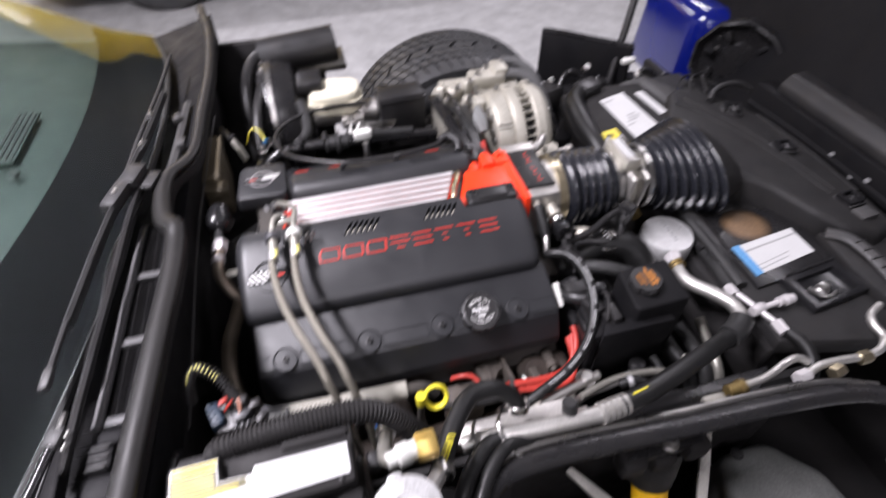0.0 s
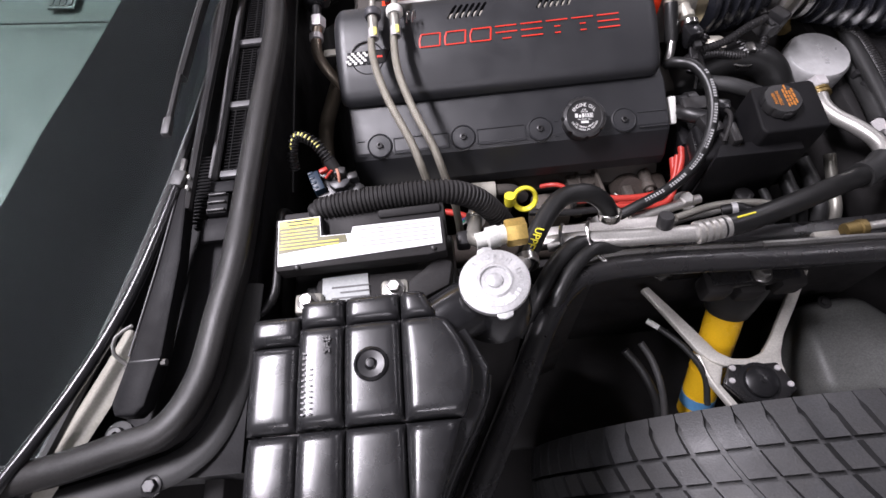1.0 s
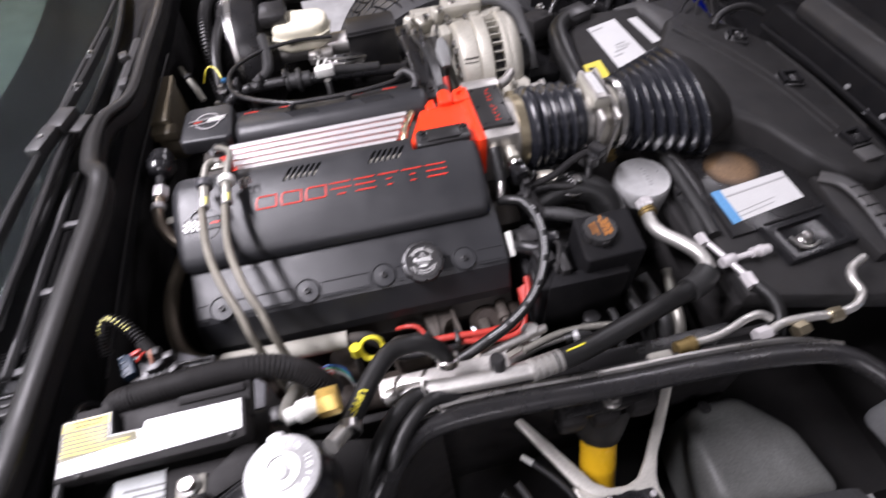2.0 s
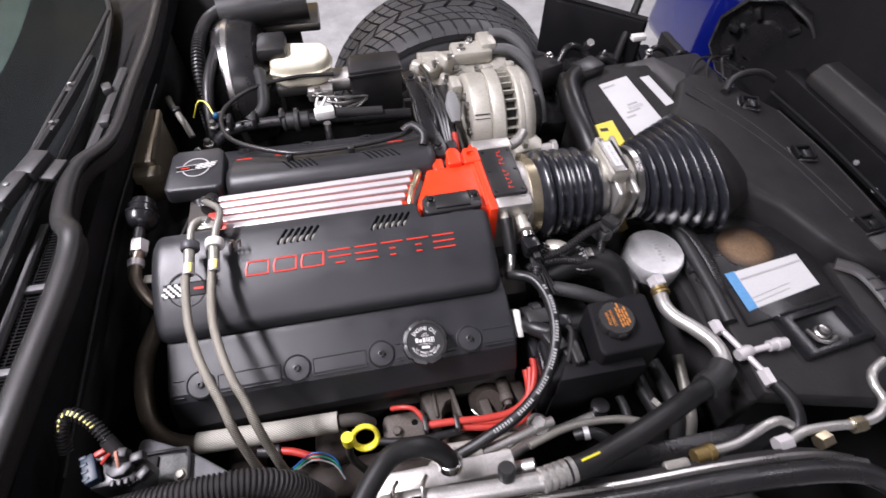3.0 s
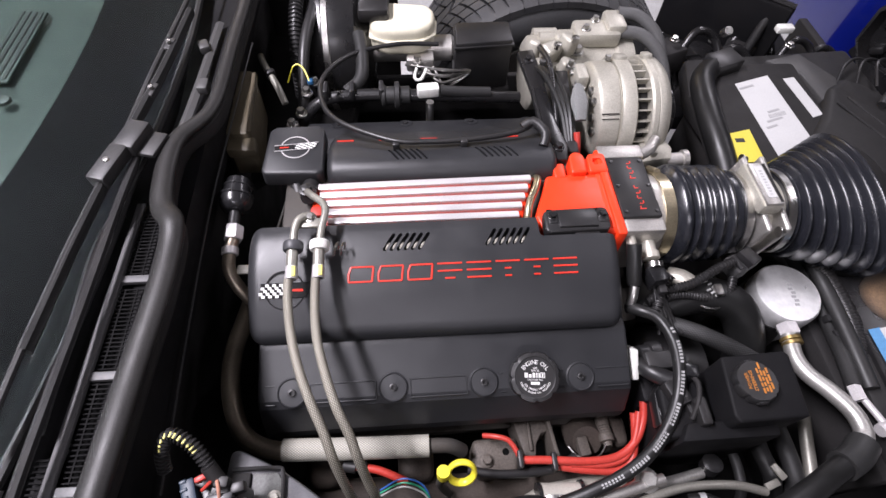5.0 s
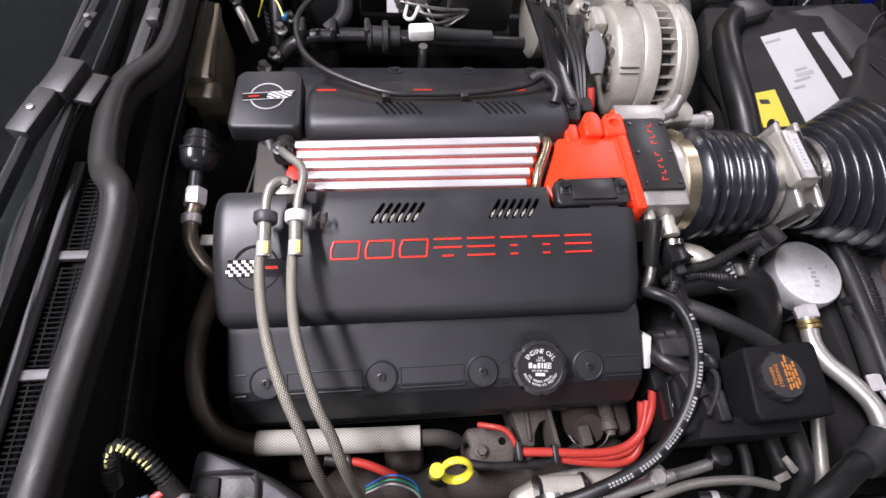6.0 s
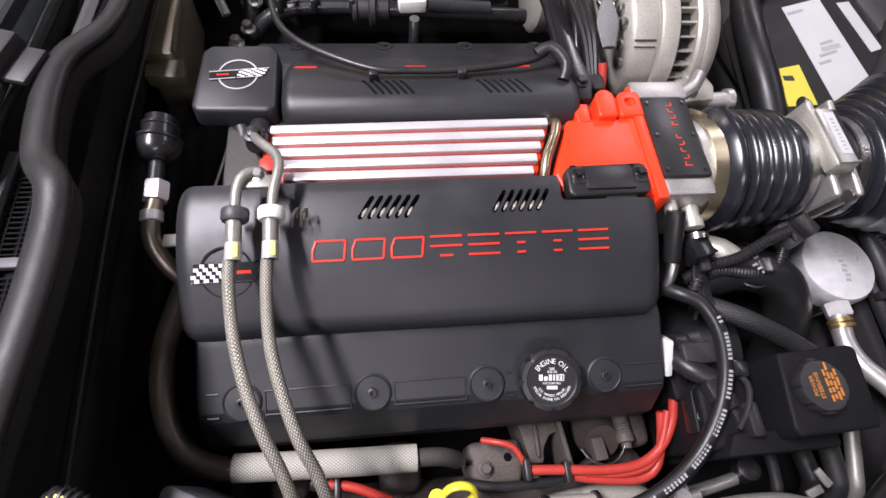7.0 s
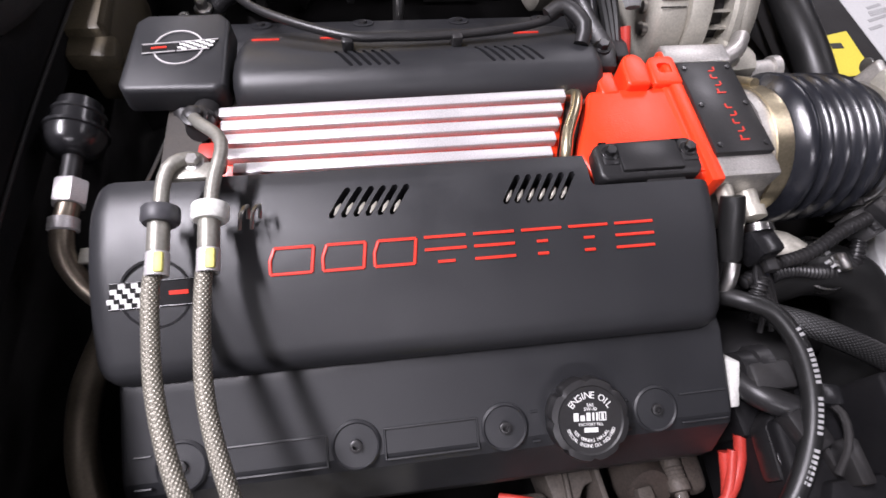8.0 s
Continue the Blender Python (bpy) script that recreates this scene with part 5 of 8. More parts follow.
for k, (x, y, z, w) in enumerate(((0.182, 0.268, 0.782, 0.026), (0.205, 0.292, 0.792, 0.030), (0.196, 0.240, 0.770, 0.024), (0.222, 0.262, 0.786, 0.022), (0.232, 0.300, 0.800, 0.028), (0.180, 0.300, 0.792, 0.020), (0.214, 0.236, 0.776, 0.018))):
    part("casting_rib", box((x, y, z), (w, w * 0.8, 0.030), 0.006, Matrix.Rotation(0.5 * k, 4, "Z") @ Matrix.Rotation(0.25, 4, "X"), seg=3), CAST, compressor)
for x, y, z in ((0.186, 0.256, 0.800), (0.210, 0.280, 0.809), (0.238, 0.288, 0.814), (0.226, 0.244, 0.800)):
    part("cap_screw", lathe([(0, 0), (0.0062, 0), (0.0062, 0.007), (0.0034, 0.008), (0.0030, 0.005), (0, 0.005)], pose(x, y, z), 12), STEEL, compressor)
part("top_lug", box((0.245, 0.330, 0.788), (0.05, 0.03, 0.022), 0.007), CAST, compressor)

bracket = thing("accessory_bracket", (0.18, 0.15, 0.74), "glossy black stamped bracket", "bracket")
part("arm", prism([(0.150, 0.285), (0.176, 0.290), (0.180, 0.215), (0.183, 0.130), (0.190, 0.085), (0.184, 0.060), (0.163, 0.062), (0.158, 0.110), (0.158, 0.200)], 0.790, 0.801, 0.003), PAINTB, bracket)
part("arm_flange", sweep([(0.160, 0.200, 0.802), (0.160, 0.110, 0.802), (0.166, 0.064, 0.802)], 0.0022, 8), PAINTB, bracket)
part("arm", prism([(0.204, 0.250), (0.224, 0.250), (0.214, 0.150), (0.206, 0.082), (0.190, 0.082), (0.196, 0.150)], 0.782, 0.792, 0.003), BLACK, bracket)
for p in ((0.164, 0.262, 0.801), (0.176, 0.082, 0.801), (0.186, 0.225, 0.795)):
    part("bolt", bolt(p, 0.0050, 0.007), PAINTB, bracket)
for k in range(3):
    part("strand", sweep([(0.172 + 0.010 * k, 0.262, 0.790), (0.178 + 0.010 * k, 0.215, 0.812 - 0.004 * k), (0.190 + 0.006 * k, 0.150, 0.806), (0.194 + 0.003 * k, 0.095, 0.785)], 0.0042, 8), HOSE, bracket)
part("pipe", sweep([(0.186, 0.30, 0.80), (0.190, 0.24, 0.812), (0.186, 0.17, 0.806), (0.184, 0.12, 0.79)], 0.0042, 10), PAINTB, bracket)

# ---- brake gear and clutter at the far side ----
booster = thing("brake_booster", (-0.13, 0.46, 0.60), "black brake booster drum with a bright band", "brake booster")
BM = Matrix.Translation((0.022, 0.455, 0.70)) @ ALONG_X
part("drum", lathe([(0, -0.215), (0.09, -0.215), (0.112, -0.200), (0.118, -0.180), (0.118, -0.150), (0.110, -0.125), (0.070, -0.098), (0, -0.096)], BM, 48), PAINTB, booster)
part("band", lathe([(0.1175, -0.178), (0.1200, -0.176), (0.1200, -0.167), (0.1175, -0.165)], BM, 48), STEEL, booster, "bright crimped steel band")
master = thing("master_cylinder", (-0.03, 0.42, 0.68), "aluminium master cylinder under a cream fluid reservoir", "master cylinder")
part("cylinder", lathe([(0, -0.10), (0.022, -0.10), (0.022, 0.062), (0.016, 0.068), (0, 0.068)], Matrix.Translation((0, 0.415, 0.715)) @ ALONG_X, 24), ALU, master)
res = part("reservoir", prism([(-0.078, 0.388), (-0.050, 0.372), (0.010, 0.376), (0.030, 0.392), (0.034, 0.425), (0.022, 0.447), (-0.050, 0.456), (-0.078, 0.440)], 0.728, 0.782, 0.013, seg=4), CREAM, master, "cream nylon fluid reservoir")
part("seam", prism([(-0.080, 0.386), (-0.050, 0.369), (0.011, 0.373), (0.033, 0.390), (0.037, 0.426), (0.024, 0.450), (-0.050, 0.459), (-0.080, 0.441)], 0.755, 0.760, 0.002), CREAM, res)
part("cap", box((-0.070, 0.428, 0.789), (0.052, 0.066, 0.026), 0.008), BLACK, res, "black screw cap")
part("valve_block", box((0.005, 0.378, 0.716), (0.048, 0.030, 0.026), 0.005), ALU, master)
for k in range(4):
    part("brake_pipe", sweep([(-0.02 + 0.015 * k, 0.37, 0.715), (0.01 + 0.012 * k, 0.352 - 0.006 * k, 0.722 - 0.010 * k), (0.06, 0.345, 0.720 - 0.010 * k), (0.10, 0.36, 0.71)], 0.0026, 8), STEEL, master)
part("fitting", bolt((0.0, 0.366, 0.722), 0.006, 0.014), STEEL, master)
part("white_lead", sweep([(0.0, 0.362, 0.720), (-0.006, 0.335, 0.715), (0.004, 0.318, 0.725), (0.014, 0.340, 0.728)], 0.0026, 8), WHITEPL, master)

relay = thing("relay_box", (0.112, 0.382, 0.66), "plain black plastic relay box", "relay box")
part("case", prism([(0.063, 0.352), (0.161, 0.360), (0.160, 0.415), (0.066, 0.412)], 0.670, 0.767, 0.004), BLACK, relay)
part("lid_edge", prism([(0.061, 0.350), (0.163, 0.358), (0.162, 0.417), (0.064, 0.414)], 0.755, 0.760, 0.001), BLACK, relay)
part("foot", box((0.112, 0.385, 0.655), (0.11, 0.05, 0.03), 0.004), MATTE, relay)

heater_pipe = thing("heater_pipe", (-0.02, 0.25, 0.70), "black heater pipe with a rubber coupling", "pipe")
part("pipe", sweep([(-0.205, 0.20, 0.66), (-0.185, 0.235, 0.715), (-0.150, 0.252, 0.742), (-0.09, 0.256, 0.748), (0.0, 0.252, 0.748), (0.08, 0.254, 0.742), (0.16, 0.262, 0.73)], 0.0095, 14), PAINTB, heater_pipe)
part("coupling", lathe([(0.010, -0.036), (0.017, -0.034), (0.017, -0.030), (0.014, -0.028), (0.014, -0.016), (0.021, -0.014), (0.021, -0.008), (0.014, -0.006), (0.014, 0.008), (0.010, 0.010)], Matrix.Translation((-0.025, 0.253, 0.748)) @ ALONG_X, 28), RUBBER, heater_pipe)
part("connector", box((0.012, 0.249, 0.760), (0.034, 0.018, 0.018), 0.004, Matrix.Rotation(radians(4), 4, "Z")), WHITEPL, heater_pipe, "white nylon plug")
part("post", lathe([(0, 0.70), (0.006, 0.70), (0.006, 0.752), (0, 0.752)], pose(0.014, 0.232, 0), 16), STEEL, heater_pipe)
part("plug_boot", sweep([(0.030, 0.250, 0.758), (0.060, 0.253, 0.752), (0.11, 0.258, 0.745)], 0.009, 12), RUBBER, heater_pipe)
for x in (-0.145, -0.105, -0.060):
    part("clip", box((x, 0.256, 0.757), (0.008, 0.026, 0.020), 0.003), BLACK, heater_pipe)
part("branch", sweep([(-0.115, 0.262, 0.748), (-0.092, 0.285, 0.756), (-0.090, 0.33, 0.768), (-0.095, 0.37, 0.775)], 0.0105, 12), RUBBER, heater_pipe)

cable = thing("throttle_cable", (0.0, 0.1, 0.80), "black throttle cable looping over the cover", "cable")
part("sheath", sweep([(0.035, 0.360, 0.762), (-0.035, 0.350, 0.770), (-0.105, 0.318, 0.776), (-0.142, 0.250, 0.790), (-0.140, 0.185, 0.800), (-0.112, 0.130, 0.812), (-0.045, 0.0885, 0.8175), (0.0, 0.084, 0.8175), (0.049, 0.0865, 0.8160), (0.10, 0.094, 0.815), (0.130, 0.103, 0.815), (0.146, 0.118, 0.812)], 0.0036, 10), BLACK, cable)
for x, y in ((-0.038, 0.0860), (0.049, 0.0870)):
    part("clip", box((x, y - 0.002, 0.8125), (0.009, 0.012, 0.013), 0.002), BLACK, cable)
part("end_boot", sweep([(0.128, 0.104, 0.818), (0.142, 0.108, 0.824), (0.156, 0.090, 0.820), (0.152, 0.075, 0.812)], 0.0065, 10), BLACK, cable)
canister = thing("vacuum_canister", (-0.08, 0.60, 0.74), "black vacuum canister beyond the booster", "canister")
part("drum", sweep([(-0.165, 0.545, 0.800), (0.0, 0.56, 0.808)], 0.038, 20), BLACK, canister)
part("bracket", box((-0.08, 0.60, 0.752), (0.20, 0.09, 0.02), 0.005), STEEL, canister)
loom = thing("wiring_loom", (-0.2, 0.35, 0.70), "ribbed black conduit with small leads", "conduit")
part("conduit", sweep([(-0.196, 0.31, 0.70), (-0.194, 0.335, 0.765), (-0.190, 0.39, 0.812), (-0.182, 0.47, 0.82), (-0.17, 0.56, 0.80)], 0.0098, 12, corr=0.003, pitch=0.006), BLACK, loom)
part("conduit", sweep([(-0.185, 0.25, 0.72), (-0.178, 0.33, 0.782), (-0.165, 0.42, 0.80), (-0.15, 0.52, 0.80)], 0.009, 12), BLACK, loom)
part("yellow_lead", sweep([(-0.202, 0.268, 0.765), (-0.193, 0.285, 0.780), (-0.184, 0.287, 0.783), (-0.175, 0.278, 0.780), (-0.168, 0.262, 0.772)], 0.0012, 6), YELLOW, loom)
part("blue_plug", box((-0.170, 0.279, 0.757), (0.009, 0.009, 0.008), 0.002), mat("dark_blue_plug", (0.02, 0.10, 0.22), 0.45), loom)

# ---- behind the engine ----
ac_line = thing("air_conditioning_line", (-0.23, -0.03, 0.70), "bare metal line with a hexagon union at the firewall", "pipe")
part("boot", lathe([(0, 0), (0.0090, 0), (0.0145, 0.003), (0.0182, 0.0085), (0.0198, 0.0145), (0.0200, 0.0180), (0.0214, 0.0188), (0.0214, 0.0212), (0.0195, 0.0225), (0.0172, 0.0235), (0.0170, 0.0320), (0.0182, 0.0330), (0.0182, 0.0350), (0.0150, 0.0365), (0.0150, 0.0440), (0.0120, 0.0460), (0, 0.0465)], axes((-0.2345, 0.000, 0.793), (1, 0, 0), (-0.02, 1, 0.1)), 36), GLOSSY, ac_line, "glossy black rubber boot")
part("spacer", lathe([(0, 0), (0.0065, 0), (0.0065, 0.032), (0, 0.032)], axes((-0.234, -0.024, 0.790), (1, 0, 0), (-0.05, 1, 0.1)), 16), BLACK, ac_line)
part("union_nut", lathe([(0, 0), (0.0105, 0), (0.0112, 0.002), (0.0112, 0.016), (0.0100, 0.018), (0, 0.018)], axes((-0.233, -0.036, 0.787), (1, 0, 0), (-0.03, 1, 0.12)), 6), RIBALU, ac_line, "bright hexagon union nut")
part("pipe", sweep([(-0.233, -0.034, 0.787), (-0.236, -0.055, 0.782), (-0.235, -0.072, 0.772), (-0.222, -0.090, 0.755), (-0.205, -0.098, 0.73)], 0.0075, 14), BRONZE, ac_line)
part("collar", lathe([(0.0078, 0), (0.0095, 0.001), (0.0095, 0.009), (0.0078, 0.010)], axes((-0.2355, -0.054, 0.782), (1, 0, 0), (-0.05, 1, 0.25)), 18), RIBALU, ac_line)
part("tab", box((-0.216, -0.068, 0.772), (0.024, 0.012, 0.003), 0.001), CREAMPNL, ac_line)
drain = thing("heat_pipe", (-0.19, -0.2, 0.6), "dull brown pipe curving round the cover into a white woven sleeve", "pipe")
part("pipe", sweep([(-0.218, 0.00, 0.690), (-0.222, -0.05, 0.708), (-0.230, -0.11, 0.718), (-0.238, -0.15, 0.715), (-0.238, -0.195, 0.70), (-0.222, -0.235, 0.688), (-0.190, -0.252, 0.682), (-0.155, -0.254, 0.680)], 0.0105, 14), mat("brown_steel", (0.20, 0.17, 0.13), 0.42, 0.55, dirt=0.3), drain)
part("sleeve", sweep([(-0.178, -0.253, 0.681), (-0.10, -0.256, 0.680), (-0.014, -0.258, 0.679)], 0.0125, 18), WHITEBRAID, drain, "white woven glass sleeve")
part("end_pipe", sweep([(-0.016, -0.258, 0.679), (0.01, -0.259, 0.676), (0.025, -0.262, 0.66)], 0.0085, 12), IRON, drain)
tan_box = thing("firewall_bracket", (-0.25, 0.14, 0.74), "tan metal bracket on the firewall", "bracket")
TAN = mat("tan_metal", (0.070, 0.058, 0.036), 0.5, grain=0.3, vary=0.25, dirt=0.35)
part("plate", prism([(-0.268, 0.125), (-0.272, 0.255), (-0.244, 0.255), (-0.238, 0.235), (-0.230, 0.125)], 0.720, 0.800, 0.005), TAN, tan_box)
part("fold", prism([(-0.262, 0.104), (-0.264, 0.128), (-0.226, 0.128), (-0.222, 0.102)], 0.775, 0.792, 0.004), TAN, tan_box)
part("flange_strip", box((-0.236, 0.185, 0.798), (0.006, 0.120, 0.012), 0.002, Matrix.Rotation(0.06, 4, "Z")), TAN, tan_box)
for k in range(5):
    clamp = part("small_fitting", bolt((-0.20 + 0.008 * k, 0.16 + 0.035 * k, 0.735 + 0.01 * (k % 2)), 0.006, 0.012), STEEL, tan_box)
part("elbow", sweep([(-0.254, 0.345, 0.756), (-0.240, 0.305, 0.768), (-0.218, 0.262, 0.766), (-0.206, 0.238, 0.750)], 0.0052, 12), DULLPIPE, tan_box, "dull bent pipe")
part("elbow_clip", box((-0.228, 0.282, 0.770), (0.014, 0.010, 0.016), 0.003, Matrix.Rotation(0.5, 4, "Z")), BLACK, tan_box)
thin = thing("thin_tube", (-0.24, 0.0, 0.70), "thin black tube hanging by the firewall", "tube")
part("tube", sweep([(-0.246, 0.30, 0.812), (-0.253, 0.10, 0.812), (-0.255, -0.02, 0.812), (-0.253, -0.16, 0.808), (-0.250, -0.31, 0.80)], 0.0013, 8), BLACK, thin)

# fuel lines
lines = thing("fuel_lines", (-0.13, -0.1, 0.70), "pair of braided steel fuel hoses arching over the covers", "fuel hose")
A = [(-0.1500, -0.104, 0.8305), (-0.1530, -0.122, 0.8270), (-0.1512, -0.147, 0.8240), (-0.1450, -0.180, 0.8245), (-0.1355, -0.213, 0.8220), (-0.1240, -0.242, 0.8165), (-0.1125, -0.267, 0.8050), (-0.1050, -0.288, 0.7900), (-0.098, -0.304, 0.766), (-0.092, -0.316, 0.73), (-0.088, -0.322, 0.66)]
B = [(-0.1235, -0.104, 0.8300), (-0.1250, -0.123, 0.8270), (-0.1240, -0.155, 0.8235), (-0.1190, -0.188, 0.8240), (-0.1095, -0.222, 0.8200), (-0.0995, -0.249, 0.8140), (-0.0895, -0.269, 0.8020), (-0.0825, -0.288, 0.7870), (-0.076, -0.303, 0.764), (-0.070, -0.315, 0.73), (-0.066, -0.321, 0.66)]
for pts, x in ((A, -0.1495), (B, -0.1220)):
    hose = part("hose", sweep(pts, 0.0047, 16, 0.004), BRAID, lines, "braided steel hose")
    m = axes((x, -0.084, 0.8360), (1, 0, 0), (-0.03, -0.95, -0.20)) @ Matrix.Diagonal((0.74, 0.74, 1, 1))
    part("ferrule", lathe([(0, -0.002), (0.0078, -0.002), (0.0082, 0.0), (0.0082, 0.018), (0.0076, 0.020), (0, 0.020)], m, 20), DULLPIPE, lines)
    part("sleeve_end", lathe([(0.0080, 0.020), (0.0086, 0.0205), (0.0086, 0.0335), (0.0080, 0.034)], m, 20), RIBALU, lines)
    part("band", box(m @ Vector((0.0035, 0.0072, 0.0270)), (0.0075, 0.0045, 0.0115), 0.001, m.to_3x3().to_4x4()), PALEYEL, lines, "pale yellow tape patch")
    m2 = axes((x + 0.0005, -0.077, 0.8365), (1, 0, 0), (-0.02, -0.95, -0.15)) @ Matrix.Diagonal((0.92, 0.92, 1, 1))
    part("collar", lathe([(0, 0), (0.011, 0), (0.0115, 0.001), (0.0115, 0.008), (0.0100, 0.010), (0, 0.010)], m2, 24), WHITEPL if x > -0.13 else mat("charcoal_nylon", (0.05, 0.05, 0.055), 0.45), lines)
    part("rigid_pipe", sweep([(x + 0.0005, -0.080, 0.8365), (x + 0.001, -0.066, 0.8400), (-0.1455, -0.0535, 0.8430), (-0.1390, -0.0465, 0.8420), (-0.1325, -0.041, 0.8350), (-0.1310, -0.038, 0.822)] if x < -0.13 else [(x + 0.0005, -0.080, 0.8365), (x + 0.002, -0.062, 0.8400), (x + 0.0055, -0.042, 0.8420), (x + 0.002, -0.028, 0.840), (-0.1335, -0.012, 0.834), (-0.1420, 0.002, 0.824), (-0.1450, 0.012, 0.812)], 0.0042, 12), DULLPIPE, lines)
part("clamp", box((-0.1335, -0.053, 0.8375), (0.026, 0.012, 0.005), 0.002), DULLPIPE, lines)
part("clamp_screw", bolt((-0.1330, -0.047, 0.8385), 0.0042, 0.006), STEEL, lines)
for dx in (0.0, 0.007):
    part("spring_clip", sweep([(-0.1085 + dx, -0.086, 0.822), (-0.1060 + dx, -0.080, 0.831), (-0.1035 + dx, -0.072, 0.826), (-0.1050 + dx, -0.076, 0.818)], 0.0013, 6), STEEL, lines)
part("red_cap", box((-0.1290, -0.030, 0.820), (0.014, 0.014, 0.020), 0.003), REDWIRE, lines)
part("block", lathe([(0, -0.004), (0.0080, -0.004), (0.0100, 0.002), (0.0100, 0.010), (0.0088, 0.012), (0.0105, 0.014), (0.0105, 0.030), (0, 0.032)], axes((-0.1455, 0.009, 0.806), (1, 0, 0), (0, 0.9, -0.4)), 20), BLACK, lines, "black plug body")
part("block_nut", bolt((-0.1465, 0.0135, 0.8140), 0.006, 0.006), BLACK, lines)
pinlead = thing("vacuum_tube", (-0.175, -0.02, 0.75), "thin upright steel tube", "tube")
part("tube", sweep([(-0.178, 0.03, 0.78), (-0.180, -0.01, 0.79), (-0.181, -0.04, 0.80)], 0.0012, 8), STEEL, pinlead)

# ---- near side: battery, surge tank ----
battery = thing("battery", (-0.165, -0.41, 0.62), "black car battery with a folded warning sticker on its cover", "battery")
part("case", box((-0.160, -0.425, 0.715), (0.165, 0.085, 0.18), 0.008), BLACK, battery)
btop = axes((-0.163, -0.404, 0.857), (1, 0.015, 0), (0, -0.14, 1))
rotb = btop.to_3x3().to_4x4()
LABELP = mat("glossy_label", (0.68, 0.68, 0.675), 0.32, vary=0.05)
cover_b = part("cover", prism([(-0.080, 0.024), (-0.036, 0.024), (-0.035, 0.004), (-0.010, 0.003), (-0.008, 0.010), (0.078, 0.010), (0.078, -0.026), (0.060, -0.028), (-0.081, -0.028)], -0.024, 0, 0.0025, btop), MATTE, battery)
part("rear_deck", box(btop @ Vector((0.002, 0.014, -0.018)), (0.156, 0.040, 0.014), 0.003, rotb), MATTE, battery)
part("rear_lip", box(btop @ Vector((0.046, 0.0215, -0.0100)), (0.060, 0.008, 0.006), 0.002, rotb @ Matrix.Rotation(0.35, 4, "X")), MATTE, battery)
stick = part("sticker", prism([(-0.077, 0.0215), (-0.0375, 0.0220), (-0.0370, 0.0020), (-0.0090, 0.0012), (-0.0070, 0.0075), (0.0745, 0.0072), (0.0745, -0.0185), (-0.0780, -0.0235)], 0.0002, 0.0007, 0, btop), LABELP, cover_b, "white and yellow warning sticker")
part("yellow_block", prism([(-0.0762, 0.0208), (-0.0382, 0.0212), (-0.0382, 0.0135), (-0.0765, 0.0130)], 0.0009, 0.0013, 0, btop), YPAPER, stick)
part("dark_block", prism([(-0.0766, 0.0126), (-0.0382, 0.0131), (-0.0378, 0.0012), (-0.0140, 0.0006), (-0.0125, -0.0065), (-0.0770, -0.0115)], 0.0009, 0.0012, 0, btop), OLIVEINK, stick)
for k in range(2):
    part("print_bar", box(btop @ Vector((-0.056, 0.0190 - 0.0034 * k, 0.0014)), (0.026 - 0.004 * k, 0.0013, 0.0004), 0, rotb), INK, stick)
for k in range(6):
    part("print_bar", box(btop @ Vector((-0.0575 + (0.009 if k > 3 else 0), 0.0098 - 0.0034 * k, 0.0013)), (0.034 + (0.022 if k > 3 else 0), 0.0012, 0.0004), 0, rotb), YPAPER, stick)
for k in range(5):
    part("print_bar", box(btop @ Vector((0.034, 0.0035 - 0.0040 * k, 0.0010)), (0.070, 0.0010, 0.0004), 0, rotb), GREYINK, stick)
for u, v in ((0.066, -0.0225), (-0.060, -0.0262)):
    part("peg", lathe([(0, -0.001), (0.0024, -0.001), (0.0024, 0.0022), (0.0016, 0.0028), (0, 0.0028)], btop @ Matrix.Translation((u, v, 0)), 12), BLACK, battery)
part("lower_step", box((-0.155, -0.452, 0.815), (0.115, 0.040, 0.030), 0.006), MATTE, battery)
# Label colour is greyed to carry the shade the sticker sits in.
part("case_sticker", prism([(-0.205, -0.434), (-0.162, -0.433), (-0.160, -0.466), (-0.205, -0.470)], 0.8308, 0.8316, 0), mat("shaded_label", (0.30, 0.315, 0.31), 0.5, vary=0.1), battery, "small sticker, greyed for the shade it sits in")
for k in range(4):
    part("print_bar", box((-0.178 + 0.004 * (k % 2), -0.445 - 0.0055 * k, 0.8318), (0.036 - 0.008 * (k % 2), 0.0016, 0.0004), 0), GREYPL, battery)
part("side_wing", prism([(-0.095, -0.425), (-0.080, -0.430), (-0.085, -0.455), (-0.12, -0.47), (-0.14, -0.46)], 0.81, 0.836, 0.004), MATTE, battery)
for x, y in ((-0.216, -0.460), (-0.136, -0.455)):
    lug = part("clamp_lug", box((x, y, 0.832), (0.026, 0.020, 0.014), 0.004), DULLPIPE, battery)
    part("bolt", bolt((x, y, 0.839), 0.0062, 0.009), STEEL, lug)

vent_tube = thing("vent_tube", (-0.247, -0.40, 0.60), "thin black drain tube beside the battery", "tube")
part("tube", sweep([(-0.250, -0.335, 0.70), (-0.248, -0.350, 0.822), (-0.247, -0.389, 0.840), (-0.246, -0.425, 0.840), (-0.248, -0.447, 0.838), (-0.256, -0.461, 0.836), (-0.268, -0.465, 0.834)], 0.0046, 10), HOSE, vent_tube)
part("end_collar", sweep([(-0.262, -0.4632, 0.835), (-0.267, -0.4650, 0.834)], 0.0054, 10), RUBBER, vent_tube)

tank = thing("coolant_surge_tank", (-0.16, -0.56, 0.68), "glossy black moulded coolant surge tank with square cells", "coolant tank")
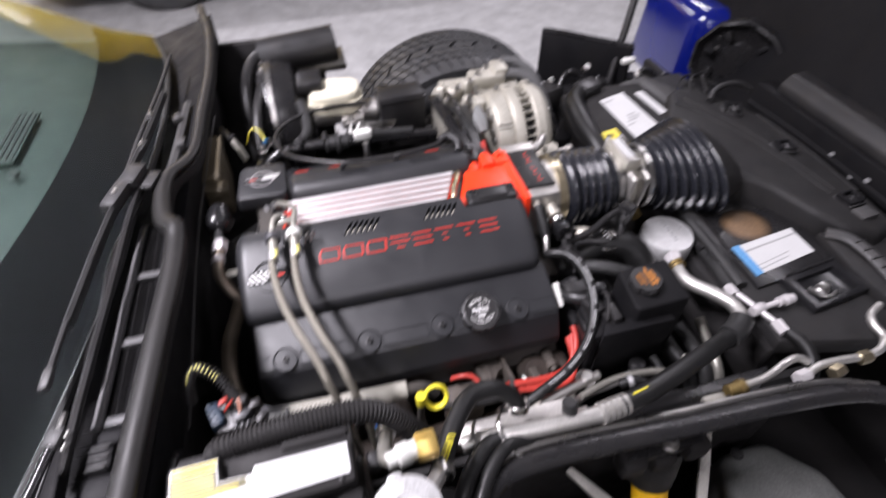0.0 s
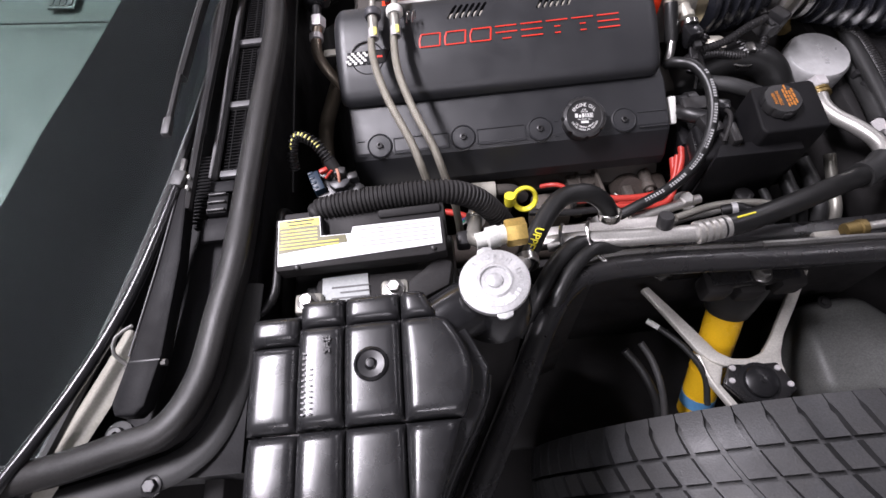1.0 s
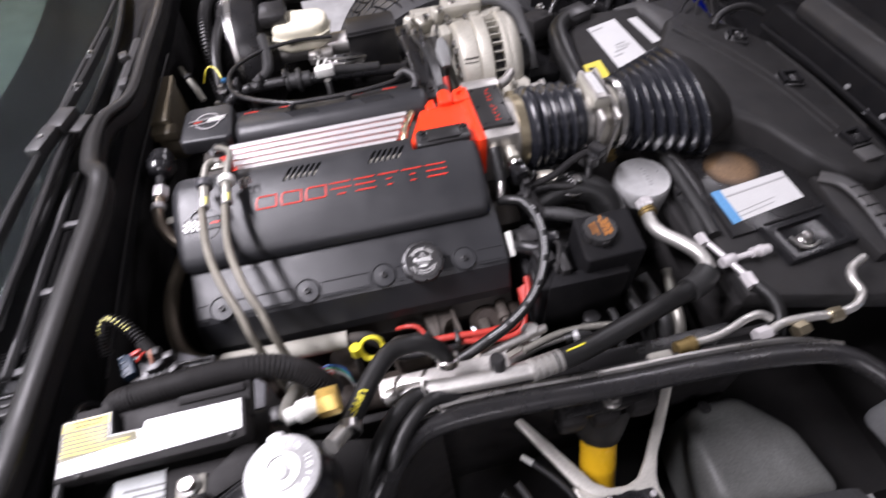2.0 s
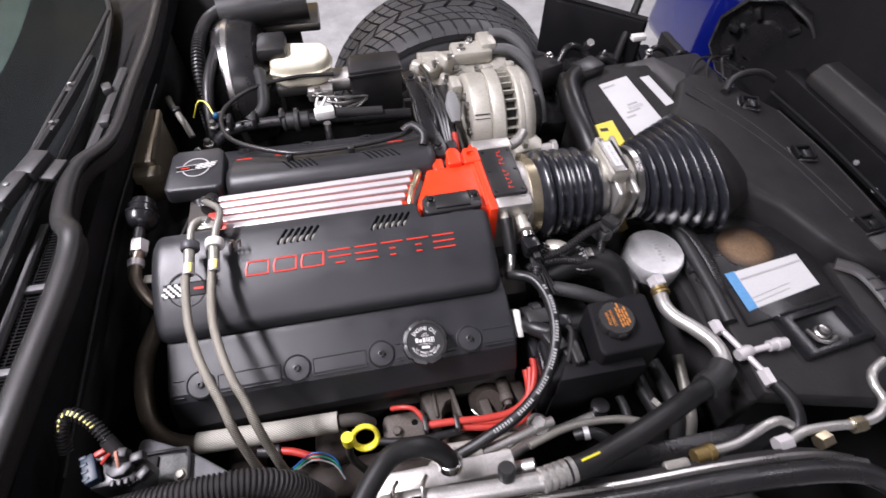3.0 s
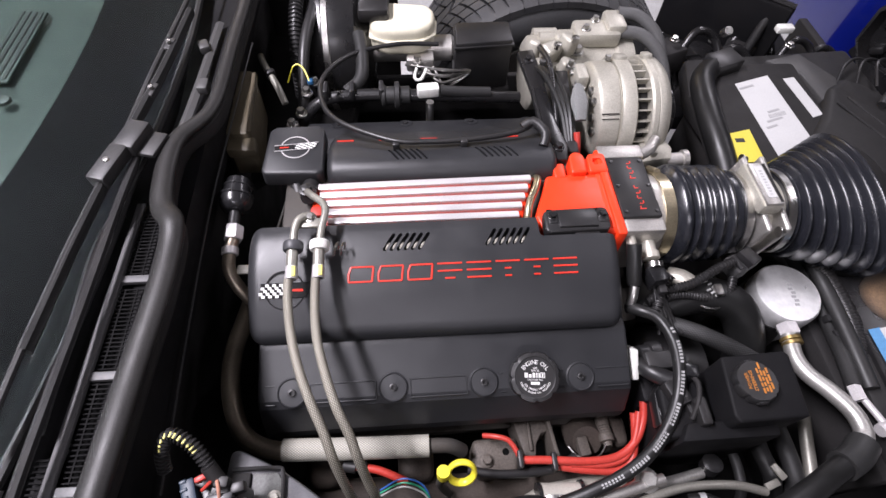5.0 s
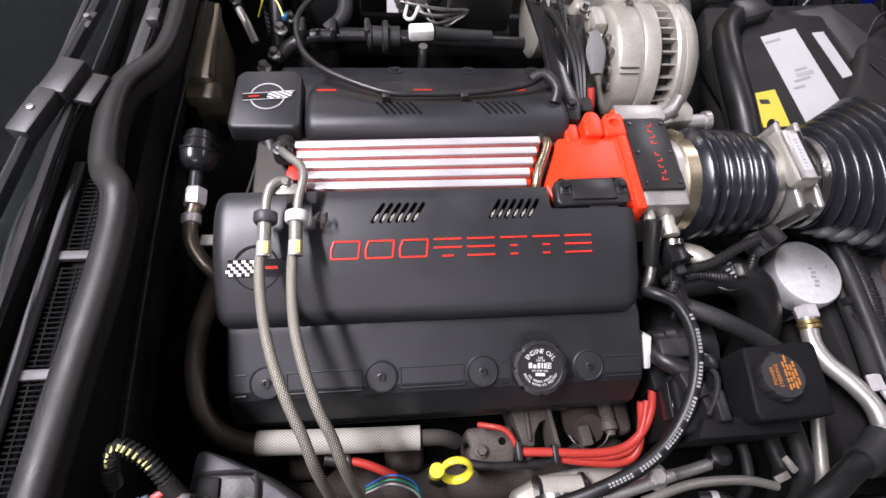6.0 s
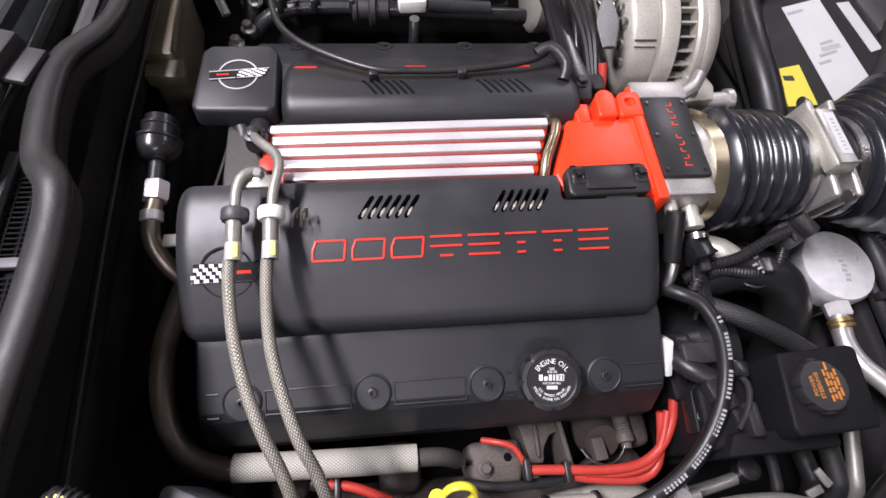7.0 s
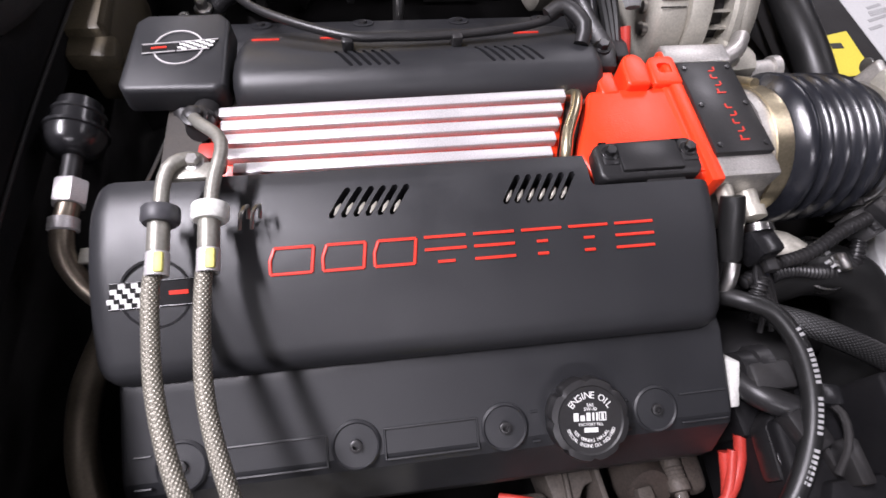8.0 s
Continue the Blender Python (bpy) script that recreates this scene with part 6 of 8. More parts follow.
PLAN = [(-0.246, -0.497), (-0.243, -0.492), (-0.212, -0.478), (-0.112, -0.477), (-0.078, -0.498), (-0.060, -0.540), (-0.066, -0.566), (-0.100, -0.622), (-0.130, -0.690), (-0.150, -0.712), (-0.236, -0.712), (-0.240, -0.690)]
part("body", prism(PLAN, 0.70, 0.862, 0.008, seg=3), TANKB, tank)
XE = [(-0.2505, -0.2112), (-0.2102, -0.1742), (-0.1732, -0.1283), (-0.1274, None)]


def pad(a, b, c, d, z0, z1, r=0.0075, dome=0.0030, bulge=0.0, n=18):
    """A smooth cushion over the plan corners a, b, c, d (round the outline); bulge swells the b-c side."""
    bm = bmesh.new()
    steps = [0.5 - 0.5 * math.cos(math.pi * i / n) for i in range(n + 1)]
    a, b, c, d = (Vector(p) for p in (a, b, c, d))
    wide, deep = ((b - a).length + (c - d).length) / 2, ((d - a).length + (c - b).length) / 2

    def fall(t, size):
        e = min(t, 1 - t) * size
        return r * (1 - math.sqrt(max(0.0, 1 - (1 - min(1.0, e / r)) ** 2)))

    rows = []
    for v in steps:
        row = []
        for u in steps:
            p = a.lerp(b, u).lerp(d.lerp(c, u), v)
            p.x += bulge * math.sin(math.pi * v) * u
            hu, hv = fall(u, wide), fall(v, deep)
            drop = r - math.sqrt(max(0.0, (r - hu) ** 2)) if hv == 0 else min(r, hu + hv)
            sag = dome * ((2 * u - 1) ** 2 + (2 * v - 1) ** 2) / 2
            row.append(bm.verts.new((p.x, p.y, z1 - drop - sag)))
        rows.append(row)
    for A, B in zip(rows, rows[1:]):
        for k in range(n):
            bm.faces.new((A[k], A[k + 1], B[k + 1], B[k]))
    rim = rows[0][:-1] + [row[-1] for row in rows[:-1]] + rows[-1][:0:-1] + [row[0] for row in rows[:0:-1]]
    foot = [bm.verts.new((v.co.x, v.co.y, z0)) for v in rim]
    for k in range(len(rim)):
        bm.faces.new((rim[k], foot[k], foot[(k + 1) % len(rim)], rim[(k + 1) % len(rim)]))
    bm.faces.new(foot)
    bmesh.ops.recalc_face_normals(bm, faces=bm.faces)
    return bm


def cell(x0, x1, y0, y1, z):
    if x1 is None:
        if y1 > -0.49:
            bm = pad((x0, y0), (-0.098, y0), (-0.108, y1), (x0, y1), z - 0.035, z)
        elif y0 > -0.585:
            bm = pad((x0, y0), (-0.083, y0), (-0.092, y1), (x0, y1), z - 0.035, z, bulge=0.014)
        else:
            bm = pad((x0, y0), (-0.1085, y0), (-0.086, y1), (x0, y1), z - 0.035, z)
    else:
        bm = pad((x0, y0), (x1, y0), (x1, y1), (x0, y1), z - 0.035, z)
    part("cell", bm, TANKB, tank, sharp=60)


for i, (x0, x1) in enumerate(XE):
    low = -0.012 if i == 0 else 0.0
    cell(x0, x1, -0.4975 + low, -0.4735 + low if i != 0 else -0.486, 0.880)
    cell(x0, x1, -0.5775, -0.4985 + low, 0.884 - (0.006 if i == 0 else 0))
    cell(x0, x1, -0.6415, -0.5790, 0.880 - (0.006 if i == 0 else 0))
    if i < 3:
        cell(x0, x1, -0.708, -0.6430, 0.872)
part("boss", lathe([(0, 0.880), (0.0135, 0.880), (0.0135, 0.885), (0.0115, 0.8865), (0.0105, 0.8845), (0.005, 0.8840), (0.003, 0.8868), (0, 0.887)], pose(-0.151, -0.5345, 0), 32), GLOSSY, tank)
part("neck", lathe([(0, 0.82), (0.036, 0.82), (0.030, 0.855), (0.0225, 0.862), (0.0225, 0.876), (0, 0.876)], pose(-0.0475, -0.4745, 0), 32), GLOSSY, tank)
part("shoulder", sweep([(-0.098, -0.497, 0.845), (-0.075, -0.485, 0.845), (-0.048, -0.470, 0.835)], 0.025, 16), GLOSSY, tank)
part("edge_seam", sweep([(-0.062, -0.545, 0.855), (-0.070, -0.570, 0.852), (-0.103, -0.625, 0.848), (-0.132, -0.69, 0.84)], 0.004, 8), GLOSSY, tank)
cast_words = bmesh.new()
for k, w in enumerate((0.052, 0.040)):
    for j in range(int(w / 0.0042)):
        box((-0.203 + 0.0055 * k, -0.570 + 0.0042 * j + 0.002, 0.8848), (0.0024, 0.0012, 0.0006), 0, None, cast_words)
part("cast_print", cast_words, GLOSSY, tank)
part("cast_lettering", text_bm("SAE", 0.0085, axes((-0.1855, -0.516, 0.8850), (0, 1, 0), (0, 0, 1)), 0.0005), GLOSSY, tank)
rcap = thing("pressure_cap", (-0.0475, -0.4745, 0.872), "stamped metal pressure cap with raised lettering", "pressure cap")
cm = pose(-0.0475, -0.4745, 0.0, 0, 0, 20)
part("disc", lathe([(0, 0.872), (0.028, 0.872), (0.0295, 0.875), (0.0290, 0.8795), (0.0265, 0.8810), (0.0160, 0.8812), (0.0140, 0.8828), (0.0125, 0.8828), (0.0118, 0.8805), (0.0070, 0.8805), (0.0062, 0.8825), (0.0045, 0.8832), (0, 0.8832)], cm, 56, lobes=2, lobe=0.02), CAPMETAL, rcap)
for a in (20, 200):
    t = cm @ Matrix.Rotation(radians(a + 60), 4, "Z")
    part("ear", prism([(0.022, -0.009), (0.032, -0.006), (0.0335, 0.0), (0.032, 0.006), (0.022, 0.009)], 0.8745, 0.8785, 0.0012, t), CAPMETAL, rcap)
letters = bmesh.new()
msg = "NEVER OPEN HOT"
for i, ch in enumerate(msg):
    if ch == " ":
        continue
    ang = radians(200 - 215 * i / (len(msg) - 1))
    mm = Matrix.Translation((-0.0475, -0.4745, 0.8812)) @ Matrix.Translation((math.cos(ang) * 0.0215, math.sin(ang) * 0.0215, 0)) @ Matrix.Rotation(ang - math.pi / 2, 4, "Z")
    t = text_bm(ch, 0.0064, mm, 0.0004)
    tm = bpy.data.meshes.new("glyph")
    t.to_mesh(tm)
    t.free()
    letters.from_mesh(tm)
    bpy.data.meshes.remove(tm)
for k in range(12):
    ang = radians(215 + 115 * k / 11)
    box((-0.0475 + math.cos(ang) * 0.0215, -0.4745 + math.sin(ang) * 0.0215, 0.8813), (0.0030, 0.0038, 0.0008), 0, Matrix.Rotation(ang + math.pi / 2, 4, "Z"), letters)
part("lettering", letters, CAPMETAL, rcap)

# ---- near side: hoses and lines ----
conduit = thing("corrugated_conduit", (-0.1, -0.32, 0.77), "fat corrugated black wiring conduit over the battery", "conduit")
part("tube", sweep([(-0.2085, -0.3745, 0.838), (-0.2040, -0.3690, 0.8475), (-0.190, -0.3675, 0.8510), (-0.160, -0.366, 0.8535), (-0.126, -0.3645, 0.8545), (-0.096, -0.363, 0.8520), (-0.071, -0.362, 0.845), (-0.050, -0.363, 0.830), (-0.033, -0.367, 0.808), (-0.018, -0.374, 0.782)], 0.0115, 18, corr=0.0016, pitch=0.0040), MATTE, conduit)
part("end_sleeve", sweep([(-0.2105, -0.379, 0.829), (-0.2080, -0.3735, 0.840)], 0.0122, 18), RUBBER, conduit)
small = thing("wiring_plug", (-0.21, -0.27, 0.70), "black and grey wiring plugs with a yellow-striped conduit", "wiring plug")
stripe_line = [(-0.2425, -0.294, 0.818), (-0.2415, -0.284, 0.832), (-0.237, -0.275, 0.842), (-0.229, -0.2715, 0.846), (-0.214, -0.280, 0.842), (-0.203, -0.293, 0.832), (-0.196, -0.304, 0.822)]
loop = part("conduit", sweep(stripe_line, 0.0052, 14, corr=0.0020, pitch=0.0036), BLACK, small, "ribbed conduit with a faded yellow stripe")
for k, p in enumerate(spline(stripe_line[1:6], 0.0036)[1:-3]):
    part("yellow_rib", box(p + Vector((-0.0005, -0.0010, 0.0054)), (0.0018, 0.0046, 0.0014), 0.0004, Matrix.Rotation(0.3 - 0.14 * k, 4, "Z")), PALEYEL, loop)
part("tape", sweep([(-0.202, -0.295, 0.831), (-0.194, -0.306, 0.820)], 0.0066, 12), MATTE, loop)
PLUGGREY = mat("blue_grey_plug", (0.014, 0.028, 0.048), 0.45)
DARKPLUG = mat("dark_plug", (0.040, 0.040, 0.043), 0.4)
part("housing", box((-0.199, -0.318, 0.790), (0.040, 0.026, 0.050), 0.004), BLACK, small)
part("stalk", box((-0.199, -0.318, 0.735), (0.020, 0.018, 0.090), 0.004), MATTE, small)
grey_plug = part("grey_plug", box((-0.217, -0.315, 0.815), (0.012, 0.026, 0.018), 0.002, Matrix.Rotation(0.35, 4, "Z")), PLUGGREY, small, "blue-grey plug with teeth")
for k in range(4):
    part("tooth", box((-0.2235 + 0.0022 * k, -0.305 - 0.0065 * k, 0.823), (0.006, 0.0030, 0.004), 0.0008, Matrix.Rotation(0.35, 4, "Z")), PLUGGREY, grey_plug)
white_plug = part("light_plug", prism([(-0.2035, -0.3165), (-0.182, -0.314), (-0.1815, -0.319), (-0.187, -0.3255), (-0.197, -0.3265), (-0.203, -0.322)], 0.808, 0.822, 0.0015), DARKPLUG, small, "dark grey plug with teeth")
for k in range(3):
    part("tooth", box((-0.198 + 0.0058 * k, -0.3295, 0.814), (0.0032, 0.0058, 0.006), 0.0008), DARKPLUG, white_plug)
for k, (dx, dy, dz) in enumerate(((-0.006, 0.010, 0.004), (0.012, 0.008, 0.010), (0.024, 0.004, 0.004), (0.020, -0.012, -0.006), (0.030, -0.010, 0.0))):
    part("latch", box((-0.203 + dx, -0.315 + dy, 0.812 + dz), (0.012, 0.009, 0.012), 0.002, Matrix.Rotation(0.3 * k - 0.4, 4, "Z")), CHARCOAL if k % 2 else BLACK, small)
part("red_clip", box((-0.209, -0.303, 0.824), (0.010, 0.005, 0.005), 0.0015, Matrix.Rotation(0.4, 4, "Z")), REDWIRE, small)
part("wire", sweep([(-0.196, -0.303, 0.823), (-0.193, -0.308, 0.829), (-0.192, -0.314, 0.826), (-0.1925, -0.319, 0.820)], 0.0015, 8), mat("salmon_wire", (0.55, 0.26, 0.18), 0.5), small)
part("wire", sweep([(-0.197, -0.303, 0.823), (-0.200, -0.308, 0.828), (-0.207, -0.312, 0.822)], 0.0015, 8), REDWIRE, small)
blower = thing("heater_case", (-0.17, -0.30, 0.62), "grey plastic case with a bolted flange", "case")
part("case", prism([(-0.212, -0.267), (-0.204, -0.265), (-0.160, -0.287), (-0.141, -0.300), (-0.10, -0.33), (-0.10, -0.36), (-0.23, -0.36), (-0.215, -0.30)], 0.66, 0.752, 0.004), mat("grey_case", (0.105, 0.105, 0.112), 0.45, grain=0.2), blower)
part("pocket", prism([(-0.186, -0.289), (-0.163, -0.289), (-0.158, -0.296), (-0.158, -0.325), (-0.186, -0.325)], 0.750, 0.7545, 0.002), LINER, blower, "pale grey pocket")
part("dark_recess", prism([(-0.206, -0.287), (-0.188, -0.288), (-0.188, -0.335), (-0.215, -0.335)], 0.748, 0.7560, 0.002), MATTE, blower, "black recess")
part("rim", sweep([(-0.206, -0.2845, 0.7550), (-0.166, -0.2855, 0.7560), (-0.1575, -0.291, 0.7560), (-0.1555, -0.33, 0.7560)], 0.0020, 8, 0.003), BLACK, blower)
part("bolt", bolt((-0.164, -0.312, 0.7545), 0.0045, 0.005), DULLPIPE, blower)

upper = thing("radiator_hose", (0.04, -0.36, 0.70), "black upper radiator hose with yellow lettering", "hose")
part("hose", sweep([(0.104, -0.352, 0.745), (0.098, -0.345, 0.762), (0.076, -0.339, 0.780), (0.046, -0.345, 0.786), (0.022, -0.370, 0.788), (0.002, -0.402, 0.791), (-0.010, -0.424, 0.798)], 0.0105, 20, 0.005), HOSE, upper)
part("lettering", text_bm("UPPER", 0.0125, axes((0.0035, -0.4020, 0.8020), (-0.53, -0.83, 0.10), (-0.22, 0.10, 1.0)), 0.0006), YELLOW, upper, "yellow printed lettering")
part("clamp", lathe([(0.0110, 0), (0.0124, 0.001), (0.0124, 0.010), (0.0110, 0.011)], axes((-0.006, -0.417, 0.796), (1, 0, 0), (-0.45, -0.86, 0.2)), 24), STEEL, upper)
part("neck", sweep([(-0.010, -0.424, 0.800), (-0.022, -0.440, 0.812)], 0.0085, 14), TUBEALU, upper)
part("thermostat_clamp", lathe([(0.0112, 0), (0.0128, 0.001), (0.0128, 0.011), (0.0112, 0.012)], axes((0.105, -0.353, 0.742), (1, 0, 0), (-0.35, 0.35, 1)), 24), STEEL, upper)
for dx, dy, rr in ((0.018, -0.012, 0.0095), (0.035, -0.020, 0.0080)):
    part("bypass_hose", sweep([(0.10 + dx, -0.375 + dy, 0.72), (0.050 + dx, -0.372 + dy, 0.748), (0.018 + dx, -0.392 + dy, 0.752), (-0.008 + dx, -0.425 + dy, 0.745), (-0.03 + dx, -0.46 + dy, 0.71)], rr, 14), HOSE, upper)
junction = thing("hose_junction", (-0.02, -0.37, 0.74), "brass and white nylon hose junction", "fitting")
part("brass_nut", lathe([(0, 0), (0.0125, 0), (0.0135, 0.002), (0.0135, 0.018), (0.0125, 0.020), (0, 0.020)], axes((-0.027, -0.4055, 0.830), (0, 0, 1), (1, 0.06, 0.05)), 6), BRASSNUT, junction, "stained brass nut")
part("white_body", lathe([(0, -0.028), (0.008, -0.028), (0.008, -0.018), (0.011, -0.016), (0.011, -0.006), (0.0095, -0.004), (0.0095, 0.002), (0, 0.002)], axes((-0.029, -0.4060, 0.830), (0, 0, 1), (1, 0.18, 0.02)), 20), WHITEPL, junction)
part("elbow", sweep([(-0.050, -0.4105, 0.829), (-0.0570, -0.4060, 0.827), (-0.0570, -0.3940, 0.819), (-0.0540, -0.3800, 0.809), (-0.0515, -0.366, 0.800), (-0.050, -0.350, 0.780)], 0.0072, 14), DULLPIPE, junction, "dull metal elbow")
part("ring_nut", lathe([(0.0, 0), (0.0098, 0), (0.0104, 0.002), (0.0104, 0.008), (0.0098, 0.010), (0, 0.010)], axes((-0.0525, -0.374, 0.805), (1, 0, 0), (0.05, 0.85, -0.5)), 12), STEEL, junction)
part("hose_end", sweep([(-0.0505, -0.358, 0.790), (-0.049, -0.344, 0.770), (-0.050, -0.335, 0.74)], 0.0095, 14), HOSE, junction)
part("side_plug", box((-0.068, -0.402, 0.818), (0.014, 0.016, 0.016), 0.003), BLACK, junction)
dip = thing("dipstick", (0.012, -0.285, 0.66), "yellow plastic dipstick ring", "dipstick")
part("ring", sweep([(0.0185 + 0.0140 * math.cos(a), -0.2935 + 0.0080 * math.sin(a), 0.708 + 0.0128 * math.sin(a)) for a in (math.tau * k / 16 for k in range(17))], 0.0029, 10, 0.004, flat=1.5), YELLOW, dip)
part("stem", lathe([(0, 0), (0.0062, 0), (0.0070, 0.004), (0.0070, 0.016), (0, 0.016)], axes((-0.001, -0.2955, 0.702), (1, 0, 0), (0.6, 0.1, 0.6)), 16), YELLOW, dip)
part("tube", sweep([(-0.001, -0.2955, 0.702), (-0.003, -0.297, 0.66), (0.01, -0.30, 0.60)], 0.0048, 10), IRON, dip)

wires = thing("plug_wires", (0.12, -0.27, 0.62), "red silicone ignition wires along the exhaust", "ignition wire")
part("wire", sweep([(0.052, -0.246, 0.658), (0.066, -0.250, 0.666), (0.080, -0.255, 0.667), (0.089, -0.268, 0.663), (0.093, -0.278, 0.658)], 0.0032, 10), REDWIRE, wires)
part("wire", sweep([(0.090, -0.277, 0.662), (0.128, -0.280, 0.665), (0.171, -0.284, 0.665), (0.206, -0.281, 0.667), (0.229, -0.266, 0.673), (0.241, -0.244, 0.682), (0.243, -0.226, 0.690)], 0.0047, 12), REDWIRE, wires)
part("wire", sweep([(0.135, -0.286, 0.658), (0.169, -0.2925, 0.658), (0.203, -0.295, 0.658), (0.222, -0.286, 0.662), (0.230, -0.262, 0.670), (0.232, -0.236, 0.680)], 0.0045, 12), REDWIRE, wires)
part("wire", sweep([(0.150, -0.2855, 0.661), (0.190, -0.2885, 0.662), (0.215, -0.282, 0.666), (0.229, -0.262, 0.675), (0.237, -0.236, 0.684)], 0.0040, 12), REDWIRE, wires)
part("wire", sweep([(-0.100, -0.272, 0.664), (-0.072, -0.278, 0.664), (-0.040, -0.292, 0.660)], 0.0046, 10), REDWIRE, wires)
part("boot", sweep([(-0.112, -0.270, 0.664), (-0.098, -0.273, 0.664)], 0.0072, 10), BLACK, wires)
for x, y in ((0.091, -0.277), (0.130, -0.282), (-0.088, -0.277)):
    part("clip", box((x, y, 0.664), (0.006, 0.020, 0.016), 0.002), BLACK, wires)
part("harness", sweep([(0.03, -0.283, 0.655), (0.07, -0.290, 0.656), (0.13, -0.288, 0.652), (0.16, -0.275, 0.65)], 0.005, 10), BLACK, wires)
for k, c in enumerate(((0.02, 0.10, 0.35), (0.02, 0.25, 0.14), (0.34, 0.34, 0.33))):
    part("thin_lead", sweep([(-0.070, -0.300 - 0.003 * k, 0.672), (-0.045, -0.292 - 0.004 * k, 0.685), (-0.022, -0.300 - 0.004 * k, 0.680), (-0.012, -0.322, 0.665)], 0.0010, 6), mat("thin_lead", c, 0.5), wires)
sensor_end = thing("cover_end_sensor", (0.235, -0.19, 0.68), "white and black sensor at the end of the valve cover", "sensor")
part("white_block", box((0.2285, -0.188, 0.720), (0.008, 0.036, 0.024), 0.002, Matrix.Rotation(radians(35), 4, "X")), WHITEPL, sensor_end)
part("black_plug", lathe([(0, 0), (0.013, 0), (0.013, 0.012), (0.016, 0.013), (0.016, 0.024), (0.010, 0.028), (0, 0.028)], axes((0.238, -0.182, 0.722), (0, 0, 1), (1, 0.05, 0)), 12), BLACK, sensor_end)

power_hose = thing("air_hose", (0.24, -0.2, 0.70), "black rubber hose with white print arching from the throttle", "hose")
part("boot", lathe([(0, 0), (0.0085, 0), (0.0090, 0.004), (0.0088, 0.046), (0.0072, 0.050), (0, 0.050)], axes((0.2390, -0.0700, 0.7940), (1, 0, 0), (-0.04, -0.75, -0.62)), 18), HOSE, power_hose)
part("elbow", sweep([(0.237, -0.113, 0.768), (0.234, -0.124, 0.760), (0.231, -0.130, 0.748)], 0.0055, 12), STEEL, power_hose)
arc = [(0.231, -0.130, 0.748), (0.240, -0.140, 0.758), (0.256, -0.152, 0.762), (0.266, -0.180, 0.760), (0.266, -0.215, 0.750), (0.254, -0.250, 0.738), (0.230, -0.282, 0.726), (0.195, -0.306, 0.716), (0.150, -0.322, 0.704), (0.110, -0.332, 0.69)]
part("hose", sweep(arc, 0.0070, 16, 0.005), HOSE, power_hose)
dense = spline(arc, 0.0036)
pb = bmesh.new()
for k in range(14, len(dense) - 16):
    if k % 9 in (7, 8):
        continue
    d = (dense[k + 1] - dense[k - 1]).normalized()
    mm = axes(dense[k] + Vector((0.10, 0.0, 0.80)).normalized() * 0.0071, d, (0.12, 0.0, 1.0))
    box(mm.translation, (0.0022, 0.0040, 0.0005), 0, mm.to_3x3().to_4x4(), pb)
part("print", pb, GREYINK, power_hose, "small white print")

reservoir = thing("power_steering_reservoir", (0.325, -0.24, 0.62), "black power steering reservoir with an orange-printed cap", "fluid reservoir")
part("tank", prism([(0.308, -0.204), (0.382, -0.201), (0.386, -0.206), (0.380, -0.273), (0.304, -0.275), (0.300, -0.268)], 0.640, 0.768, 0.005, seg=3), COWLB, reservoir)
part("lower_body", prism([(0.246, -0.222), (0.300, -0.214), (0.300, -0.278), (0.242, -0.278)], 0.62, 0.732, 0.005, seg=3), COWLB, reservoir)
for x, y, ln in ((0.272, -0.244, 0.040), (0.284, -0.256, 0.028)):
    part("moulded_clip", box((x, y, 0.734), (0.007, ln, 0.008), 0.002, Matrix.Rotation(radians(12), 4, "Z")), BLACK, reservoir)
part("side_bracket", prism([(0.250, -0.285), (0.360, -0.285), (0.360, -0.265), (0.262, -0.265)], 0.60, 0.742, 0.004), COWLB, reservoir)
part("left_arm", sweep([(0.268, -0.220, 0.735), (0.245, -0.205, 0.730), (0.238, -0.190, 0.72)], 0.010, 10), BLACK, reservoir)
pc = part("cap", lathe([(0, 0.766), (0.0195, 0.766), (0.0195, 0.769), (0.0222, 0.770), (0.0222, 0.779), (0.0208, 0.781), (0, 0.7815)], pose(0.330, -0.2365, 0), 96, lobes=8, notch=0.07), BLACK, reservoir)
for k, (wd, sz) in enumerate((("POWER", 0.0050), ("STEERING", 0.0050))):
    part("lettering", text_bm(wd, sz, axes((0.330 - 0.0105 + 0.0054 * k, -0.2365, 0.7817), (0, 1, 0), (0, 0, 1)), 0.0003), ORANGE, pc, "orange printed lettering")
for j, (y0, y1) in enumerate(((-0.014, 0.010), (-0.012, 0.015), (-0.013, 0.010), (-0.010, 0.011))):
    y = y0
    while y < y1:
        ln = 0.004 + 0.0015 * ((j * 3 + int(y * 1000)) % 3)
        part("print_bar", box((0.330 + 0.0025 + 0.0034 * j, -0.2365 + y + ln / 2, 0.7818), (0.0019, ln, 0.0005), 0), ORANGE, pc)
        y += ln + 0.0016
part("cap_ears", box((0.330, -0.2365, 0.774), (0.012, 0.048, 0.010), 0.003), BLACK, pc)

accumulator = thing("air_conditioning_accumulator", (0.468, -0.096, 0.50), "black canister with a bright round metal top", "canister")
part("canister", lathe([(0, 0.50), (0.042, 0.50), (0.042, 0.672), (0, 0.672)], pose(0.468, -0.096, 0), 32), BLACK, accumulator)
dtop = axes((0.476, -0.096, 0.664), (1, 0, 0), (-0.36, -0.02, 1))
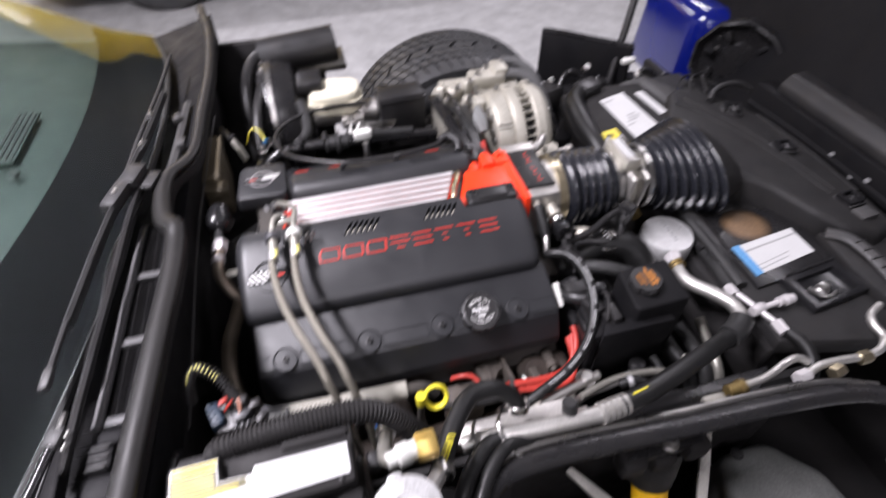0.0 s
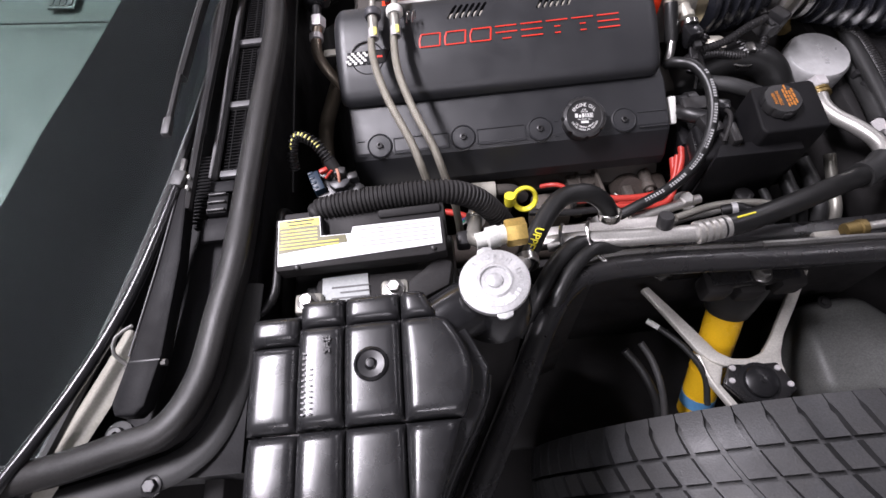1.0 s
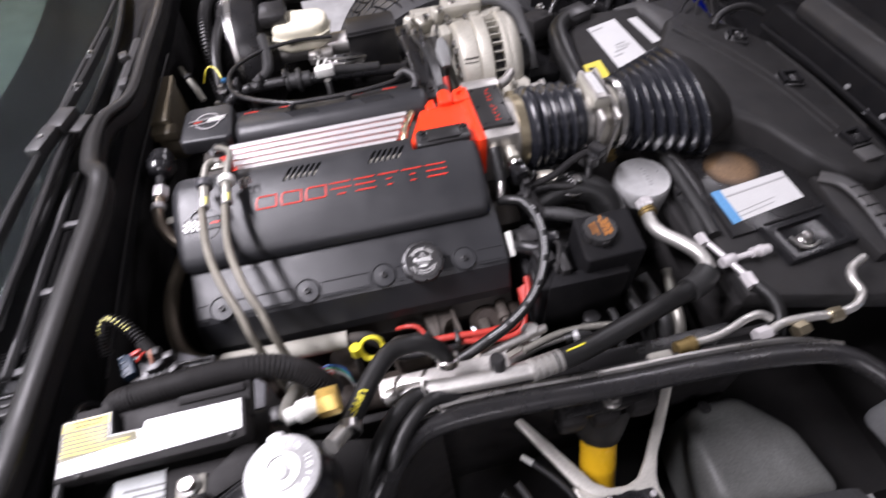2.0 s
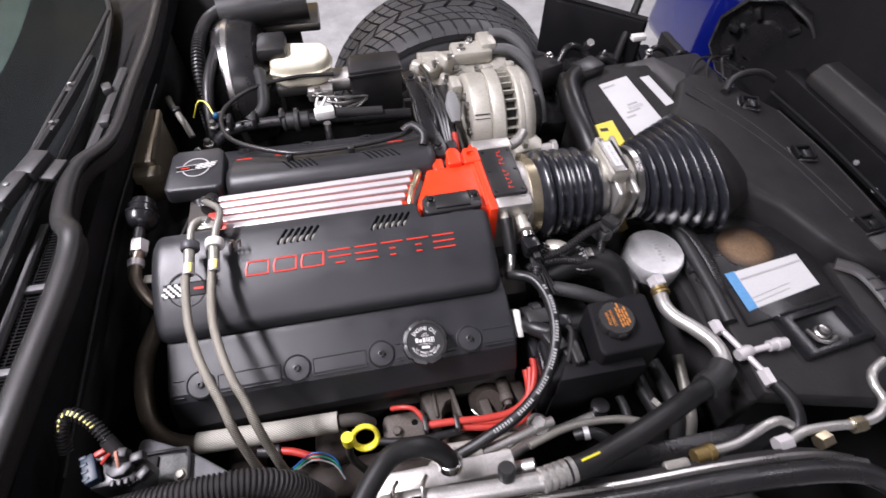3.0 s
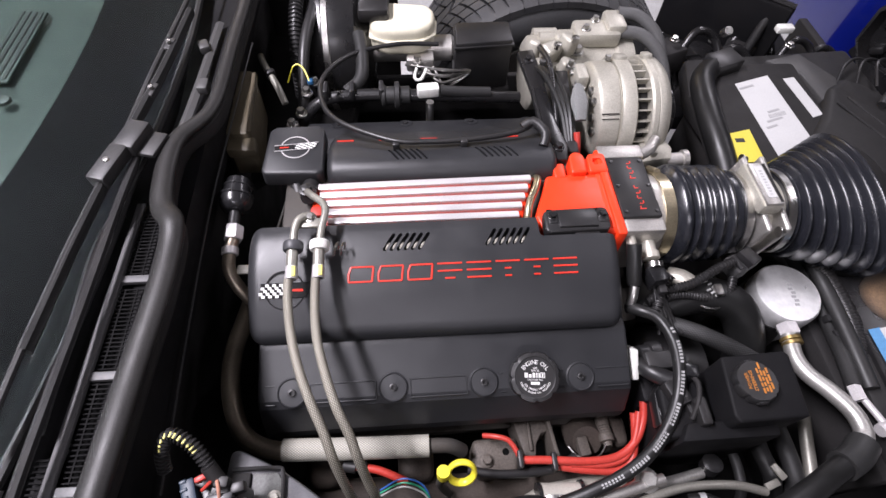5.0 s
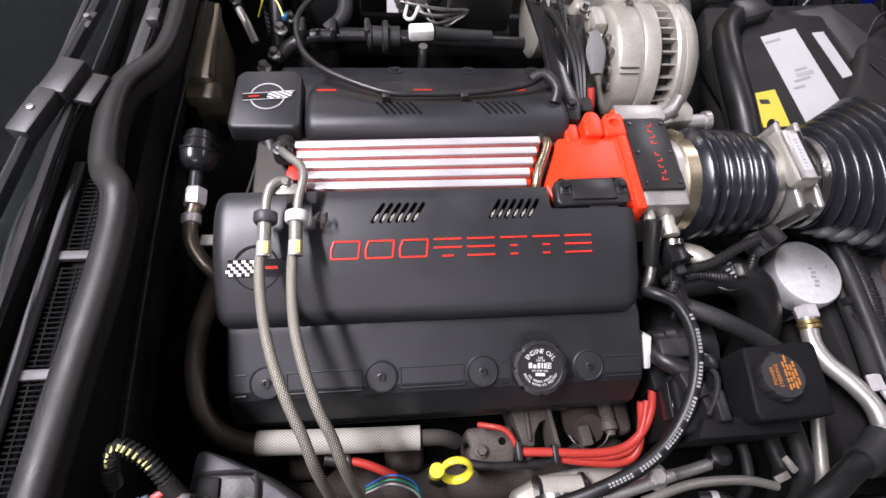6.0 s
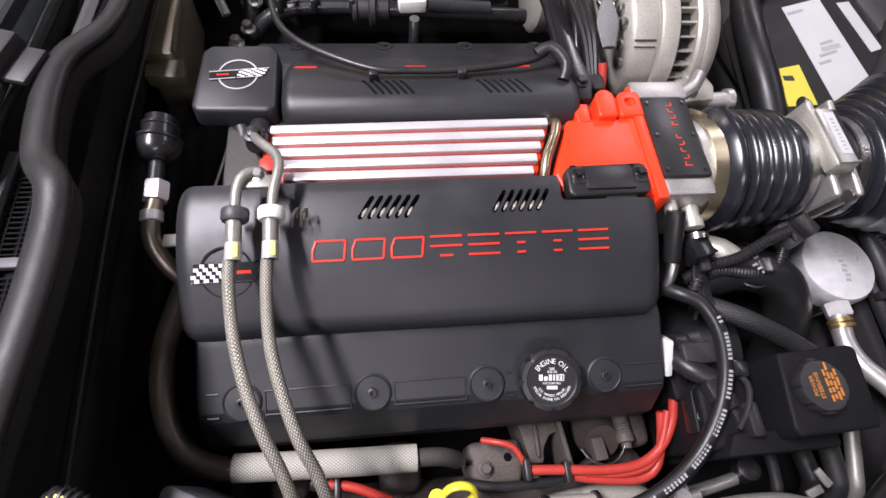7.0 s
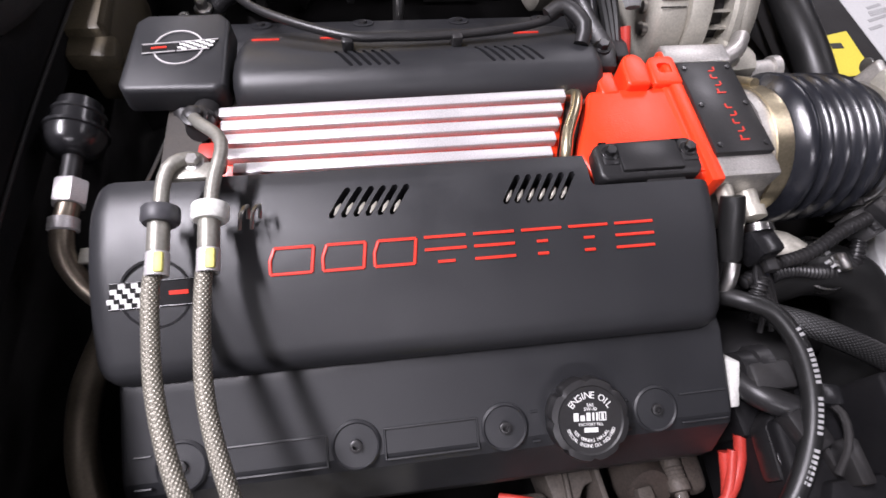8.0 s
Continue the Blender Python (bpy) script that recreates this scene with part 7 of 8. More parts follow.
part("metal_top", lathe([(0.036, -0.040), (0.0415, -0.036), (0.0425, -0.002), (0.0440, 0.002), (0.0445, 0.020), (0.0440, 0.032), (0.0415, 0.0355), (0, 0.0362)], dtop, 48), CHROME, accumulator, "bright spun metal top")
for k in range(7):
    part("print_bar", box(dtop @ Vector((0.004 + 0.002 * (k % 2), 0.016 - 0.0058 * k, 0.0364)), (0.0060, 0.0036, 0.0003), 0, dtop.to_3x3().to_4x4()), GREYINK, accumulator)
part("rear_fitting", lathe([(0, 0), (0.010, 0), (0.010, 0.012), (0.013, 0.013), (0.013, 0.022), (0, 0.022)], axes((0.445, -0.046, 0.700), (1, 0, 0), (-0.3, 0.9, 0.15)), 6), BRASS, accumulator)
part("front_nut", lathe([(0, 0), (0.0125, 0), (0.0132, 0.002), (0.0132, 0.014), (0.012, 0.016), (0, 0.016)], axes((0.456, -0.140, 0.694), (1, 0, 0), (-0.18, -1, 0.0)), 6), RIBALU, accumulator)
part("yellow_collar", lathe([(0.009, 0), (0.0125, 0.001), (0.0125, 0.005), (0.0105, 0.006), (0.0125, 0.007), (0.0125, 0.011), (0.009, 0.012)], axes((0.4530, -0.158, 0.6945), (1, 0, 0), (-0.14, -1, 0.0)), 24), BRASS, accumulator, "yellow zinc collar")
part("pipe", sweep([(0.4535, -0.156, 0.6945), (0.448, -0.185, 0.695), (0.452, -0.208, 0.698), (0.467, -0.232, 0.702), (0.479, -0.258, 0.705), (0.478, -0.282, 0.707), (0.466, -0.297, 0.709)], 0.0100, 16), TUBEALU, accumulator, "bent aluminium pipe")
part("coupling", sweep([(0.470, -0.293, 0.709), (0.452, -0.306, 0.711), (0.430, -0.315, 0.714)], 0.0165, 16), RUBBER, accumulator)
part("hose", sweep([(0.445, -0.309, 0.712), (0.410, -0.323, 0.720), (0.365, -0.341, 0.735), (0.310, -0.361, 0.745), (0.255, -0.3775, 0.749), (0.220, -0.384, 0.750)], 0.0122, 16), HOSE, accumulator, "thick black rubber hose")
part("yellow_stripe", sweep([(0.258, -0.3745, 0.7605), (0.236, -0.379, 0.7620)], 0.0012, 6), YELLOW, accumulator)
crimp = [(0, 0.0), (0.0150, 0.0)]
for k in range(5):
    crimp += [(0.0165, 0.001 + 0.0085 * k), (0.0165, 0.006 + 0.0085 * k), (0.0128, 0.007 + 0.0085 * k), (0.0128, 0.0085 + 0.0085 * k)]
crimp += [(0.012, 0.045), (0, 0.045)]
part("crimp", lathe(crimp, axes((0.229, -0.3825, 0.750), (0, 0, 1), (-1, -0.12, 0.0)) @ Matrix.Diagonal((0.78, 0.78, 0.92, 1)), 28), TUBEALU, accumulator, "ribbed aluminium crimp")
part("lower_pipe", sweep([(0.195, -0.387, 0.750), (0.160, -0.386, 0.750), (0.110, -0.383, 0.748), (0.060, -0.378, 0.745), (0.030, -0.376, 0.738)], 0.0096, 16), TUBEALU, accumulator, "thick aluminium pipe")
part("service_cap", lathe([(0, 0), (0.010, 0), (0.0105, 0.002), (0.0105, 0.014), (0.009, 0.016), (0, 0.016)], axes((0.157, -0.378, 0.757), (1, 0, 0), (0.0, 0.35, 1)) @ Matrix.Diagonal((0.85, 0.85, 1, 1)), 20), BLACK, accumulator, "black service cap")
for x in (0.048, 0.078):
    part("wire_clip", sweep([(x, -0.360, 0.752), (x - 0.006, -0.372, 0.760), (x - 0.004, -0.392, 0.752), (x + 0.012, -0.408, 0.742), (x + 0.026, -0.410, 0.742)], 0.0022, 8), STEEL, accumulator)
part("thin_pipe", sweep([(0.110, -0.352, 0.652), (0.140, -0.345, 0.652), (0.169, -0.338, 0.652), (0.200, -0.326, 0.652), (0.235, -0.315, 0.652), (0.268, -0.310, 0.652), (0.306, -0.303, 0.652)], 0.0062, 12), TUBEALU, accumulator)
part("thin_cap", lathe([(0, 0), (0.0075, 0), (0.0078, 0.012), (0.005, 0.014), (0, 0.014)], axes((0.316, -0.298, 0.650), (1, 0, 0), (0.2, 0.2, 1)) @ Matrix.Diagonal((1.5, 1.5, 1.3, 1)), 16), BLACK, accumulator)
part("white_seat", box((0.10, -0.350, 0.700), (0.16, 0.025, 0.02), 0.004), ALU, accumulator)

tee = thing("service_tee", (0.52, -0.28, 0.66), "aluminium tee fitting with hose ends", "fitting")
part("stem", sweep([(0.502, -0.236, 0.700), (0.514, -0.276, 0.701), (0.524, -0.312, 0.702)], 0.0042, 12), RIBALU, tee)
part("knot", lathe([(0, -0.011), (0.0072, -0.011), (0.0085, -0.006), (0.0085, 0.006), (0.0072, 0.011), (0, 0.011)], axes((0.514, -0.277, 0.701), (0, 0, 1), (1, 0.2, 0)), 20), RIBALU, tee)
part("branch", sweep([(0.516, -0.277, 0.701), (0.548, -0.277, 0.708)], 0.0042, 12), RIBALU, tee)
part("branch_nut", lathe([(0, 0), (0.0072, 0), (0.0072, 0.010), (0.0086, 0.011), (0.0086, 0.017), (0.0072, 0.018), (0.0072, 0.026), (0, 0.026)], axes((0.545, -0.277, 0.708), (0, 0, 1), (1, 0.02, 0.15)), 18), RIBALU, tee)
part("end_nut", lathe([(0, 0), (0.0080, 0), (0.0080, 0.018), (0, 0.018)], axes((0.499, -0.226, 0.700), (1, 0, 0), (0.3, -1, 0)), 6), RIBALU, tee)
part("low_nut", lathe([(0, 0), (0.0084, 0), (0.0084, 0.020), (0, 0.020)], axes((0.522, -0.304, 0.702), (1, 0, 0), (0.28, -1, 0)), 6), RIBALU, tee)
part("hose", sweep([(0.528, -0.322, 0.702), (0.536, -0.345, 0.700), (0.536, -0.368, 0.692), (0.526, -0.385, 0.68)], 0.0085, 14), HOSE, tee)
part("upper_hose", sweep([(0.500, -0.228, 0.700), (0.512, -0.19, 0.692), (0.526, -0.13, 0.680), (0.530, -0.06, 0.675)], 0.0095, 14), RUBBER, tee)
front_line = thing("front_brake_line", (0.5, -0.39, 0.68), "bent bare pipe with brass unions along the rail", "pipe")
part("pipe", sweep([(0.395, -0.388, 0.722), (0.425, -0.386, 0.722), (0.450, -0.380, 0.722), (0.470, -0.374, 0.724), (0.490, -0.372, 0.724), (0.502, -0.379, 0.720)], 0.0052, 12), TUBEALU, front_line)
part("union", lathe([(0, 0), (0.0085, 0), (0.0085, 0.016), (0.0100, 0.017), (0.0100, 0.024), (0.007, 0.026), (0, 0.026)], axes((0.372, -0.390, 0.722), (0, 0, 1), (1, 0.08, 0.0)), 10), BRASS, front_line, "dull brass union")
part("ferrule", box((0.350, -0.394, 0.720), (0.030, 0.012, 0.010), 0.003), DULLPIPE, front_line)
part("pipe", sweep([(0.490, -0.394, 0.718), (0.512, -0.388, 0.721), (0.545, -0.389, 0.722), (0.580, -0.392, 0.722), (0.608, -0.388, 0.723), (0.626, -0.374, 0.724), (0.626, -0.356, 0.726), (0.634, -0.341, 0.728), (0.660, -0.330, 0.728)], 0.0055, 12), TUBEALU, front_line)
for x, y, q in ((0.568, -0.393, 0.0), (0.518, -0.403, 0.2)):
    part("union", lathe([(0, 0), (0.0085, 0), (0.0090, 0.002), (0.0090, 0.016), (0, 0.016)], axes((x, y, 0.722), (0, 0, 1), (1, q, 0.0)), 6), GOLDCLAMP, front_line, "yellow zinc union")
part("nut", lathe([(0, 0), (0.0090, 0), (0.0090, 0.018), (0, 0.018)], axes((0.474, -0.395, 0.716), (0, 0, 1), (1, 0.1, 0.1)), 6), RIBALU, front_line)

lower_hose = thing("radiator_hose", (0.36, -0.1, 0.62), "black radiator hoses in front of the engine", "hose")
part("hose", sweep([(0.300, -0.105, 0.70), (0.345, -0.100, 0.712), (0.390, -0.115, 0.705), (0.410, -0.150, 0.67), (0.405, -0.19, 0.62)], 0.024, 18), HOSE, lower_hose)
pm = bmesh.new()
for k in range(6):
    box((0.345 + 0.004 * (k % 3), -0.094 - 0.004 * k, 0.7365), (0.006, 0.0022, 0.0008), 0, Matrix.Rotation(0.4, 4, "Z"), pm)
part("print", pm, GREYINK, lower_hose)
part("braided_hose", sweep([(0.285, -0.130, 0.705), (0.320, -0.155, 0.72), (0.365, -0.180, 0.715), (0.41, -0.205, 0.70)], 0.0105, 14), DARKBRAID, lower_hose, "hose in a dark woven sleeve")
part("conduit", sweep([(0.505, -0.01, 0.715), (0.540, -0.08, 0.700), (0.548, -0.15, 0.690), (0.535, -0.215, 0.675)], 0.0105, 14, corr=0.0012, pitch=0.004), BLACK, lower_hose)
part("conduit", sweep([(0.262, -0.118, 0.735), (0.285, -0.108, 0.742), (0.320, -0.102, 0.748), (0.352, -0.088, 0.756), (0.376, -0.080, 0.760)], 0.0052, 12, corr=0.0014, pitch=0.004), BLACK, lower_hose)
part("conduit", sweep([(0.268, -0.135, 0.73), (0.275, -0.12, 0.74), (0.285, -0.10, 0.74), (0.296, -0.09, 0.75)], 0.0058, 12, corr=0.0014, pitch=0.004), BLACK, lower_hose)
clutter = thing("coil_bracket", (0.27, -0.22, 0.62), "black stamped bracket with plugs beside the reservoir", "bracket")
part("plate", prism([(0.240, -0.262), (0.288, -0.268), (0.288, -0.212), (0.262, -0.205), (0.244, -0.225)], 0.700, 0.722, 0.004), PAINTB, clutter)
part("block", box((0.262, -0.232, 0.735), (0.022, 0.030, 0.020), 0.004, Matrix.Rotation(0.3, 4, "Z")), BLACK, clutter)
part("block", box((0.278, -0.212, 0.742), (0.020, 0.016, 0.026), 0.004, Matrix.Rotation(-0.2, 4, "Z")), GLOSSY, clutter)
part("rim", sweep([(0.268, -0.262, 0.742), (0.276, -0.246, 0.752), (0.282, -0.226, 0.752), (0.276, -0.210, 0.744)], 0.0028, 8), MATTE, clutter)
part("slot_frame", box((0.279, -0.256, 0.742), (0.012, 0.030, 0.022), 0.003), BLACK, clutter)
part("plug", box((0.256, -0.192, 0.728), (0.034, 0.022, 0.020), 0.004), CHARCOAL, clutter)
part("bolt", bolt((0.252, -0.248, 0.722), 0.006, 0.008), PAINTB, clutter)
low = thing("oil_cooler_hose", (0.34, -0.29, 0.55), "worn hoses below the reservoir", "hose")
for pts, rad, look_mat, note in (
        ([(0.340, -0.262, 0.655), (0.352, -0.290, 0.650), (0.352, -0.325, 0.640), (0.345, -0.350, 0.61)], 0.0060, RUBBER, ""),
        ([(0.378, -0.252, 0.665), (0.384, -0.285, 0.655), (0.392, -0.315, 0.645), (0.395, -0.345, 0.61)], 0.0100, HOSE, ""),
        ([(0.408, -0.250, 0.665), (0.416, -0.285, 0.655), (0.418, -0.320, 0.645), (0.415, -0.350, 0.61)], 0.0105, RUBBER, "dull worn hose"),
        ([(0.446, -0.250, 0.668), (0.443, -0.275, 0.660), (0.438, -0.302, 0.655), (0.434, -0.330, 0.645), (0.430, -0.355, 0.61)], 0.0075, DULLPIPE, "dull metal pipe")):
    part("hose", sweep(pts, rad, 14), look_mat, low, note)
part("bright_bracket", box((0.388, -0.310, 0.668), (0.008, 0.018, 0.004), 0.001, Matrix.Rotation(0.5, 4, "Z")), DULLPIPE, low, "bare metal clip")
part("bright_bracket", box((0.380, -0.322, 0.660), (0.018, 0.008, 0.004), 0.001, Matrix.Rotation(0.3, 4, "Z")), DULLPIPE, low)
plumbing = thing("thermostat_housing", (0.15, -0.33, 0.60), "cast aluminium housing under the hoses", "housing")
part("casting", prism([(0.085, -0.345), (0.20, -0.330), (0.225, -0.305), (0.20, -0.292), (0.12, -0.300), (0.085, -0.315)], 0.60, 0.640, 0.008, seg=3), CAST, plumbing)
part("band_clamp", sweep([(0.118, -0.322, 0.675), (0.118, -0.345, 0.678)], 0.019, 20), STEEL, plumbing)
part("lever", box((0.205, -0.318, 0.690), (0.060, 0.012, 0.010), 0.004, Matrix.Rotation(0.35, 4, "Z")), TUBEALU, plumbing)
part("pivot", bolt((0.222, -0.312, 0.690), 0.009, 0.012), TUBEALU, plumbing)
part("elbow", sweep([(0.16, -0.336, 0.66), (0.18, -0.352, 0.68), (0.205, -0.356, 0.69)], 0.008, 12), TUBEALU, plumbing)
coupling = part("cream_coupling", sweep([(0.112, -0.317, 0.650), (0.156, -0.319, 0.650)], 0.0160, 20), mat("dull_cream", (0.42, 0.40, 0.35), 0.5, dirt=0.25), plumbing, "dull cream coupling")
for x in (0.109, 0.159):
    part("band", sweep([(x - 0.002, -0.318, 0.650), (x + 0.002, -0.318, 0.650)], 0.0175, 20), PAINTB, coupling)
pulleys = thing("pump_assembly", (0.33, 0.0, 0.45), "dark water pump and drive parts ahead of the block", "pump")
part("housing", box((0.315, 0.0, 0.58), (0.08, 0.20, 0.18), 0.03, seg=3), BLACK, pulleys)
part("pump_body", lathe([(0, 0.27), (0.06, 0.27), (0.065, 0.30), (0.055, 0.36), (0, 0.365)], Matrix.Translation((0, -0.16, 0.60)) @ ALONG_X, 28), BLACK, pulleys)
part("coil_bracket", box((0.265, -0.205, 0.66), (0.05, 0.05, 0.08), 0.006), COWLB, pulleys)

# ---- small fittings between the cover and the reservoir ----
idle_plug = thing("sensor_plug", (0.40, -0.06, 0.70), "grey plug clipped to the air flow meter", "plug")
part("body", box((0.386, -0.078, 0.742), (0.020, 0.026, 0.022), 0.003, Matrix.Rotation(0.35, 4, "Z")), GREYPL, idle_plug)
part("collar", lathe([(0, 0), (0.008, 0), (0.008, 0.016), (0, 0.016)], axes((0.384, -0.062, 0.748), (1, 0, 0), (-0.1, 1, 0.3)), 14), CHARCOAL, idle_plug)
part("latch", box((0.384, -0.080, 0.754), (0.008, 0.018, 0.004), 0.001, Matrix.Rotation(0.35, 4, "Z")), CHARCOAL, idle_plug)
part("lead", sweep([(0.382, -0.090, 0.738), (0.372, -0.108, 0.730), (0.345, -0.112, 0.728), (0.310, -0.110, 0.735), (0.285, -0.115, 0.738)], 0.0055, 10, corr=0.0014, pitch=0.004), BLACK, idle_plug)
injector_plug = thing("injector_plug", (0.265, -0.11, 0.72), "glossy black plug on a metal nipple", "plug")
part("body", box((0.268, -0.098, 0.762), (0.022, 0.024, 0.026), 0.004, Matrix.Rotation(0.2, 4, "Z")), GLOSSY, injector_plug)
part("ring", lathe([(0, 0), (0.011, 0), (0.011, 0.006), (0, 0.006)], axes((0.267, -0.084, 0.772), (1, 0, 0), (0, -1, -0.3)), 18), STEEL, injector_plug)
part("tab", box((0.274, -0.112, 0.758), (0.010, 0.014, 0.008), 0.002), CHARCOAL, injector_plug)
for k in range(4):
    part("lead", sweep([(0.268, -0.108, 0.752), (0.270 + 0.004 * k, -0.120, 0.742), (0.276 + 0.006 * k, -0.135, 0.735 - 0.004 * k), (0.272 + 0.01 * k, -0.155, 0.72)], 0.0022, 8), BLACK, injector_plug)
hose_stub = thing("coolant_pipe", (0.33, -0.10, 0.66), "dull metal coolant pipe with a hose clamp", "pipe")
part("pipe", sweep([(0.312, -0.074, 0.715), (0.322, -0.082, 0.722), (0.332, -0.092, 0.722)], 0.014, 16), CAST, hose_stub)
part("clamp", lathe([(0.0248, 0), (0.0264, 0.001), (0.0264, 0.010), (0.0248, 0.011)], axes((0.352, -0.100, 0.712), (1, 0, 0), (1, 0.0, 0.05)), 28), STEEL, hose_stub)
part("clamp_screw", box((0.356, -0.108, 0.738), (0.010, 0.016, 0.008), 0.002), STEEL, hose_stub)
steering = thing("steering_pipes", (0.30, -0.32, 0.66), "bare metal pipes and a return hose under the reservoir", "pipe")
part("pipe", sweep([(0.205, -0.334, 0.690), (0.260, -0.322, 0.690), (0.320, -0.322, 0.684), (0.362, -0.330, 0.672)], 0.0048, 12), DULLPIPE, steering)
part("pipe", sweep([(0.150, -0.330, 0.690), (0.195, -0.322, 0.694), (0.240, -0.312, 0.694)], 0.0060, 12), ALU, steering)
part("return_hose", sweep([(0.258, -0.336, 0.700), (0.278, -0.338, 0.706), (0.296, -0.350, 0.700), (0.306, -0.366, 0.684)], 0.0068, 12), HOSE, steering)
part("clamp", sweep([(0.268, -0.337, 0.704), (0.274, -0.3375, 0.7055)], 0.0080, 12), CAPMETAL, steering)

# ---- suspension and wheels ----
shock = thing("shock_absorber", (0.23, -0.50, 0.42), "yellow shock absorber with a blue sticker", "shock absorber")
SA, SB = Vector((0.292, -0.422, 0.566)), Vector((0.272, -0.530, 0.406))
part("body", sweep([SA, SB], 0.0245, 24), SHOCKY, shock)
part("dust_boot", sweep([SA + (SA - SB).normalized() * 0.06, SA + (SA - SB).normalized() * 0.01, SA], 0.034, 20, radii=[0.044, 0.036, 0.028]), RUBBER, shock)
part("sticker", sweep([SA.lerp(SB, 0.80), SA.lerp(SB, 0.90)], 0.0250, 24), BLUEINK, shock, "blue sticker")
part("seam_ring", sweep([SA.lerp(SB, 0.54), SA.lerp(SB, 0.56)], 0.0252, 24), SHOCKY, shock)
part("mount", box((0.285, -0.400, 0.665), (0.11, 0.05, 0.02), 0.006), PAINTB, shock)
part("nut", bolt((0.29, -0.415, 0.676), 0.008, 0.012), STEEL, shock)
wishbone = thing("suspension_wishbone", (0.29, -0.45, 0.53), "bare forged aluminium upper control arm", "control arm")
part("forging", prism([(0.186, -0.377), (0.197, -0.373), (0.224, -0.414), (0.247, -0.450), (0.264, -0.477), (0.281, -0.488), (0.303, -0.490), (0.322, -0.484), (0.341, -0.464), (0.411, -0.372), (0.430, -0.372), (0.389, -0.426), (0.360, -0.462), (0.347, -0.486), (0.343, -0.500), (0.343, -0.526), (0.334, -0.508), (0.300, -0.499), (0.268, -0.498), (0.252, -0.489), (0.238, -0.474), (0.217, -0.434)], 0.551, 0.562, 0.003), FORGED, wishbone)
part("leg", prism([(0.236, -0.474), (0.268, -0.496), (0.257, -0.520), (0.272, -0.548), (0.260, -0.550), (0.243, -0.516)], 0.546, 0.557, 0.003), FORGED, wishbone)
part("leg_rim", sweep([(0.238, -0.480, 0.560), (0.245, -0.512, 0.558), (0.263, -0.548, 0.555)], 0.0028, 8), FORGED, wishbone)
joint = part("ball_joint", prism([(0.270, -0.497), (0.300, -0.500), (0.332, -0.500), (0.346, -0.536), (0.322, -0.552), (0.276, -0.548), (0.256, -0.522)], 0.560, 0.570, 0.003), PAINTB, wishbone, "black ball joint plate")
part("dome", lathe([(0, 0.568), (0.026, 0.568), (0.026, 0.571), (0.0215, 0.572), (0.020, 0.577), (0.012, 0.581), (0.004, 0.582), (0.004, 0.585), (0, 0.586)], pose(0.300, -0.524, 0), 28), GLOSSY, joint)
for x, y in ((0.266, -0.519), (0.272, -0.503), (0.329, -0.508), (0.338, -0.530)):
    part("rivet", lathe([(0, 0.569), (0.0042, 0.569), (0.0036, 0.572), (0, 0.573)], pose(x, y, 0), 14), RIBALU, joint)
part("sensor_lead", sweep([(0.192, -0.435, 0.565), (0.220, -0.470, 0.568), (0.240, -0.505, 0.555), (0.243, -0.540, 0.53)], 0.0042, 10), RUBBER, wishbone)
part("lead_tip", sweep([(0.182, -0.425, 0.562), (0.194, -0.438, 0.566)], 0.0042, 10), WHITEPL, wishbone)
part("brake_hose", sweep([(0.166, -0.455, 0.560), (0.178, -0.480, 0.552), (0.186, -0.520, 0.535), (0.188, -0.57, 0.50)], 0.0048, 10), GREYPL, wishbone)
part("brake_hose", sweep([(0.145, -0.46, 0.55), (0.165, -0.49, 0.54), (0.180, -0.53, 0.52), (0.185, -0.57, 0.48)], 0.006, 10), RUBBER, wishbone)
wheel_liner = thing("wheel_liner", (0.48, -0.45, 0.35), "translucent grey plastic inner wheel liner", "wheel liner")
part("panel", prism([(0.470, -0.378), (0.575, -0.372), (0.640, -0.450), (0.655, -0.560), (0.45, -0.54), (0.452, -0.44)], 0.30, 0.455, 0.025, seg=4, taper=0.08), LINER, wheel_liner)
part("clip", bolt((0.505, -0.392, 0.456), 0.007, 0.006), BLACK, wheel_liner)
tower_ = thing("spring_tower", (0.30, -0.41, 0.45), "black steel suspension tower", "suspension tower")
part("plate", prism([(0.17, -0.36), (0.47, -0.36), (0.44, -0.385), (0.20, -0.385)], 0.60, 0.70, 0.006), PAINTB, tower_)
for k in range(3):
    part("bracket", box((0.24 + 0.045 * k, -0.418, 0.655 - 0.012 * (k % 2)), (0.035, 0.03, 0.035), 0.008), MATTE, tower_)


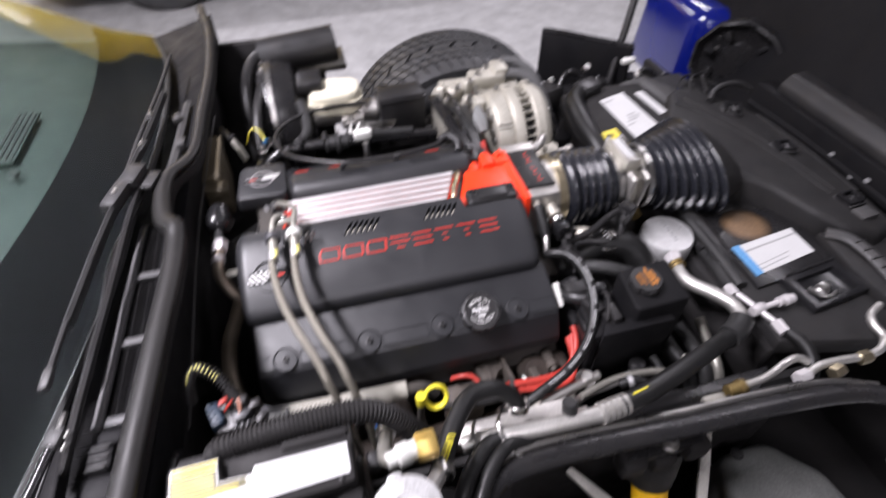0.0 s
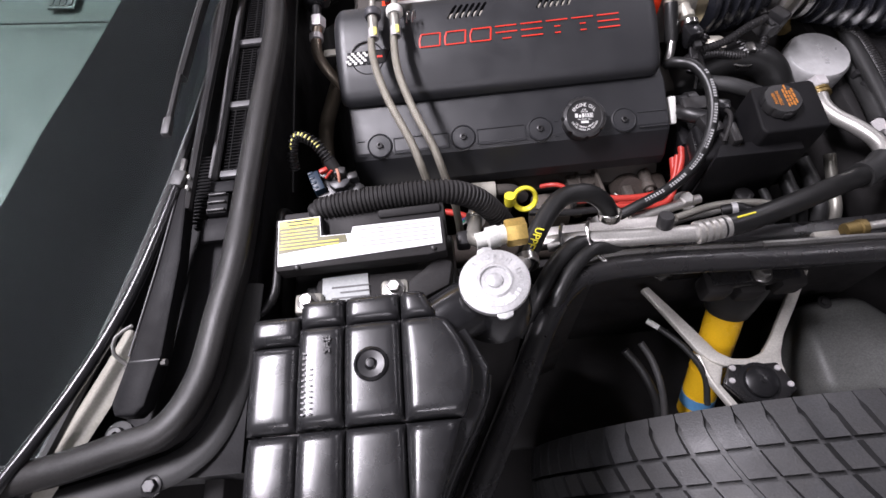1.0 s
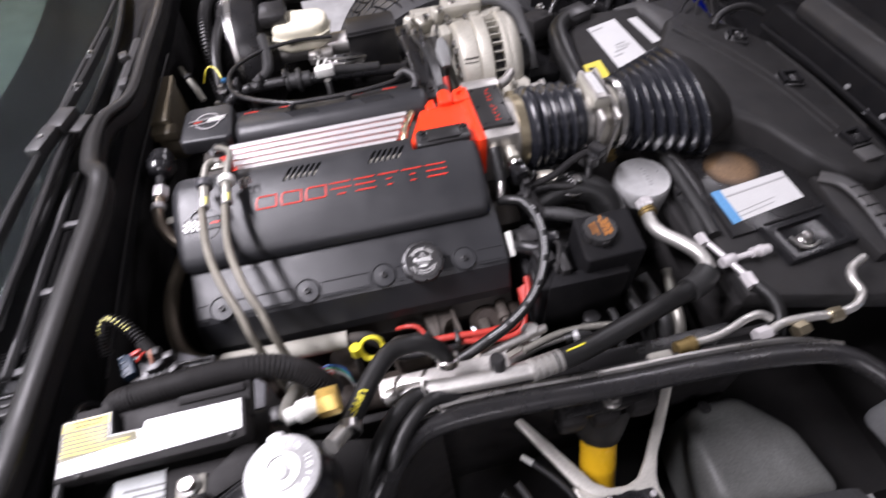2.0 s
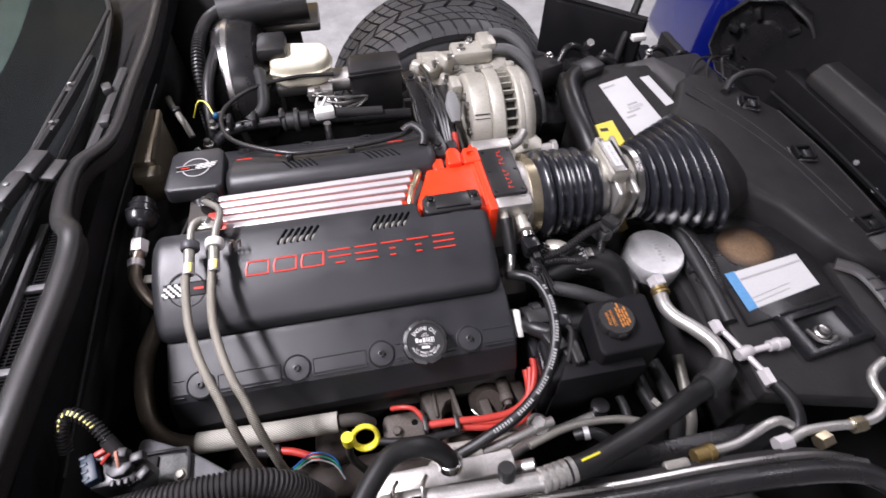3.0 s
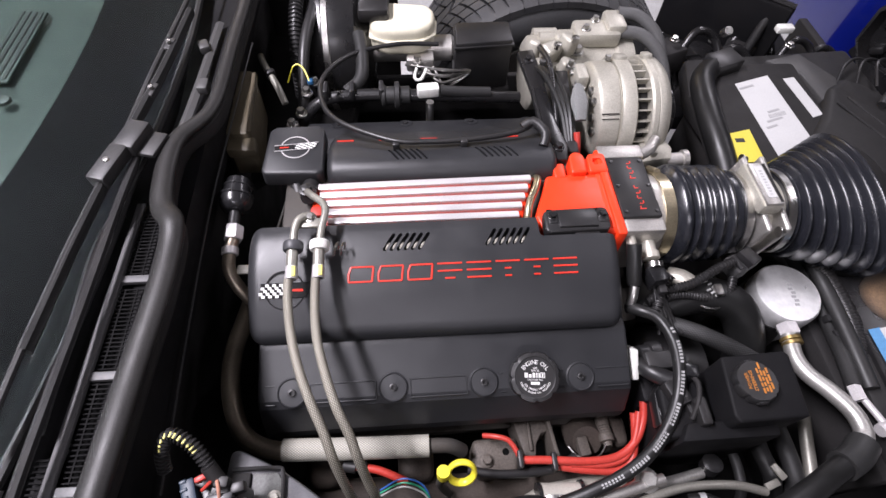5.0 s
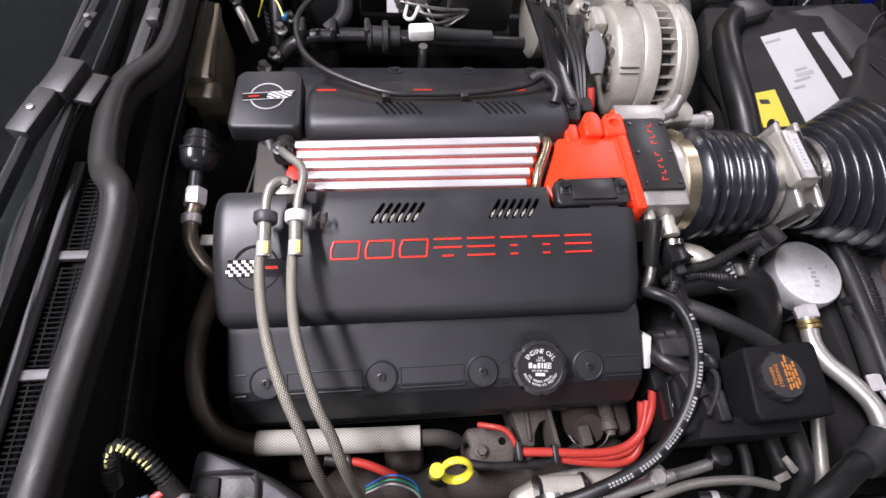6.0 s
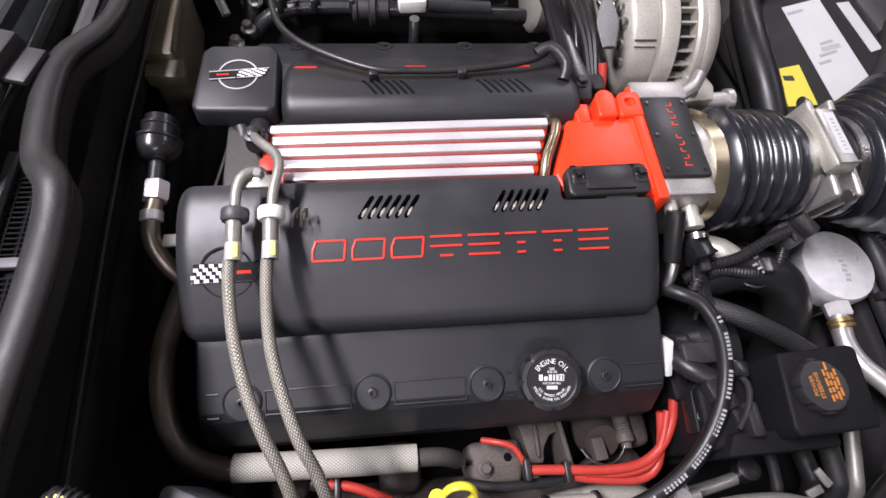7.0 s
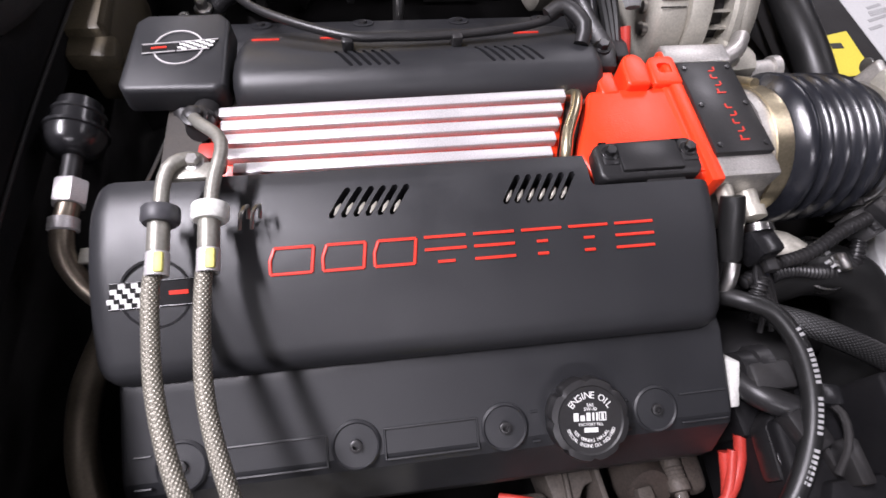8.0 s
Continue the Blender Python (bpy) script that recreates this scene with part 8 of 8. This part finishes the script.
def wheel(place, label):
    """A low-profile tyre with blocks of tread on a plain rim, axle along y."""
    w = thing("road_wheel", (place[0], place[1], 0.0), label, "wheel", "road wheels")
    m = Matrix.Translation(place) @ Matrix.Rotation(radians(90), 4, "X")
    R, W = 0.335, 0.135
    prof = [(0.222, -W + 0.014), (0.235, -W + 0.004), (0.262, -W - 0.002), (0.292, -W + 0.002), (0.312, -W + 0.014), (0.322, -W + 0.028), (R - 0.0125, -0.085), (R - 0.011, 0.0), (R - 0.0125, 0.085),
            (0.322, W - 0.028), (0.312, W - 0.014), (0.292, W - 0.002), (0.262, W + 0.002), (0.235, W - 0.004), (0.222, W - 0.014), (0.222, -W + 0.014)]
    carcass = part("tyre", lathe(prof, m, 96), TYRE, w)
    bmk = bmesh.new()

    def surf(h):
        return R - 0.0125 * (max(0.0, abs(h) - 0.070) / 0.060) ** 2

    def turn(h):
        """How far a tread slot has swept round at this distance across the tyre."""
        u = (0.130 - abs(h)) / 0.130
        return (-0.17 if h < 0 else 0.17) * u ** 1.7

    bands = [(-0.130, -0.084, 5), (-0.079, -0.052, 2), (-0.047, -0.018, 2), (-0.013, 0.013, 1), (0.018, 0.047, 2), (0.052, 0.079, 2), (0.084, 0.130, 5)]
    for b, (h0, h1, steps) in enumerate(bands):
        n = 64 if b != 3 else 32
        for k in range(n):
            rows = []
            for s in range(steps + 1):
                h = h0 + (h1 - h0) * s / steps
                gap = 0.085 if abs(h) < 0.112 else 0.004
                a0, a1 = (math.tau * (k + g) / n + (turn(h) if b != 3 else 2.2 * h) for g in (gap, 1 - gap))
                r = surf(h)
                rows.append([bmk.verts.new(m @ Vector((math.cos(a) * q, math.sin(a) * q, h))) for a, q in ((a0, r - 0.014), (a0 + 0.002, r), (a1 - 0.002, r), (a1, r - 0.014))])
            for A, B in zip(rows, rows[1:]):
                for i in range(3):
                    bmk.faces.new((A[i], A[i + 1], B[i + 1], B[i]))
            bmk.faces.new(rows[0])
            bmk.faces.new(rows[-1])
    bmesh.ops.recalc_face_normals(bmk, faces=bmk.faces)
    part("tread", bmk, TYRE, carcass, sharp=20)
    part("rim", lathe([(0.0, -0.02), (0.10, -0.02), (0.16, -0.04), (0.205, -0.10), (0.222, -W + 0.008), (0.222, W - 0.008), (0.205, 0.10), (0.18, 0.08), (0, 0.08)], m, 48), ALU, w)
    return w


wheel((0.345, -0.688, 0.340), "wide low-profile front tyre seen from above")
wheel((0.335, 0.765, 0.340), "wide low-profile front tyre beyond the engine")

# ---- raised clamshell hood ----
hood = thing("hood", (0.95, 0, 0.5), "raised blue clamshell hood with a black underside", "hood")
hm = Matrix.Translation((0.972, 0, 0.62)) @ Matrix.Rotation(radians(-22), 4, "Y").inverted()
rh = hm.to_3x3().to_4x4()
part("underside", box(hm @ Vector((0.02, 0, 0.55)), (0.03, 1.46, 1.16), 0.01, rh), COWLB, hood)
part("skin", box(hm @ Vector((0.06, 0, 0.55)), (0.03, 1.56, 1.20), 0.012, rh), BLUECAR, hood, "glossy blue outer skin")
for zz, th in ((0.42, 0.04), (0.80, 0.04)):
    part("beam", box(hm @ Vector((-0.012, 0, zz)), (0.035, 1.40, th), 0.012, rh), COWLB, hood)
ledge_way = axes((0, 0.258, 0), (1, 0, 0), (0, -1, 0))
part("ledge", prism([(0.976, 0.700), (0.976, 0.722), (0.996, 0.744), (1.050, 0.746), (1.050, 0.700)], 0, 0.95, 0.006, ledge_way, seg=3), CHARCOAL, hood, "grey-black moulded ledge")
part("ledge_face", prism([(0.958, 0.560), (0.966, 0.701), (1.030, 0.701), (1.030, 0.560)], -0.05, 0.95, 0.004, ledge_way), COWLB, hood)
part("edge_strip", sweep([(0.905, 0.255, 0.690), (0.915, 0.10, 0.690), (0.912, -0.10, 0.690), (0.895, -0.34, 0.690)], 0.0035, 10), COWLB, hood)
for yy, zz in ((0.050, 0.668), (-0.010, 0.655), (-0.042, 0.668)):
    part("clip", lathe([(0, 0), (0.0055, 0), (0.0050, 0.003), (0, 0.004)], axes((0.9630, yy, zz), (0, 1, 0), (-1, 0, 0.1)), 10), CAPMETAL, hood)
part("fender_side", prism([(0.940, 0.545), (1.04, 0.50), (1.18, 0.60), (1.16, 0.86), (0.97, 0.88)], 0.50, 0.77, 0.04, seg=4, taper=0.12), BLUECAR, hood, "blue painted fender edge")
pod_way = axes((0.985, 0.420, 0.690), (0, 0, 1), (-0.72, -0.62, 0.30))
pod = part("headlamp_pod", lathe([(0, -0.10), (0.085, -0.10), (0.108, -0.02), (0.110, 0.0), (0.104, 0.006), (0.098, -0.002), (0.088, -0.014), (0.050, -0.020), (0.046, -0.008), (0.020, -0.006), (0, -0.006)], pod_way, 10), PAINTB, hood, "black headlamp pod")
for k in range(7):
    ang = 0.5 + 0.83 * k
    part("pod_lug", box(pod_way @ Vector((0.070 * math.cos(ang), 0.070 * math.sin(ang), -0.008)), (0.026, 0.014, 0.022), 0.004, pod_way.to_3x3().to_4x4() @ Matrix.Rotation(ang, 4, "Z")), GLOSSY if k % 2 else PAINTB, pod)
for k in range(3):
    ang = 1.0 + 2.0 * k
    part("pod_screw", lathe([(0, 0), (0.0055, 0), (0.0055, 0.006), (0, 0.007)], pod_way @ Matrix.Translation((0.060 * math.cos(ang), 0.060 * math.sin(ang), 0.002)), 8), STEEL, pod)
part("pod_lead", sweep([pod_way @ Vector((0.10, -0.02, 0.006)), pod_way @ Vector((0.075, -0.075, 0.016)), pod_way @ Vector((0.01, -0.115, 0.014)), pod_way @ Vector((-0.07, -0.110, 0.0))], 0.0042, 8), CHARCOAL, pod, "grey lead round the pod")
for k in range(3):
    part("loose_wire", sweep([(0.74 + 0.04 * k, 0.30, 0.70), (0.78 + 0.03 * k, 0.35, 0.712), (0.83 + 0.02 * k, 0.37, 0.705), (0.90, 0.34 + 0.03 * k, 0.68)], 0.0028, 8), BLACK, hood)
prop = thing("hood_strut", (0.70, 0.48, 0.66), "thin black gas strut holding the hood", "strut")
part("rod", sweep([(0.66, 0.46, 0.66), (0.80, 0.60, 1.10)], 0.009, 12), BLACK, prop)
front_frame = thing("headlamp_frame", (0.6, 0.45, 0.55), "black headlamp frame and brackets at the far front corner", "frame")
rng = random.Random(7)
for k in range(16):
    x, y = 0.44 + 0.023 * k, 0.36 + 0.20 * rng.random()
    z = 0.60 + 0.075 * rng.random()
    turn = Matrix.Rotation(rng.random() * 3, 4, "Z") @ Matrix.Rotation(rng.random() * 0.6 - 0.3, 4, "X")
    if k % 3 == 0:
        part("stay", sweep([(x, y, z), (x + 0.03, y + 0.02, z + 0.035), (x + 0.07, y + 0.015, z + 0.02), (x + 0.09, y - 0.03, z - 0.03)], 0.006 + 0.006 * rng.random(), 10), PAINTB, front_frame)
    else:
        part("bracket", box((x, y, z), (0.03 + 0.05 * rng.random(), 0.02 + 0.04 * rng.random(), 0.02 + 0.05 * rng.random()), 0.006, turn), PAINTB if k % 2 else MATTE, front_frame)
    if k % 5 == 2:
        part("screw", bolt((x, y - 0.01, z + 0.045), 0.006, 0.008), STEEL, front_frame)
part("panel", prism([(0.36, 0.345), (0.82, 0.345), (0.84, 0.62), (0.40, 0.62)], 0.56, 0.60, 0.01), COWLB, front_frame)
part("side_panel", prism([(0.525, 0.600), (0.560, 0.568), (0.700, 0.452), (0.716, 0.466), (0.572, 0.588), (0.536, 0.616)], 0.62, 0.752, 0.004), COWLB, front_frame, "upright black panel")
part("panel_lip", sweep([(0.530, 0.606, 0.755), (0.565, 0.578, 0.758), (0.708, 0.460, 0.754)], 0.006, 8), PAINTB, front_frame)
part("plug", box((0.66, 0.40, 0.752), (0.030, 0.016, 0.012), 0.003), WHITEPL, front_frame)
part("plug", lathe([(0, 0), (0.008, 0), (0.008, 0.016), (0, 0.016)], axes((0.55, 0.40, 0.745), (1, 0, 0), (0.2, -0.6, 0.7)), 12), STEEL, front_frame)
corner = thing("washer_bottle", (0.70, -0.52, 0.45), "white washer bottle with a blue cap at the front corner", "washer bottle")
part("bottle", prism([(0.72, -0.46), (0.83, -0.44), (0.85, -0.60), (0.75, -0.62)], 0.45, 0.70, 0.02, seg=3), mat("milky_plastic", (0.30, 0.305, 0.31), 0.4), corner)
part("cap", box((0.745, -0.445, 0.706), (0.035, 0.024, 0.018), 0.005), BLUEINK, corner, "blue cap")

# ---- other cars in the garage ----
def parked_car(name, paint, label, base, turn, length=4.4, width=1.8):
    """A low sports car: body, cabin glass and wheels."""
    c = thing(name, base, label, "car", "parked cars")
    m = pose(*base, 0, 0, turn)
    body = bmesh.new()
    hl, hw = length / 2, width / 2
    prof = [(-hl, 0.35), (-hl + 0.05, 0.62), (-hl + 0.7, 0.82), (-0.5, 0.86), (0.75, 0.84), (hl - 0.5, 0.70), (hl - 0.05, 0.50), (hl, 0.32), (hl - 0.1, 0.16), (-hl + 0.1, 0.18)]
    rings = []
    for k in range(9):
        v = -1 + 2 * k / 8
        pinch = 1 - 0.10 * abs(v) ** 4
        drop = 0.14 * abs(v) ** 4
        rings.append([body.verts.new(m @ Vector((x * pinch, v * hw, z - (drop if z > 0.4 else -drop * 0.3)))) for x, z in prof])
    for A, B in zip(rings, rings[1:]):
        for i in range(len(prof)):
            j = (i + 1) % len(prof)
            body.faces.new((A[i], A[j], B[j], B[i]))
    body.faces.new(rings[0])
    body.faces.new(rings[-1])
    bmesh.ops.recalc_face_normals(body, faces=body.faces)
    part("body", body, paint, c, sharp=60)
    part("cabin", prism([(-1.5, -0.72), (0.55, -0.72), (0.75, -0.4), (0.75, 0.4), (0.55, 0.72), (-1.5, 0.72)], 0.80, 1.16, 0.06, m, seg=3, taper=0.28), mat("dark_car_glass", (0.02, 0.025, 0.025), 0.05), c)
    part("roof", prism([(-0.95, -0.56), (0.30, -0.56), (0.42, -0.3), (0.42, 0.3), (0.30, 0.56), (-0.95, 0.56)], 1.13, 1.20, 0.03, m, seg=3, taper=0.1), paint, c)
    for sx in (-1, 1):
        for sy in (-1, 1):
            part("tyre", lathe([(0, -0.12), (0.30, -0.12), (0.325, -0.09), (0.325, 0.09), (0.30, 0.12), (0, 0.12)], m @ Matrix.Translation((sx * 1.25, sy * (hw - 0.13), 0.325)) @ Matrix.Rotation(radians(90), 4, "X"), 40), TYRE, c)
    return c


parked_car("black_car", GLOSSY, "low black car parked across the garage", (0.35, 4.02, 0.0), 2, width=1.62)
# Added van body: stands in for an unknown yellow source reflected in the windshield.
van = thing("yellow_reflected_body", (-0.6, 5.7, 0.0), "tall yellow van-like body added for a reflection in the windshield", "van", "parked cars")
part("body", box((-0.6, 5.70, 1.34), (4.2, 1.35, 2.00), 0.10, seg=4), YELLOWCAR, van)
part("sill", box((-0.6, 5.70, 0.30), (4.1, 1.30, 0.14), 0.03), MATTE, van)
for sx in (-2.0, 0.8):
    for y in (5.16, 6.24):
        part("tyre", lathe([(0, -0.10), (0.30, -0.10), (0.325, -0.07), (0.325, 0.07), (0.30, 0.10), (0, 0.10)], Matrix.Translation((sx, y, 0.325)) @ Matrix.Rotation(radians(90), 4, "X"), 40), TYRE, van)
